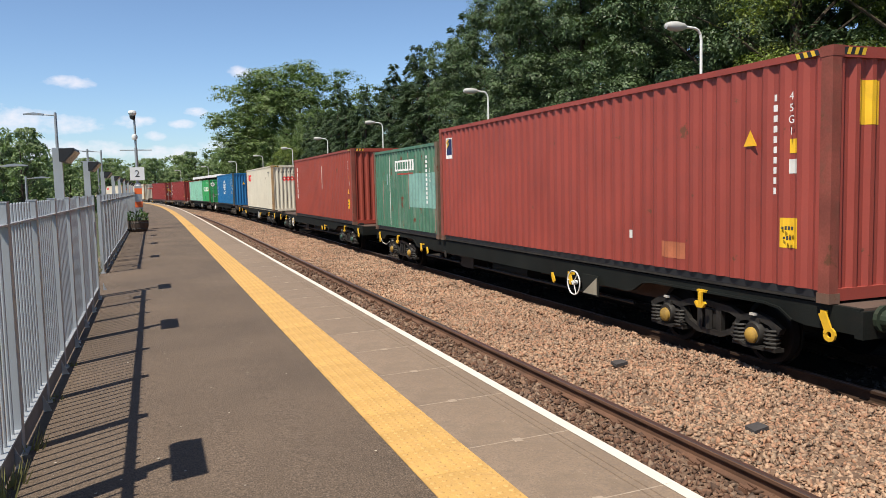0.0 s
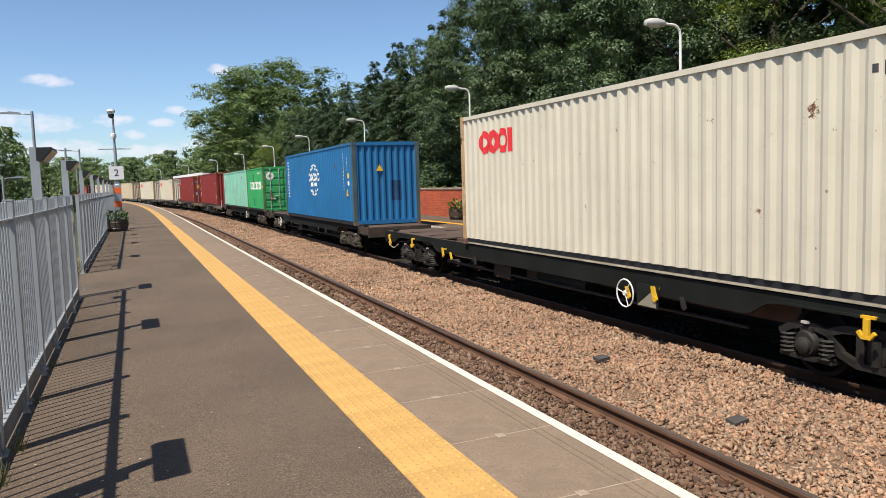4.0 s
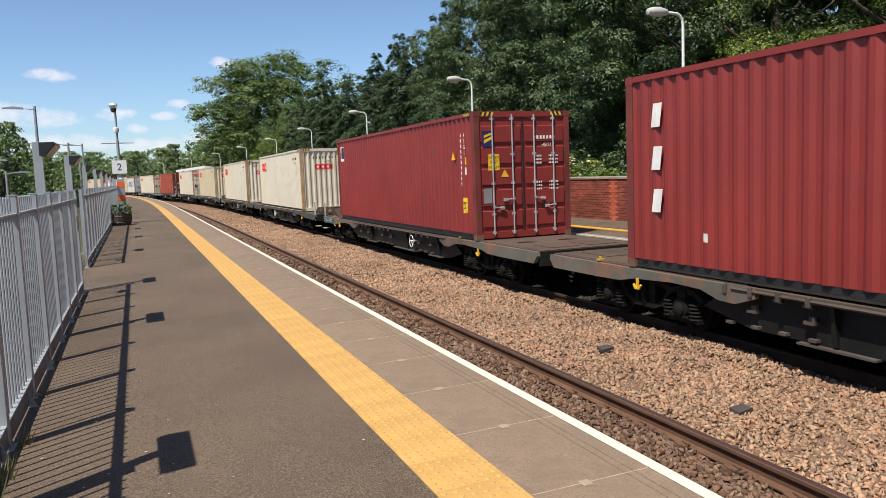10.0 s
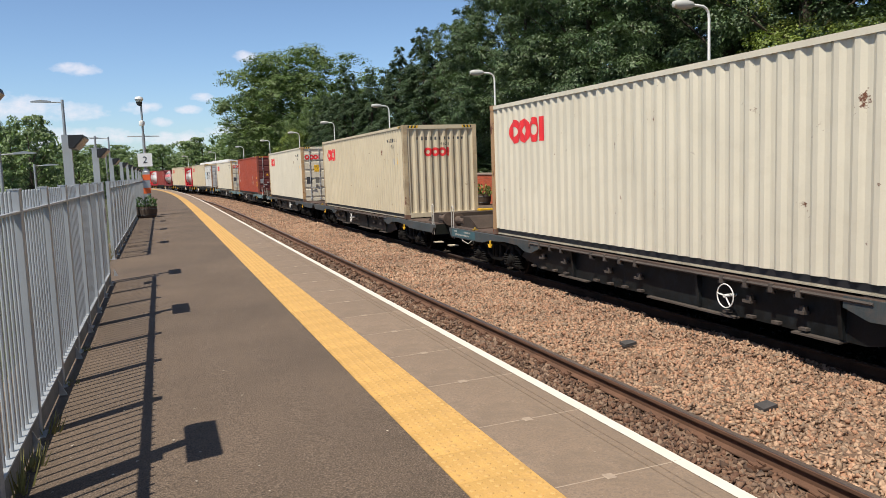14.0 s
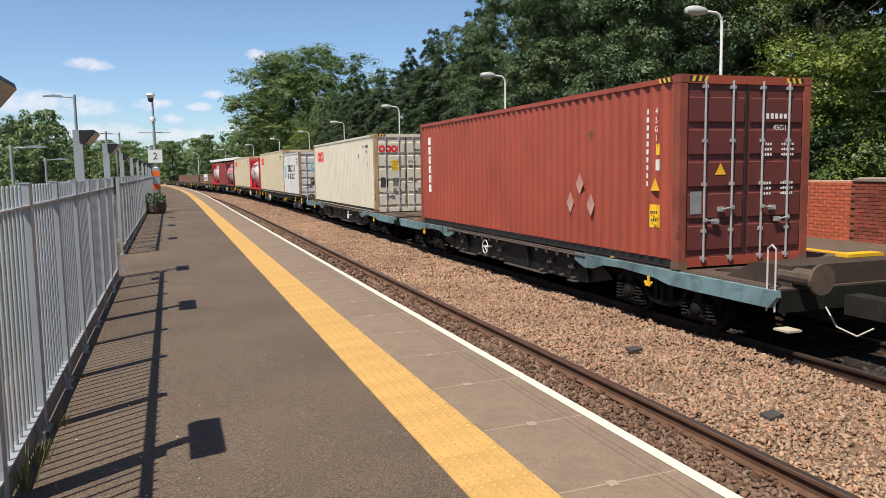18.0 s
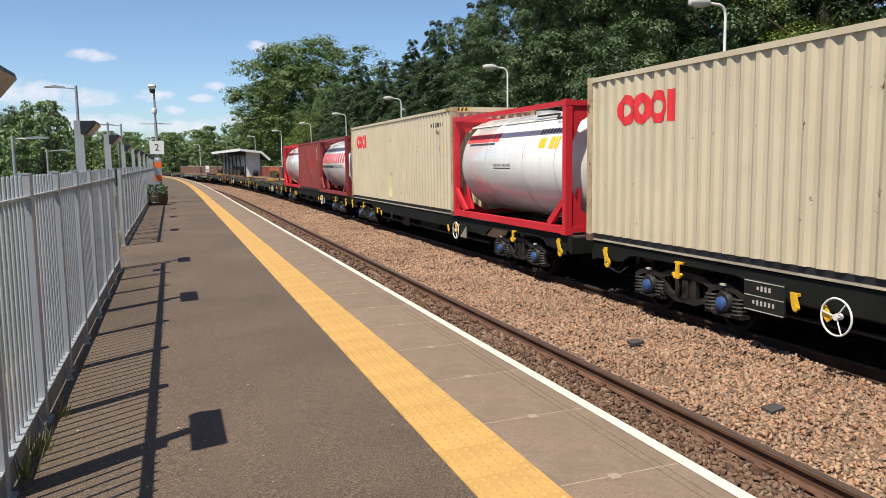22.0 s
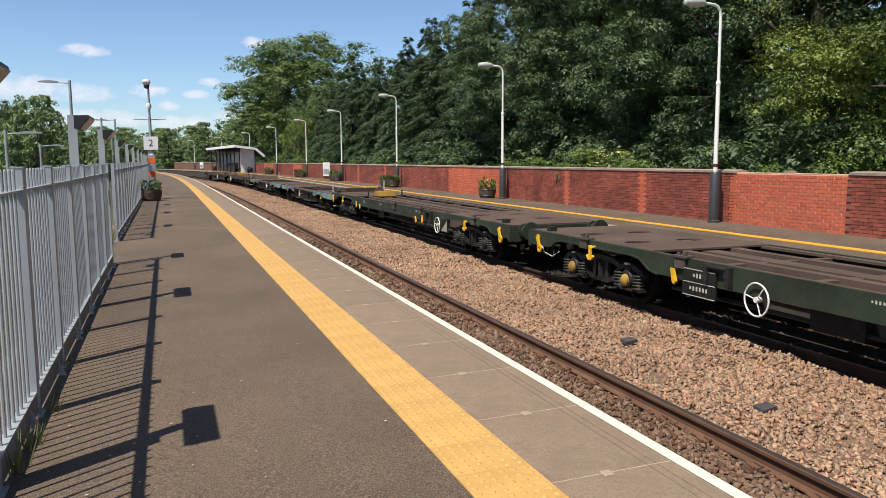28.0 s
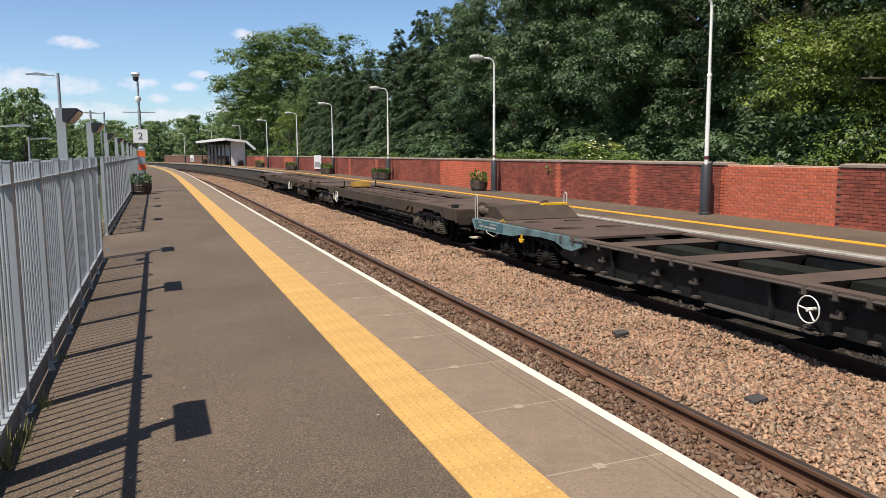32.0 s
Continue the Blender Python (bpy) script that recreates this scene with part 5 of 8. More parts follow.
M_SILL_GREY = mat("grimy grey sill", (0.05, 0.062, 0.066), 0.65, var=0.25, scale=1.0, dirt=(0.12, 0.08, 0.06), dirt_amount=0.6, streak=0.3)
M_BROWN_FRAME = matte(mat("brown grimy wagon frame", (0.06, 0.044, 0.034), 0.75, var=0.3, scale=1.2, dirt=(0.11, 0.075, 0.055), dirt_amount=0.5), 0.25)
M_DATA = mat("cream data panel", (0.3, 0.27, 0.2), 0.6)
M_GRAB = mat("grimy white grab rail", (0.5, 0.47, 0.42), 0.5, var=0.2)
M_LUG = mat("dusty brown steel", (0.075, 0.06, 0.05), 0.75, var=0.3, scale=3, dirt=(0.05, 0.04, 0.035))
M_BUFFER = mat("rusty brown buffer", (0.11, 0.075, 0.055), 0.75, var=0.35, scale=3, dirt=(0.04, 0.033, 0.028), dirt_amount=0.8)
M_SILL_PATCH = mat("patched grey sill with orange primer", (0.12, 0.12, 0.1), 0.65, var=0.35, scale=0.45, dirt=(0.36, 0.11, 0.035), dirt_amount=0.9, streak=0.25)
M_STEP = mat("worn wooden step", (0.46, 0.4, 0.3), 0.8, var=0.2)
M_AMBER = mat("grimy worn yellow", (0.42, 0.27, 0.04), 0.65, var=0.25, dirt=(0.12, 0.08, 0.04), dirt_amount=0.7)
M_BLUE_BOX = mat("blue axlebox paint", (0.03, 0.07, 0.2), 0.5, var=0.2)


def bogie(parent, y, box_colour, wheel_r=0.42, base=1.8, gear=None, caps=True):
    """A two-axle bogie as a part: pierced cast side frames, wheels, coil springs and axleboxes below it."""
    gear = gear or M_GREASE
    b = part("bogie", Shape().box(-0.9, 0.9, -0.22, 0.22, 0.36, 0.66), M_FRAME, parent, "two-axle bogie in greasy black", at=pose(0, y, 0))
    h = base / 2
    for x in (-1, 1):
        sh = Shape().strap([(-h - 0.42, 0.5), (-h - 0.24, 0.6), (-h, 0.65), (-h + 0.26, 0.59), (-0.42, 0.66), (0.0, 0.69), (0.42, 0.66), (h - 0.26, 0.59), (h, 0.65), (h + 0.24, 0.6), (h + 0.42, 0.5)], 0.09, x * 0.98, x * 1.07)
        sh.strap([(-h + 0.3, 0.57), (-0.46, 0.37), (-0.24, 0.29), (0.24, 0.29), (0.46, 0.37), (h - 0.3, 0.57)], 0.08, x * 0.985, x * 1.065)
        for q in (-0.2, 0.2):
            sh.box(x * 0.99, x * 1.06, q - 0.05, q + 0.05, 0.3, 0.66)
        part("side_frame", sh, gear, b, "cast side frame with oval openings")
        part("bolster_spring", Shape().box(x * 0.96, x * 1.03, -0.13, 0.13, 0.34, 0.62).tube((x * 1.05, 0, 0.33), (x * 1.05, 0, 0.6), 0.055, 8), gear, b)
        for a in (-1, 1):
            ya = a * h
            sh = Shape().lathe([(0.0, x * 0.70), (0.1, x * 0.70), (wheel_r - 0.07, x * 0.715), (wheel_r + 0.03, x * 0.70), (wheel_r + 0.03, x * 0.735)], (0, ya, wheel_r), "x", 28)
            part("wheel", sh, M_WHEEL, b, smooth=True)
            part("tyre", Shape().lathe([(wheel_r, x * 0.735), (wheel_r, x * 0.84), (wheel_r - 0.06, x * 0.84)], (0, ya, wheel_r), "x", 28), M_TREAD, b, "dull shade-dark wheel rim", smooth=True)
            box = part("axlebox", Shape().lathe([(0.0, x * 0.93), (0.165, x * 0.93), (0.165, x * 1.08), (0.14, x * 1.12), (0.0, x * 1.12)], (0, ya, wheel_r), "x", 16)
                       .box(x * 0.95, x * 1.1, ya - 0.38, ya + 0.38, wheel_r - 0.19, wheel_r - 0.14).box(x * 0.96, x * 1.09, ya - 0.09, ya + 0.09, wheel_r + 0.1, 0.62), gear, b, smooth=True)
            part("axle_cover", Shape().lathe([(0.0, x * 1.19), (0.06, x * 1.185), (0.098, x * 1.155), (0.105, x * 1.12)], (0, ya, wheel_r - 0.02), "x", 16), box_colour, box, smooth=True)
            if caps:
                part("rim_cap", Shape().box(x * 1.075, x * 1.125, ya - 0.045, ya + 0.045, 0.66, 0.69), M_GRAB, box, "pale worn cap")
            for dy in (-0.28, 0.28):
                sp = Shape()
                for k in range(5):
                    sp.ring((x * 1.05, ya + dy, wheel_r - 0.13 + k * 0.052), (0, 0, 1), 0.088, 0.02, 10, 4)
                part("spring", sp, gear, b)
            part("damper_link", Shape().strap([(ya - 0.4 * a, 0.36), (ya - 0.15 * a, 0.245), (ya + 0.2 * a, 0.25)], 0.035, x * 1.1, x * 1.13), gear, b)
    for a in (-1, 1):
        part("axle", Shape().tube((-0.72, a * h, wheel_r), (0.72, a * h, wheel_r), 0.085, 12), M_GREASE, b)
        part("brake_beam", Shape().box(-0.85, 0.85, a * (h - 0.5) - 0.04, a * (h - 0.5) + 0.04, 0.3, 0.4), M_FRAME, b)
    return b


def coupler(parent, y, out):
    sh = Shape().box(-0.14, 0.14, *sorted((y, y + out * 0.62)), 0.48, 0.74)
    sh.tube((-0.0, y + out * 0.4, 0.6), (0.0, y + out * 0.75, 0.6), 0.11, 12)
    part("coupler", sh, M_GREASE, parent)
    hose = [(-0.45, y, 0.6), (-0.47, y + out * 0.2, 0.38), (-0.4, y + out * 0.45, 0.3), (-0.3, y + out * 0.6, 0.42)]
    part("brake_hose", Shape().path_tube(hose, 0.011), M_GRAB if out < 0 else M_GREASE, parent)


def pierced(x0, x1, y0, y1, z0, z1, holes, n=14):
    """A plate with oval holes (x, y, half length, half width along the plate), cut in cells round each hole."""
    sh = Shape()
    cells = []
    for cx, cy, rx, ry in holes:
        a, b = (x0, 0.0) if cx < 0 else (0.0, x1)
        cells.append((a, b, cy - 0.4, cy + 0.4, cx, cy, rx, ry))
    cuts = sorted({y0, y1} | {c[2] for c in cells} | {c[3] for c in cells})
    for p, q in zip(cuts, cuts[1:]):
        mine = [c for c in cells if abs(c[2] - p) < 1e-6]
        if not mine:
            sh.box(x0, x1, p, q, z0, z1)
        for a, b, _, _, cx, cy, rx, ry in mine:
            inner, outer = [], []
            for k in range(n):
                t = 2 * math.pi * k / n
                inner.append((cx + rx * math.cos(t), cy + ry * math.sin(t)))
                dx, dy = math.cos(t) / ((b - cx) if math.cos(t) > 0 else (cx - a)), math.sin(t) / ((q - cy) if math.sin(t) > 0 else (cy - p))
                m = max(abs(dx), abs(dy))
                u, v = cx + math.cos(t) / m, cy + math.sin(t) / m
                outer.append((u, v))
            for k in range(n):     # the cell's corners belong to the outline
                m = (k + 1) % n
                ring = [inner[k], inner[m], outer[m]]
                corner = (outer[m][0] if abs(outer[m][0] - a) < 1e-6 or abs(outer[m][0] - b) < 1e-6 else outer[k][0],
                          outer[m][1] if abs(outer[m][1] - p) < 1e-6 or abs(outer[m][1] - q) < 1e-6 else outer[k][1])
                if corner != outer[m] and corner != outer[k]:
                    ring.append(corner)
                ring.append(outer[k])
                sh.prism(ring, z0, z1, "z")
    return sh


def drop_lever(y, z, half):
    """A slanting lever with a rounded, pierced foot."""
    sh = Shape().strap([(y + 0.06, z), (y - 0.035, z - 0.2)], 0.1, -half - 0.06, -half - 0.035)
    ring = [(y - 0.05 + 0.06 * math.cos(k * math.pi / 6), z - 0.24 + 0.06 * math.sin(k * math.pi / 6)) for k in range(13)]
    sh.strap(ring, 0.05, -half - 0.062, -half - 0.033)
    return sh.box(-half - 0.036, -half - 0.001, y + 0.02, y + 0.1, z - 0.04, z + 0.02)


def flat_wagon(u0, label, hw_y=-4.0, block=False, length=19.35, sill=None, box_colour=None, deck=FEA_DECK, fittings=True, half=1.22, yellow=True, gear=None, buffers=(), head=None):
    """A long bogie flat for containers, deck plated at the ends and open between."""
    w = thing("flat_wagon", label, "wagon", group="flat wagons of the train")
    sill = sill or M_FRAME_GREEN
    L2 = length / 2
    d = deck
    for x in (-1, 1):
        low = [(L2, 0.30), (L2 - 0.75, 0.30), (L2 - 0.95, 0.27), (L2 - 1.15, 0.15), (L2 - 1.4, 0.115), (L2 - 3.75, 0.115), (L2 - 4.0, 0.15), (L2 - 4.25, 0.29), (L2 - 4.5, 0.33)]
        prof = [(-L2, d - 0.005)] + [(-q, d - r) for q, r in low] + [(q, d - r) for q, r in low[::-1]] + [(L2, d - 0.005)]
        part("side_sill", Shape().prism(prof, x * (half - 0.06), x * half, "x"), sill, w)
        for y in (-1, 1):
            part("sill_lip", Shape().strap([(y * q, d - r) for q, r in low[2:]], 0.03, x * (half - 0.03), x * (half + 0.022)), sill, w)
        part("inner_beam", Shape().box(x * 0.4, x * 0.56, -L2 + 4.0, L2 - 4.0, d - 0.5, d - 0.03), M_DECK, w)
        part("edge_plate", Shape().box(x * (half - 0.2), x * (half - 0.063), -L2 + 4.0, L2 - 4.0, d - 0.06, d - 0.02), M_DECK, w)
    part("spine", Shape().box(-0.16, 0.16, -L2 + 0.1, L2 - 0.1, d - 0.42, d - 0.05), M_DECK, w)
    for y in (-1, 1):
        # end deck with oval holes
        e = half - 0.062
        part("deck_plate", pierced(-e, e, *sorted((y * (L2 - 4.2), y * L2)), d - 0.03, d, [(-0.62, y * (L2 - 1.5), 0.26, 0.17), (0.45, y * (L2 - 1.5), 0.26, 0.17), (-0.62, y * (L2 - 3.05), 0.26, 0.17), (0.45, y * (L2 - 3.05), 0.26, 0.17)]), M_DECK, w, "worn brown end deck with oval holes")
        part("headstock", Shape().box(-half - 0.004, half + 0.004, *sorted((y * (L2 - 0.06), y * (L2 + 0.05))), d - 0.34, d - 0.03), head or sill, w)
        if head:
            for x in (-1, 1):
                part("end_skirt", Shape().box(*sorted((x * (half - 0.02), x * (half + 0.012))), *sorted((y * (L2 - 1.3), y * L2)), d - 0.26, d - 0.004), head, w, "brown grimy end skirt")
        coupler(w, y * (L2 + 0.05), y)
        bogie(w, y * (L2 - 2.55), box_colour or gear or M_GREASE, gear=gear)
    for i in range(6):
        y = -L2 + 5.6 + i * (length - 11.2) / 5
        part("cross_beam", Shape().box(-half + 0.07, half - 0.07, y - 0.07, y + 0.07, d - 0.3, d - 0.06), M_DECK, w)
    for o in buffers:
        for x in (-1, 1):
            part("buffer", Shape().tube((x * 0.87, o * (L2 - 0.1), 0.86), (x * 0.87, o * (L2 + 0.36), 0.86), 0.105, 14).tube((x * 0.87, o * (L2 + 0.36), 0.86), (x * 0.87, o * (L2 + 0.41), 0.86), 0.2, 18).tube((x * 0.87, o * (L2 + 0.05), 0.86), (x * 0.87, o * (L2 + 0.1), 0.86), 0.15, 14), M_FRAME_GREEN, w, "grimy green round buffer")
    if fittings:
        hw = -hw_y
        near_end = -1 if hw_y < 0 else 1
        ring = part("handwheel", Shape().ring((-1.27, -hw, 0.62), (1, 0, 0), 0.215, 0.0125, 32, 8).tube((-1.27, -hw, 0.62), (-1.27, -hw + 0.205, 0.66), 0.009, 6).tube((-1.27, -hw, 0.62), (-1.27, -hw - 0.13, 0.79), 0.009, 6).tube((-1.27, -hw, 0.62), (-1.27, -hw - 0.08, 0.42), 0.009, 6).tube((-1.20, -hw, 0.62), (-1.29, -hw, 0.62), 0.04, 8), M_WHITE_RING, w, "white spoked brake handwheel")
        for y in (-L2 + 2.55, L2 - 2.55) if yellow else ():
            part("anchor_hook", Shape().box(-half - 0.075, -half - 0.045, y - 0.035, y + 0.035, d - 0.3, d - 0.12).box(-half - 0.05, -half - 0.001, y - 0.09, y + 0.09, d - 0.12, d - 0.09).strap([(y - 0.1, d - 0.26), (y - 0.05, d - 0.32), (y + 0.05, d - 0.32), (y + 0.1, d - 0.26)], 0.04, -half - 0.08, -half - 0.04), M_YELLOW, w, "yellow anchor-shaped tie hook")
        for y in (-L2 + 0.4, L2 - 0.5) if yellow else ():
            part("drop_lever", drop_lever(y, d - 0.1, half), M_YELLOW, w, "yellow drop lever with a hole")
        for y in (-L2 + 6.1, L2 - 4.9) if yellow else ():
            part("lever", Shape().prism([(-0.05 + y, 0.8), (0.04 + y, 0.8), (0.0 + y, 0.62), (-0.06 + y, 0.56), (-0.12 + y, 0.62)], -1.27, -1.25, "x").box(-1.25, -half, y - 0.02, y + 0.02, 0.74, 0.78).tube((-1.24, y - 0.06, 0.62), (-1.28, y - 0.06, 0.62), 0.045, 10), M_YELLOW, w, "yellow painted lever")
        if hw_y > 0 and yellow:
            yb = -hw + near_end * 1.16
            board = part("data_board", Shape().box(-1.262, -1.236, yb - 0.36, yb + 0.36, d - 0.52, d - 0.12), M_FRAME, w, "black data board with pale lines")
            for zz, hh in ((d - 0.13, 0.012), (d - 0.32, 0.01), (d - 0.51, 0.012)):
                part("line", Shape().box(-1.266, -1.262, yb - 0.35, yb + 0.35, zz - hh, zz), M_GRAB, board)
            for zz, n in ((d - 0.22, 4), (d - 0.41, 6)):
                bars(board, on_side(yb, zz, -1.2625), n, 0.035, 0.07, 0.07, M_GRAB)
        else:
            part("data_plate", Shape().prism([(-hw + near_end * 0.75, d - 0.5), (-hw + near_end * 0.3, d - 0.5), (-hw + near_end * 0.75, d - 0.2)], -1.262, -1.232, "x"), M_DATA, w, "cream triangular data panel")
            part("data_board", Shape().box(-1.254, -1.226, *sorted((-hw + near_end * 0.78, -hw + near_end * 0.28)), d - 0.52, d - 0.17), M_FRAME, w)
        part("tank", Shape().tube((-0.75, -1.2, 0.5), (-0.75, 0.6, 0.5), 0.17, 14), M_FRAME, w)
        part("equipment_box", Shape().box(-0.98, -0.6, 1.6, 2.4, 0.34, 0.62), M_WEB, w)
        part("brake_rod", Shape().tube((-0.95, -L2 + 4.5, 0.42), (-0.95, L2 - 4.5, 0.42), 0.025, 6), M_GREASE, w)
        for i, y in enumerate((-4.2, -2.9, 2.9, 4.3)):
            part("hook", Shape().prism([(y - 0.02, d - 0.26), (y + 0.04, d - 0.26), (y + 0.0, d - 0.4), (y - 0.05, d - 0.45), (y - 0.1, d - 0.41), (y - 0.08, d - 0.35)], -1.25, -1.225, "x"), M_YELLOW if i % 2 and yellow else M_GREASE, w)
        if sill is M_FRAME_GREEN:
            for y, n, g in ((-3.0, 4, 0.09), (1.2, 6, 0.05), (L2 - 2.6, 3, 0.05)):
                bars(w, on_side(y, d - 0.1, -half - 0.001), n, 0.022, 0.04, g, M_GRAB)
            for y in (-2.3, 3.6):
                for k in range(4):
                    part("marking", Shape().box(-half - 0.004, -half, y - 0.1, y + 0.1, d - 0.083 - k * 0.03, d - 0.077 - k * 0.03), M_GRAB, w)
            part("notice", Shape().box(-half - 0.005, -half, -1.6, -1.42, d - 0.26, d - 0.08), M_DARK, w, "small black and yellow notice")
            for y in (hw_y + 1.6, hw_y - 2.6, hw_y + 4.4):
                part("container_pin", Shape().box(-half - 0.07, -half + 0.1, y - 0.16, y + 0.16, d + 0.001, d + 0.03).tube((-half + 0.0, y - 0.06, d + 0.03), (-half + 0.0, y - 0.06, d + 0.09), 0.035, 8).tube((-half, y + 0.08, d + 0.03), (-half, y + 0.08, d + 0.07), 0.03, 8).box(-half - 0.05, -half - 0.002, y - 0.12, y + 0.12, d - 0.16, d), M_LUG, w, "rusty folding container pin")
            part("roller", Shape().tube((-half - 0.05, hw_y + 0.55, d - 0.05), (-half - 0.05, hw_y + 1.0, d - 0.05), 0.035, 8).box(-half - 0.08, -half, hw_y + 0.5, hw_y + 0.58, d - 0.3, d - 0.02).box(-half - 0.08, -half, hw_y + 0.95, hw_y + 1.03, d - 0.3, d - 0.02), M_GREASE, w)
        if block:
            part("bridge_box", Shape().prism([(L2 - 5.0, d), (L2 - 4.95, d + 0.2), (L2 - 4.45, d + 0.2), (L2 - 4.25, d)], -0.35, 0.35, "x"), mat("grimy amber block", (0.36, 0.2, 0.03), 0.6, dirt=(0.2, 0.12, 0.05)), w, "amber spigot block")
            for xx in (-0.7, 0.7):
                part("upright_pin", Shape().tube((xx, L2 - 4.7, d), (xx, L2 - 4.7, d + 0.24), 0.03, 8), M_GREASE, w)
        for y in (-L2 + 0.5, L2 - 0.7):
            part("spigot", Shape().box(-1.1, -0.95, y, y + 0.15, d, d + 0.09), M_GREASE, w)
    MOVERS.append((w, u0 + L2, 0.0))
    return w


def low_wagon(u0, label, sill, outer_front, length=17.7):
    """Half of a low-floor twin wagon; outer_front: its leading end carries buffers and rails."""
    w = thing("low_floor_wagon", label, "wagon", group="low-floor twin wagons")
    L2, d = length / 2, MEGA_DECK
    for x in (-1, 1):
        for y in (-1, 1):
            prof = [(y * q, d - r) for q, r in ((L2, 0.02), (L2 + 0.02, 0.1), (L2 - 0.12, 0.25), (L2 - 1.5, 0.25), (L2 - 2.2, 0.24), (L2 - 2.6, 0.17), (L2 - 3.5, 0.13), (L2 - 4.1, 0.15), (L2 - 4.45, 0.25), (L2 - 4.75, 0.26), (L2 - 5.1, 0.15), (L2 - 5.1, 0.02))]
            part("end_sill", Shape().prism(prof, x * 1.17, x * 1.25, "x"), sill, w, "weathered blue-grey side sill arched over the bogie")
        part("girder", Shape().prism([(-L2 + 4.0, d - 0.4), (-L2 + 4.6, d - 0.03), (L2 - 4.6, d - 0.03), (L2 - 4.0, d - 0.4), (L2 - 4.9, d - 0.58), (-L2 + 4.9, d - 0.58)], x * 1.06, x * 1.1, "x"), M_WEB, w, "deep black side girder")
        part("flange", Shape().box(x * 1.04, x * 1.235, -L2 + 4.6, L2 - 4.6, d - 0.05, d - 0.015), M_DECK, w)
        part("hook_rail", Shape().tube((x * 1.25, -L2 + 4.7, d - 0.06), (x * 1.25, L2 - 4.7, d - 0.06), 0.022, 6), M_LUG, w)
        for a, b in ((-L2 + 5.2, -2.9), (-1.9, 0.1), (1.95, 3.0), (3.9, L2 - 5.2)):
            if b > a + 0.2:
                part("bottom_flange", Shape().box(x * 1.04, x * 1.19, a, b, d - 0.605, d - 0.582), M_LUG, w)
        for yc in (-2.4, 1.0, 3.45):
            for k in range(4):
                y = yc - 0.68 + k * 0.45
                part("lashing_hook", Shape().box(x * 1.2, x * 1.27, y - 0.035, y + 0.035, d - 0.13, d - 0.02).box(x * 1.2, x * 1.23, y - 0.035, y + 0.11, d - 0.15, d - 0.11), M_LUG, w)
                if k % 2 == 0:
                    part("lug", Shape().box(x * 1.1, x * 1.19, y - 0.02, y + 0.13, d - 0.35, d - 0.31).box(x * 1.13, x * 1.18, y - 0.02, y + 0.06, d - 0.31, d - 0.25), M_LUG, w)
                part("lug", Shape().box(x * 1.1, x * 1.17, y - 0.04, y + 0.08, d - 0.55, d - 0.515), M_LUG, w)
        for y in (-1.1, 2.5, -3.6):
            part("gusset", Shape().prism([(x * 1.1, d - 0.06), (x * 1.2, d - 0.06), (x * 1.14, d - 0.56), (x * 1.1, d - 0.56)], y - 0.03, y + 0.03), M_WEB, w)
    part("spine", Shape().box(-0.25, 0.25, -L2 + 0.1, L2 - 0.1, d - 0.5, d - 0.08), M_FRAME, w)
    for y in (-1, 1):
        part("deck_plate", pierced(-1.168, 1.168, *sorted((y * (L2 - 4.9), y * L2)), d - 0.04, d, [(-0.5, y * (L2 - 1.75), 0.24, 0.17), (0.5, y * (L2 - 1.75), 0.24, 0.17), (-0.5, y * (L2 - 3.3), 0.34, 0.24), (0.5, y * (L2 - 3.3), 0.34, 0.24)]), M_DECK, w, "dark worn end deck with oval holes")
        for x in (-1, 1):
            part("deck_seam", Shape().box(x * 1.1 - 0.012, x * 1.1 + 0.012, *sorted((y * (L2 - 4.8), y * (L2 - 0.1))), d + 0.001, d + 0.006), M_LUG, w)
        for p, q in ((-0.75, -0.1), (0.15, 0.8)):
            part("wear_plate", Shape().box(p, q, *sorted((y * (L2 - 1.15), y * (L2 - 0.3))), d, d + 0.012), M_DECK, w)
        part("headstock", Shape().box(-1.165, 1.165, *sorted((y * (L2 - 0.05), y * (L2 + 0.02))), d - 0.3, d - 0.02), M_FRAME, w)
        # whole bogie in the near-black wheel colour, painting the shade below the sill
        bogie(w, y * (L2 - 2.6), M_WHEEL, 0.36, 1.8, M_WHEEL, False)
    for i in range(4):
        y = -3.0 + i * 2.0
        part("cross_beam", Shape().prism([(y - 0.5, d - 0.06), (y + 0.1, d - 0.06), (y + 0.25, d - 0.4), (y - 0.25, d - 0.4)], -1.07, 1.07, "x"), M_DECK, w)
    yh = 1.0 if outer_front else -1.82
    part("handwheel", Shape().ring((-1.27, yh, 0.58), (1, 0, 0), 0.16, 0.009, 28, 8).tube((-1.27, yh, 0.58), (-1.27, yh + 0.155, 0.6), 0.011, 6).tube((-1.27, yh, 0.58), (-1.27, yh - 0.09, 0.46), 0.011, 6).tube((-0.9, yh, 0.58), (-1.29, yh, 0.58), 0.025, 8), M_WHITE_RING, w, "white brake handwheel")
    o = -1 if outer_front else 1
    for x in (-1, 1):
        yb = o * (L2 + 0.02)
        part("buffer", Shape().tube((x * 0.87, yb - o * 0.3, 1.02), (x * 0.87, yb + o * 0.3, 1.02), 0.11, 12).tube((x * 0.87, yb + o * 0.3, 1.02), (x * 0.87, yb + o * 0.35, 1.02), 0.19, 18), M_BUFFER, w, "grimy brown round buffer")
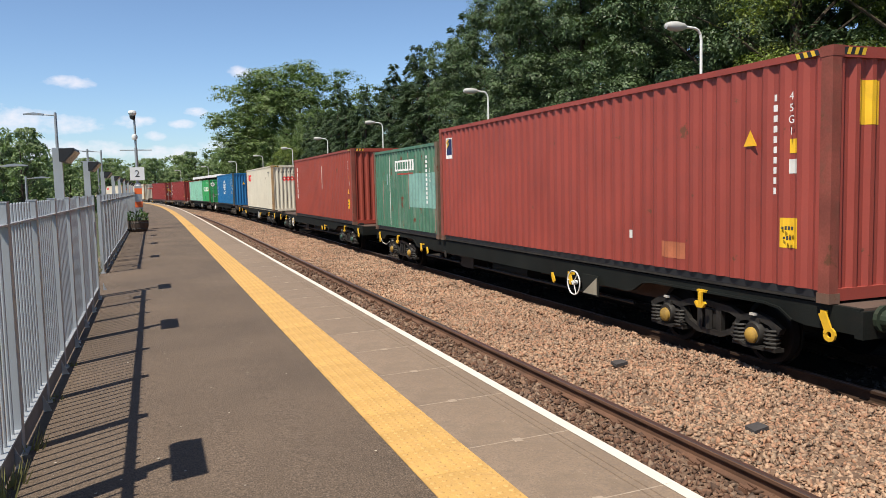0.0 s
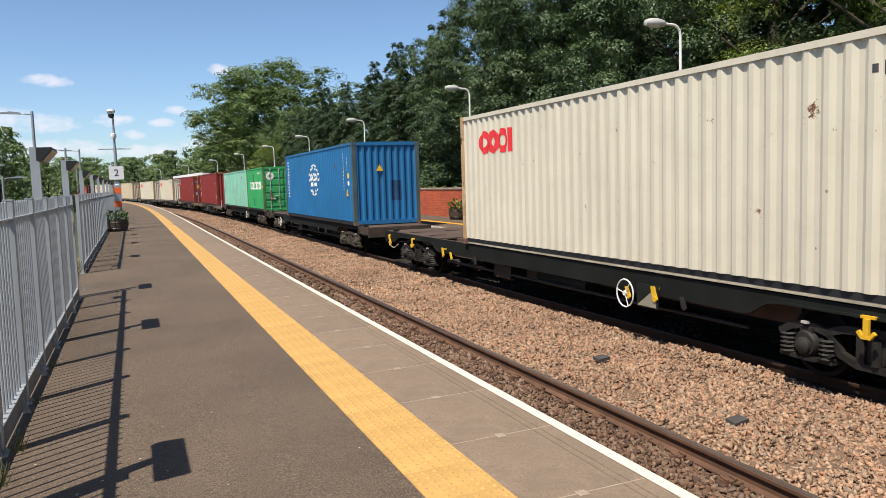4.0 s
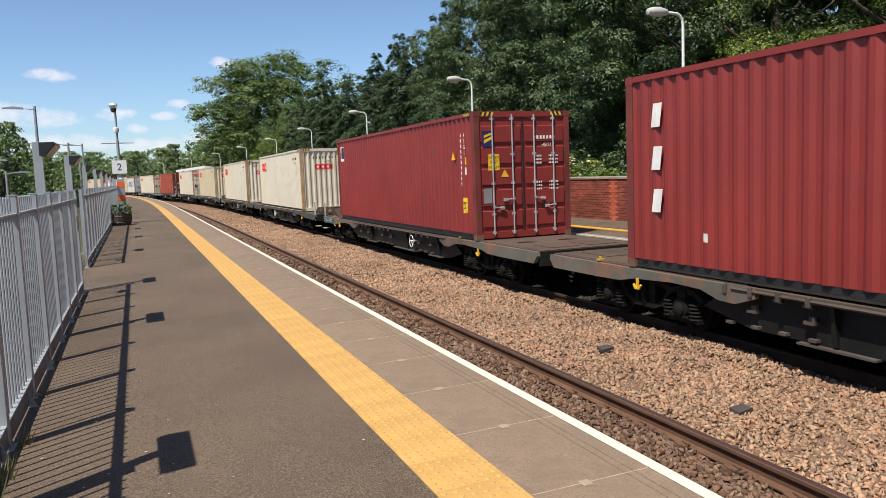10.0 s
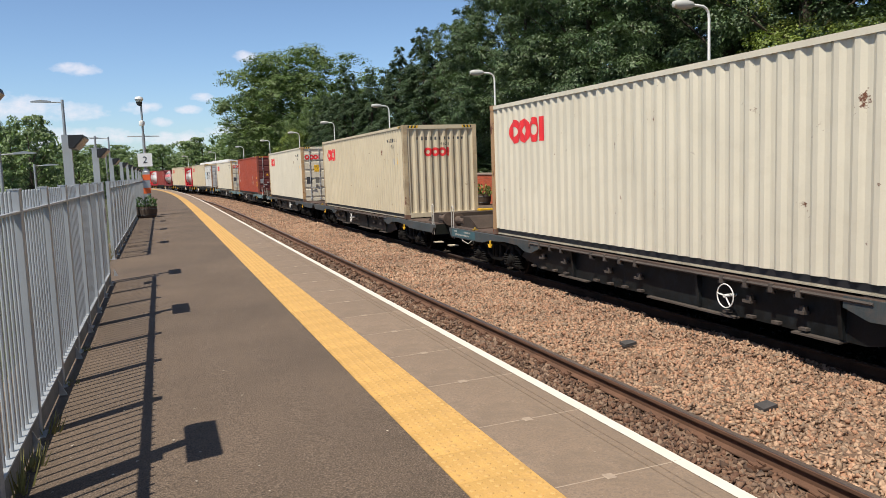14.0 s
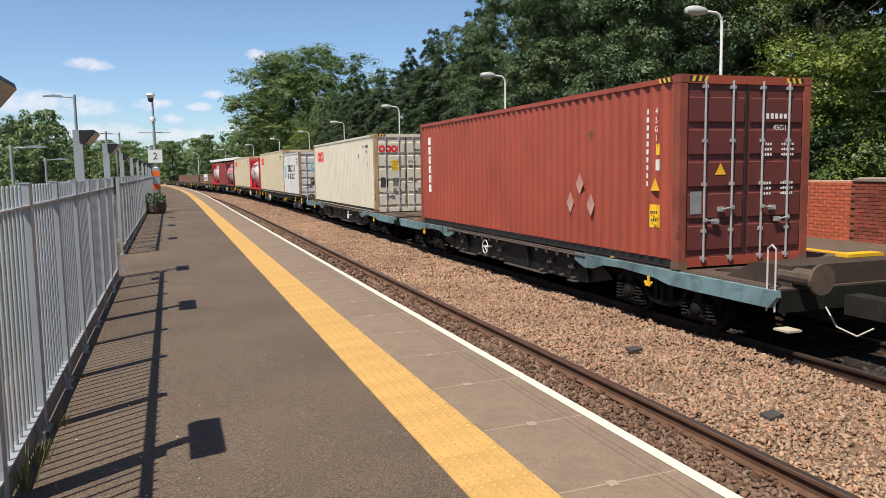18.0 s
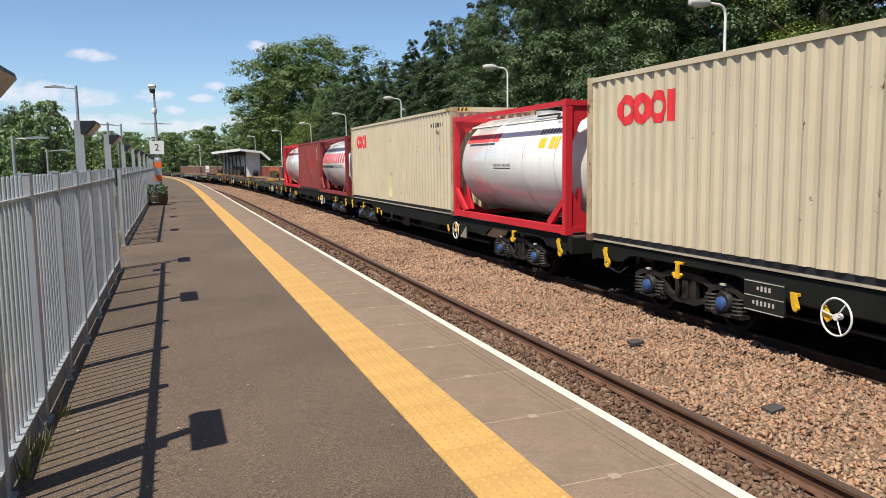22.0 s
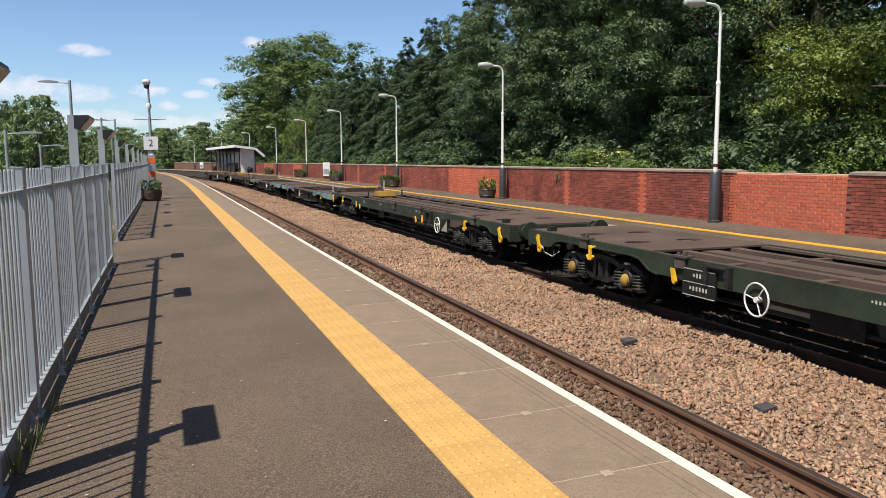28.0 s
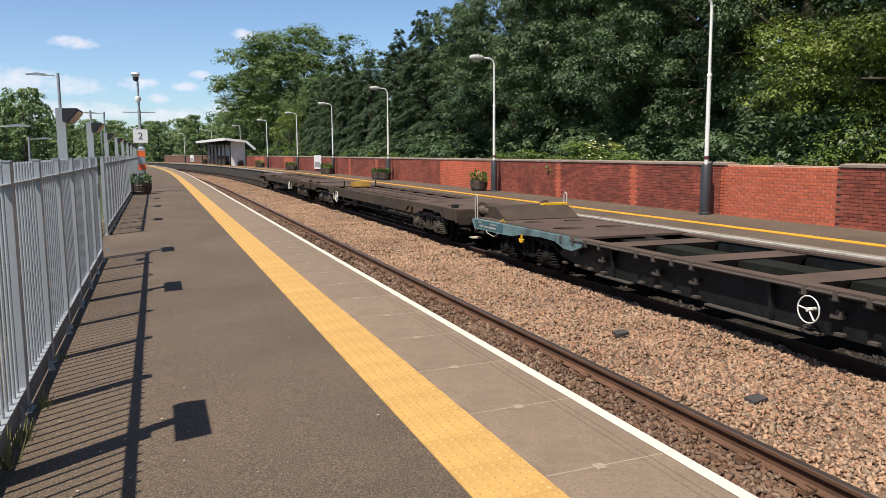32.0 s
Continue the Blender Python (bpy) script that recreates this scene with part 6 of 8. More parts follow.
        part("grab_rail", Shape().path_tube([(x * 1.2, o * (L2 - 0.2), d - 0.3), (x * 1.2, o * (L2 - 0.2), d + 0.5), (x * 1.2, o * (L2 - 0.13), d + 0.55), (x * 1.2, o * (L2 - 0.06), d + 0.5), (x * 1.2, o * (L2 - 0.06), d - 0.3)], 0.013), M_GRAB, w, "white bent grab rail")
        part("step", Shape().box(*sorted((x * 1.02, x * 1.24)), *sorted((yb - o * 0.05, yb + o * 0.2)), 0.36, 0.385), M_STEP, w)
    part("raised_end", Shape().prism([(o * (L2 - 0.05), d), (o * (L2 - 0.05), d + 0.27), (o * (L2 - 0.7), d + 0.27), (o * (L2 - 1.25), d + 0.02), (o * (L2 - 1.25), d)], -0.95, 0.95, "x"), M_BROWN_FRAME, w, "raised buffer box at the wagon end")
    part("spigot", Shape().box(0.35, 1.0, *sorted((o * (L2 - 0.62), o * (L2 - 0.4))), d + 0.275, d + 0.32), M_YELLOW, w, "yellow spigot strip")
    if not outer_front:
        part("number_panel", Shape().box(-1.254, -1.25, L2 - 1.75, L2 - 0.2, d - 0.22, d - 0.035), mat("dull teal number panel", (0.05, 0.12, 0.14), 0.6, var=0.3, dirt=(0.03, 0.03, 0.028), dirt_amount=0.6), w, "dull teal panel with worn white writing")
        for n, dz, y in ((4, 0.08, L2 - 0.45), (8, 0.08, L2 - 1.25), (18, 0.16, L2 - 0.9)):
            bars(w, on_side(y, d - dz, -1.255), n, 0.026, 0.05, 0.055, M_GRAB)
    coupler(w, o * (L2 + 0.02), o)
    part("bar_coupling", Shape().box(-0.15, 0.15, *sorted((-o * (L2 + 0.02), -o * (L2 + 0.45))), 0.45, 0.66), M_GREASE, w)
    for y in (-L2 + 2.7, L2 - 2.7):
        part("hook", Shape().box(-1.278, -1.251, y - 0.022, y + 0.022, d - 0.3, d - 0.16).strap([(y - 0.09, d - 0.25), (y - 0.05, d - 0.31), (y + 0.05, d - 0.31), (y + 0.09, d - 0.25)], 0.03, -1.283, -1.255), M_YELLOW, w, "yellow anchor-shaped tie hook")
        part("spigot", Shape().box(-1.2, -1.08, y + 1.14, y + 1.24, d + 0.001, d + 0.03).tube((-1.14, y + 1.19, d + 0.03), (-1.14, y + 1.19, d + 0.07), 0.025, 8), M_AMBER, w, "small worn yellow spigot")
    MOVERS.append((w, u0 + L2, 0.0))
    return w


def tank_container(label, u0, length=6.4, height=2.6, frame=P_TANKRED, z=FEA_DECK + 0.01):
    c = thing("tank_container", label, "container", group="containers on the train")
    L2 = length / 2
    for x in (-1, 1):
        for y in (-1, 1):
            part("corner_post", Shape().box(*sorted((x * HALF, x * (HALF - 0.14))), *sorted((y * L2, y * (L2 - 0.14))), 0.1, height - 0.1), frame, c)
            for zz in (0.0, height - 0.118):
                part("corner_casting", Shape().box(*sorted((x * (HALF + 0.004), x * (HALF - 0.16))), *sorted((y * (L2 + 0.004), y * (L2 - 0.178))), zz, zz + 0.118), frame, c)
            part("brace", Shape().prism([(y * (L2 - 0.1), 0.62), (y * (L2 - 0.1), 0.78), (y * (L2 - 0.85), 0.22), (y * (L2 - 0.7), 0.14)], *sorted((x * (HALF - 0.02), x * (HALF - 0.1))), "x"), frame, c)
            part("saddle", Shape().prism([(y * (L2 - 0.12), 0.2), (y * (L2 - 0.12), 0.9), (y * (L2 - 0.3), 0.6), (y * (L2 - 0.5), 0.2)], *sorted((x * 0.9, x * 0.82)), "x"), frame, c)
        part("bottom_rail", Shape().box(*sorted((x * HALF, x * (HALF - 0.1))), -L2 + 0.14, L2 - 0.14, 0.02, 0.17), frame, c)
        part("top_rail", Shape().box(*sorted((x * HALF, x * (HALF - 0.09))), -L2 + 0.14, L2 - 0.14, height - 0.12, height - 0.02), frame, c)
    for y in (-1, 1):
        for zz in (0.05, height - 0.12):
            part("end_beam", Shape().box(-HALF + 0.14, HALF - 0.14, *sorted((y * L2, y * (L2 - 0.1))), zz, zz + 0.1), frame, c)
        for x in (-1, 1):
            part("corner_plate", Shape().prism([(x * (HALF - 0.14), height - 0.12), (x * (HALF - 0.14), height - 0.85), (x * (HALF - 0.34), height - 0.42), (x * (HALF - 0.85), height - 0.12)], *sorted((y * (L2 - 0.03), y * (L2 - 0.055))), "y"), frame, c)
            part("corner_plate", Shape().prism([(x * (HALF - 0.14), 0.15), (x * (HALF - 0.14), 0.9), (x * (HALF - 0.34), 0.5), (x * (HALF - 0.85), 0.15)], *sorted((y * (L2 - 0.03), y * (L2 - 0.055))), "y"), frame, c)
    R, zc = 1.16, 1.36
    prof = [(0.0, -L2 + 0.1), (0.45, -L2 + 0.12), (0.8, -L2 + 0.19), (1.0, -L2 + 0.29), (1.1, -L2 + 0.39), (R, -L2 + 0.52), (R, L2 - 0.52), (1.1, L2 - 0.39), (1.0, L2 - 0.29), (0.8, L2 - 0.19), (0.45, L2 - 0.12), (0.0, L2 - 0.1)]
    tank = part("tank", Shape().lathe(prof, (0, 0, zc), "y", 48), P_TANKWHITE, c, "white clad cylindrical tank with domed ends", smooth=True)
    for y in (-L2 / 3, L2 / 3, -L2 + 0.6, L2 - 0.6):
        part("band", Shape().ring((0, y, zc), (0, 1, 0), R + 0.002, 0.008, 48, 5), M_BAR, tank)
    for y in (-L2 + 0.5, -L2 / 3 + 0.1, L2 / 3 + 0.1):
        part("walkway", Shape().prism([(-0.72, height - 0.3), (-0.68, height - 0.26), (-0.2, height - 0.085), (0.2, height - 0.085), (0.2, height - 0.11), (-0.2, height - 0.11)], y, y + L2 * 0.6), P_TANKWHITE, c, "pale curved walkway panel")
    part("hand_pipe", Shape().path_tube([(-0.8, -L2 + 0.6, height - 0.28), (-0.82, -L2 + 1.1, height - 0.3), (-0.7, -L2 + 1.2, height - 0.2), (-0.72, -L2 + 2.2, height - 0.2)], 0.02), M_GREASE, c)
    part("manhole", Shape().tube((0, 0, height - 0.16), (0, 0, height - 0.02), 0.28, 20), M_BAR, c)
    part("end_valve", Shape().lathe([(0.0, -L2 + 0.02), (0.07, -L2 + 0.02), (0.09, -L2 + 0.06), (0.09, -L2 + 0.1)], (-0.5, 0, 1.2), "y", 14), M_GREASE, tank, "dark end valve")
    MOVERS.append((c, u0 + L2, z))
    return c


# ---- make-up of the train, from its leading end as first seen ----
L40, L20 = 12.5, 6.2
FEA = "black-green bogie flat wagon with yellow levers and white handwheel"
FEAL = "dark green bogie container wagon carrying boxes, yellow levers"
ZF, ZM = FEA_DECK + 0.005, MEGA_DECK + 0.005
HC, STD = 2.896, 2.591

M_AXLE_YELLOW = mat("grimy yellow axle cover", (0.4, 0.24, 0.04), 0.6, var=0.3, dirt=(0.05, 0.04, 0.03), dirt_amount=0.7)
M_AXLE_GREEN = mat("grimy dark green axle cover", (0.03, 0.085, 0.06), 0.6, var=0.3, dirt=(0.03, 0.025, 0.02), dirt_amount=0.6)
CON = {}
CON["A"] = container("faded red high-cube container with yellow caution stickers", 6.55, L40, HC, P_RED, z=ZF)
CON["G"] = container("old patched green container with pale repair panel", 19.25, L20, STD, P_GREEN_OLD, z=ZF, stripes=False)
CON["B"] = container("brown-red high-cube container with white vertical lettering", 28.6, L40, HC, P_BROWN_RED, z=ZF)
CON["C"] = container("cream high-cube container with red ring marks", 49.3, L40, HC, P_CREAM, z=ZF)
CON["D"] = container("bright blue high-cube container with white globe mark", 71.25, L40, HC, P_BLUE, z=ZF, stripes=False)
CON["E"] = container("bright green container with panelled doors and white marking", 90.85, L20 + 0.2, STD, P_GREEN, doors=True, z=ZF, stripes=False)
CON["F"] = container("pale mint green container with rust stains and white strip", 97.25, L40, STD, P_MINT, z=ZF, stripes=False)
CON["U"] = container("maroon high-cube container with corrugated end and yellow stickers", 114.6, L40, HC, P_MAROON, z=ZM)
CON["M"] = container("maroon high-cube container with closed doors and steel bars", 132.85, L40, HC, P_MAROON, doors=True, z=ZM)
CON["W1"] = container("cream high-cube container with red mark on its corrugated end", 152.4, L40 - 0.15, HC, P_CREAM, z=ZM)
CON["W2"] = container("cream high-cube container with rusty corner posts", 170.7, L40, HC, P_CREAM, z=ZM, post=paint("rust-stained cream post", (0.4, 0.24, 0.12), rust=0.6))
CON["W3"] = container("dirty cream high-cube container with red ring marks", 189.9, L40, HC, P_TAN, z=ZM)
CON["W4"] = container("cream high-cube container with closed panelled doors", 208.15, L40, HC, P_CREAM, doors=True, z=ZM, bottom=M_BOTTOM_RAIL)
CON["R3"] = container("rust-red high-cube container with steel door bars", 227.1, L40, HC, P_RUSTRED, doors=True, z=ZM, door_colour=paint("dark maroon door paint", (0.13, 0.03, 0.026)))
CON["W5"] = container("cream high-cube container with doors and yellow plate", 245.15, L40, HC, P_CREAM, doors=True, z=ZM)
CON["K"] = container("off-white container with dark block marking and blue star panel", 262.65, L20, STD, P_WHITE, doors=True, z=ZF, stripes=False)
CON["W6"] = container("yellowed cream high-cube container with red ring marks", 268.9, L40, HC, P_TAN, z=ZF)
CON["T1"] = tank_container("white tank container in a bright red frame", 282.2, 6.25)
CON["W7"] = container("tan high-cube container with dark serial lettering and red marks", 288.5, L40 - 0.2, HC, P_TAN, z=ZF)
CON["T2"] = tank_container("white tank container with red lettering in dull red frame", 301.95, 6.2, frame=P_CRIMSON)
CON["N"] = container("dull dark red twenty-foot container", 308.25, L20 + 0.2, STD, P_DKRED, z=ZF, stripes=False)
CON["T3"] = tank_container("small white tank container in a red frame", 314.75, 6.3)

for _u, _lab, _h in ((6.2, FEAL, -3.75), (27.6, FEAL, 4.4), (48.6, FEAL, -2.9)):
    flat_wagon(_u, _lab, _h, half=1.15, sill=M_BLACK_SILL, box_colour=M_AXLE_YELLOW if _u < 10 else M_AXLE_GREEN if _u < 40 else M_GREASE, buffers=(-1,) if _u < 10 else ())
for _u, _h, _l in ((70.0, 5.6, 19.6), (90.3, -3.0, 20.9)):
    flat_wagon(_u, "grimy brown bogie container wagon with worn bogies", _h, length=_l, sill=M_BLACK_SILL, head=M_BROWN_FRAME, deck=KA_DECK, half=1.1, yellow=False, gear=M_GEAR_DUSTY)
for _u, _v, _lab, _sill, _o in ((112.1, 129.5, "low-floor wagon with orange and grey patched sills under a maroon box", M_SILL_PATCH, True), (130.04, 148.07, "low-floor wagon with orange and grey patched sills", M_SILL_PATCH, False),
                                (149.76, 167.76, "low-floor wagon with dark grey-blue sills", M_SILL_GREY, True), (168.37, 186.0, "low-floor wagon with grimy grey sills", M_SILL_GREY, False),
                                (187.3, 205.0, "low-floor wagon with grimy grey sills", M_SILL_GREY, True), (205.6, 222.8, "low-floor wagon with dull grey sills", M_SILL_GREY, False),
                                (225.08, 241.9, "low-floor wagon with faded pale blue sills", M_SILL_BLUE, True), (242.54, 260.3, "low-floor wagon with faded pale blue sills", M_SILL_BLUE, False),
                                (381.7, 397.77, "empty low-floor wagon with faded blue sills and dark deck", M_SILL_BLUE, True), (398.43, 415.34, "empty low-floor wagon with pale blue sills", M_SILL_BLUE, False)):
    low_wagon(_u, _lab, _sill, _o, _v - _u)
for _u, _h in ((261.9, 4.1), (282.1, -3.6), (301.9, -4.0)):
    flat_wagon(_u, FEAL, _h, half=1.15, sill=M_BLACK_SILL, box_colour=M_BLUE_BOX, buffers=(-1,) if _u > 300 else ())
for _u, _h, _b in ((416.5, 4.0, True), (436.7, -4.0, False)):
    flat_wagon(_u, "empty grimy brown bogie flat wagon far down the train", _h, _b, sill=M_BROWN_FRAME, yellow=False, gear=M_GEAR_DUSTY)
for _u, _h, _b in ((322.1, -4.7, True), (342.2, 3.0, False), (362.6, -5.0, True)):
    flat_wagon(_u, "empty dark green bogie flat wagon with rusty brown deck", _h, _b, box_colour=M_AXLE_GREEN if _u < 330 else M_AXLE_YELLOW if _u < 360 else M_GREASE, buffers=(-1, 1) if 360 < _u < 365 else ())


# ---- markings on the containers and signs ----
letters("2", 0.4, M_INK_K, sign, on_front(0, -0.01, -0.003), "dark numeral")
M_TRI = glowless("warning yellow", (0.85, 0.45, 0.02))
M_SKY = glowless("light blue panel", (0.2, 0.5, 0.65))
NEAR = -HALF - 0.001


def triangle(parent, m, size):
    s = size
    part("warning_triangle", Shape().prism([(-s / 2, -s * 0.43), (s / 2, -s * 0.43), (0, s * 0.43)], 0.0, 0.004, "z"), M_TRI, parent, at=m)


def size_code(parent, y, z, ink, text="45G1", size=0.13, upright=True):
    if upright:
        for i, ch in enumerate(text):
            letters(ch, size, ink, parent, on_side(y, z - i * size * 1.05, NEAR - 0.002))
    else:
        letters(text, size, ink, parent, on_side(y, z, NEAR - 0.002))


def red_marks(c, L, H, tri=2.05, word=True, logo=False, low=True):
    f = -L / 2
    bars(c, on_side(f + 0.88, H - 1.05, NEAR), 10, 0.068, 0.08, 0.125, M_INK_W, upright=True, name="serial_marking")
    size_code(c, f + 0.58, H - 0.5, M_INK_W)
    flat(c, "sticker", on_side(f + 0.58, H - 1.08, NEAR), 0.13, 0.17, M_STICKER)
    flat(c, "sticker", on_side(f + 0.58, H - 1.32, NEAR), 0.14, 0.17, M_PALE_STICKER)
    triangle(c, on_side(f + (0.6 if low else 1.25), H - (1.62 if low else 0.95), NEAR), 0.23)
    plate = flat(c, "caution_plate", on_side(f + 0.62, 0.78, NEAR), 0.27, 0.36, M_STICKER, "yellow caution plate")
    bars(plate, pose(0, 0.06, 0.004), 4, 0.03, 0.05, 0.05, M_INK_K)
    bars(plate, pose(0, -0.06, 0.004), 3, 0.03, 0.05, 0.05, M_INK_K)
    if word:
        for i in range(6):
            mm = on_side(L / 2 - 0.85, H - 0.42, NEAR)
            part("company_mark", paint_on(Shape(), relief(c, mm), hollow(-0.13, 0.11, -i * 0.27 - 0.21, -i * 0.27)), M_INK_W, c, at=mm, outward=False)
    if logo:
        flat(c, "panel_border", on_side(L / 2 - 0.62, H - 0.53, NEAR), 0.36, 0.52, M_INK_W, "white panel border")
        g = flat(c, "company_mark", on_side(L / 2 - 0.62, H - 0.5, NEAR - 0.003), 0.31, 0.4, M_INK_B, "dark blue company panel")
        part("stroke", Shape().prism([(-0.08, -0.05), (0.08, 0.05), (0.08, 0.12), (-0.08, 0.02)], 0.004, 0.007, "z").prism([(-0.08, 0.08), (0.08, 0.16), (0.08, 0.2), (-0.08, 0.14)], 0.004, 0.007, "z"), M_STICKER, g)


def end_marks(c, L, H, ink, tri=True, plate=True):
    f = -L / 2 - 0.001
    bars(c, on_front(0.78, H - 1.15, f), 11, 0.062, 0.07, 0.11, ink, upright=True, name="serial_marking")
    if tri:
        triangle(c, on_front(0.0, H - 1.0, f), 0.24)
    if plate:
        flat(c, "caution_plate", on_front(0.82, 0.75, f), 0.28, 0.38, M_STICKER, "yellow caution plate")


def door_marks(c, L, H, ink, ring=False, plate=True):
    f = -L / 2 - 0.0005
    bars(c, on_front(0.55, H - 0.6, f), 7, 0.05, 0.09, 0.085, ink, name="serial_marking")
    letters("45G1", 0.12, ink, c, on_front(0.62, H - 0.78, f - 0.002))
    for i, z in enumerate((1.62, 1.54, 1.46, 1.02, 0.94, 0.86)):
        if not ring:
            bars(c, on_front(0.38, z + 0.25, f), 4, 0.03, 0.045, 0.05, ink)
        bars(c, on_front(0.78, z + 0.25, f), 6, 0.025, 0.045, 0.042, ink)
    if ring:
        rings(c, on_front(-0.62, H - 0.55, f), 0.26, M_INK_R)
        flat(c, "plate", on_front(-0.85, 1.12, f), 0.28, 0.36, M_INK_K, "dark data plate")
        flat(c, "plate", on_front(-0.42, 1.12, f), 0.2, 0.3, mat("grey vent plate", (0.16, 0.15, 0.13), 0.6), "grey data plate")
        for _w, _z2 in (("MGW.", 1.86), ("TARE.", 1.7), ("NET.", 1.26), ("CU.CAP.", 1.12)):
            letters(_w, 0.12, ink, c, on_front(0.24, _z2, f - 0.001))
    else:
        flat(c, "plate", on_front(-0.92, 1.0, f), 0.2, 0.34, M_GALV, "grey data plate")
        triangle(c, on_front(-0.48, 1.5, f), 0.2)
    if plate:
        p = flat(c, "caution_plate", on_front(-0.42 if ring else -0.75, 1.75, f), 0.28, 0.36, M_STICKER, "yellow caution plate")
        for k, w in ((0.11, "CAUTION"), (0.0, "9'-6\""), (-0.11, "HIGH")):
            letters(w, 0.075 if w == "CAUTION" else 0.1, M_INK_K, p, pose(0, k, 0.005))


def cream_marks(c, L, H, end=True):
    f = -L / 2
    rings(c, on_side(L / 2 - 1.8, H - 0.64, NEAR), 0.5, M_INK_R)
    bars(c, on_side(f + 1.35, H - 0.42, NEAR), 9, 0.06, 0.15, 0.115, M_INK_K, name="serial_marking")
    size_code(c, f + 1.2, H - 0.62, M_INK_K, upright=False, size=0.17)
    flat(c, "sticker", on_side(f + 1.15, H - 1.1, NEAR), 0.14, 0.2, M_GALV)
    flat(c, "sticker", on_side(f + 0.8, H - 1.08, NEAR), 0.15, 0.22, M_STICKER)
    if end:
        rings(c, on_front(-0.1, H - 0.84, f - 0.001), 0.27, M_INK_R)
        bars(c, on_front(0.0, H - 0.42, f - 0.001), 11, 0.05, 0.12, 0.15, M_INK_K, name="serial_marking")
        letters("45G1", 0.14, M_INK_K, c, on_front(0.15, H - 0.6, f - 0.003))


red_marks(CON["A"], L40, HC, word=False, logo=True, low=False)
end_marks(CON["A"], L40, HC, M_INK_W, tri=False, plate=False)
flat(CON["A"], "caution_plate", on_front(-0.62, HC - 0.62, -L40 / 2 - 0.001), 0.34, 0.5, M_STICKER, "yellow caution plate")
flat(CON["A"], "repair_patch", on_side(-L40 / 2 + 2.85, 0.42, NEAR), 0.55, 0.24, mat("orange repair paint", (0.42, 0.13, 0.06), 0.7), "orange repaired patch")
flat(CON["A"], "sticker", on_side(-L40 / 2 + 3.9, 0.6, NEAR), 0.13, 0.13, M_PALE_STICKER)
red_marks(CON["B"], L40, HC)
end_marks(CON["B"], L40, HC, M_INK_W)
flat(CON["B"], "scratch", on_side(-0.6, 1.9, NEAR), 0.02, 1.0, M_PALE_STICKER)
cream_marks(CON["C"], L40, HC)
red_marks(CON["U"], L40, HC, word=False, low=False)
end_marks(CON["U"], L40, HC, M_INK_W)
for _i in range(3):
    _z0 = -_i * 0.62
    part("company_mark", Shape().prism([(-0.13, _z0 - 0.34), (0.07, _z0 - 0.34), (0.13, _z0), (-0.07, _z0)], 0, 0.004, "z"), M_INK_W, CON["U"], at=on_side(L40 / 2 - 0.75, HC - 0.45, NEAR))
flat(CON["U"], "sticker", on_side(L40 / 2 - 1.75, 0.55, NEAR), 0.12, 0.12, M_PALE_STICKER)
red_marks(CON["M"], L40, HC, word=False, logo=True, low=False)
door_marks(CON["M"], L40, HC, M_INK_W)
_p = flat(CON["M"], "company_mark", on_front(-0.88, HC - 0.62, -L40 / 2 - 0.002), 0.3, 0.36, M_INK_B, "dark blue company panel")
part("stroke", Shape().prism([(-0.1, -0.1), (0.1, 0.0), (0.1, 0.06), (-0.1, -0.02)], 0.004, 0.007, "z").prism([(-0.1, 0.02), (0.1, 0.1), (0.1, 0.14), (-0.1, 0.08)], 0.004, 0.007, "z"), M_STICKER, _p)
for _n in ("W1", "W2", "W3"):
    cream_marks(CON[_n], L40 - (0.15 if _n == "W1" else 0.0), HC)
for _n in ("W4", "W5"):
    cream_marks(CON[_n], L40, HC, end=False)
    door_marks(CON[_n], L40, HC, M_INK_K, ring=True)
red_marks(CON["R3"], L40, HC)
door_marks(CON["R3"], L40, HC, M_INK_W, plate=False)
M_SCUFF = mat("pale scuffed paint", (0.5, 0.27, 0.22), 0.8)
for _y, _z in ((-3.3, 1.25), (-2.95, 0.9), (-3.7, 0.88)):
    part("scuff", Shape().prism([(-0.14, 0), (0, -0.2), (0.14, 0), (0, 0.2)], 0, 0.004, "z"), M_SCUFF, CON["R3"], "pale diamond scuff", at=on_side(_y, _z, NEAR))
cream_marks(CON["W6"], L40, HC, end=False)
cream_marks(CON["W7"], L40 - 0.2, HC, end=False)
flat(CON["W7"], "repair_patch", on_side(0.2, 0.62, NEAR), 0.5, 0.7, mat("pale yellow patch", (0.66, 0.6, 0.34), 0.7), "pale yellow patch")

# old green box
G = CON["G"]
flat(G, "repair_patch", on_side(-1.72, 1.3, NEAR), 2.35, 0.98, mat("light blue-green patch", (0.2, 0.37, 0.32), 0.65, var=0.15, scale=1, streak=0.3), "light blue-green painted patch")
bars(G, on_side(-0.15, 2.05, NEAR), 7, 0.2, 0.32, 0.26, M_INK_W, name="company_mark")
flat(G, "stripe", on_side(-0.2, 1.8, NEAR), 1.6, 0.05, glowless("faded red stripe", (0.35, 0.06, 0.04)))
M_RUN = mat("rust run", (0.26, 0.2, 0.15), 0.85, var=0.35, scale=5)
for _y, _z, _w, _h in ((1.32, 1.3, 0.07, 2.2), (-0.5, 1.6, 0.05, 1.7), (2.1, 1.0, 0.03, 1.3), (0.6, 0.7, 0.04, 0.9), (-2.75, 1.2, 0.05, 2.0)):
    flat(G, "paint_run", on_side(_y, _z, NEAR), _w, _h, M_RUN if _y != 1.32 else M_PALE_STICKER)
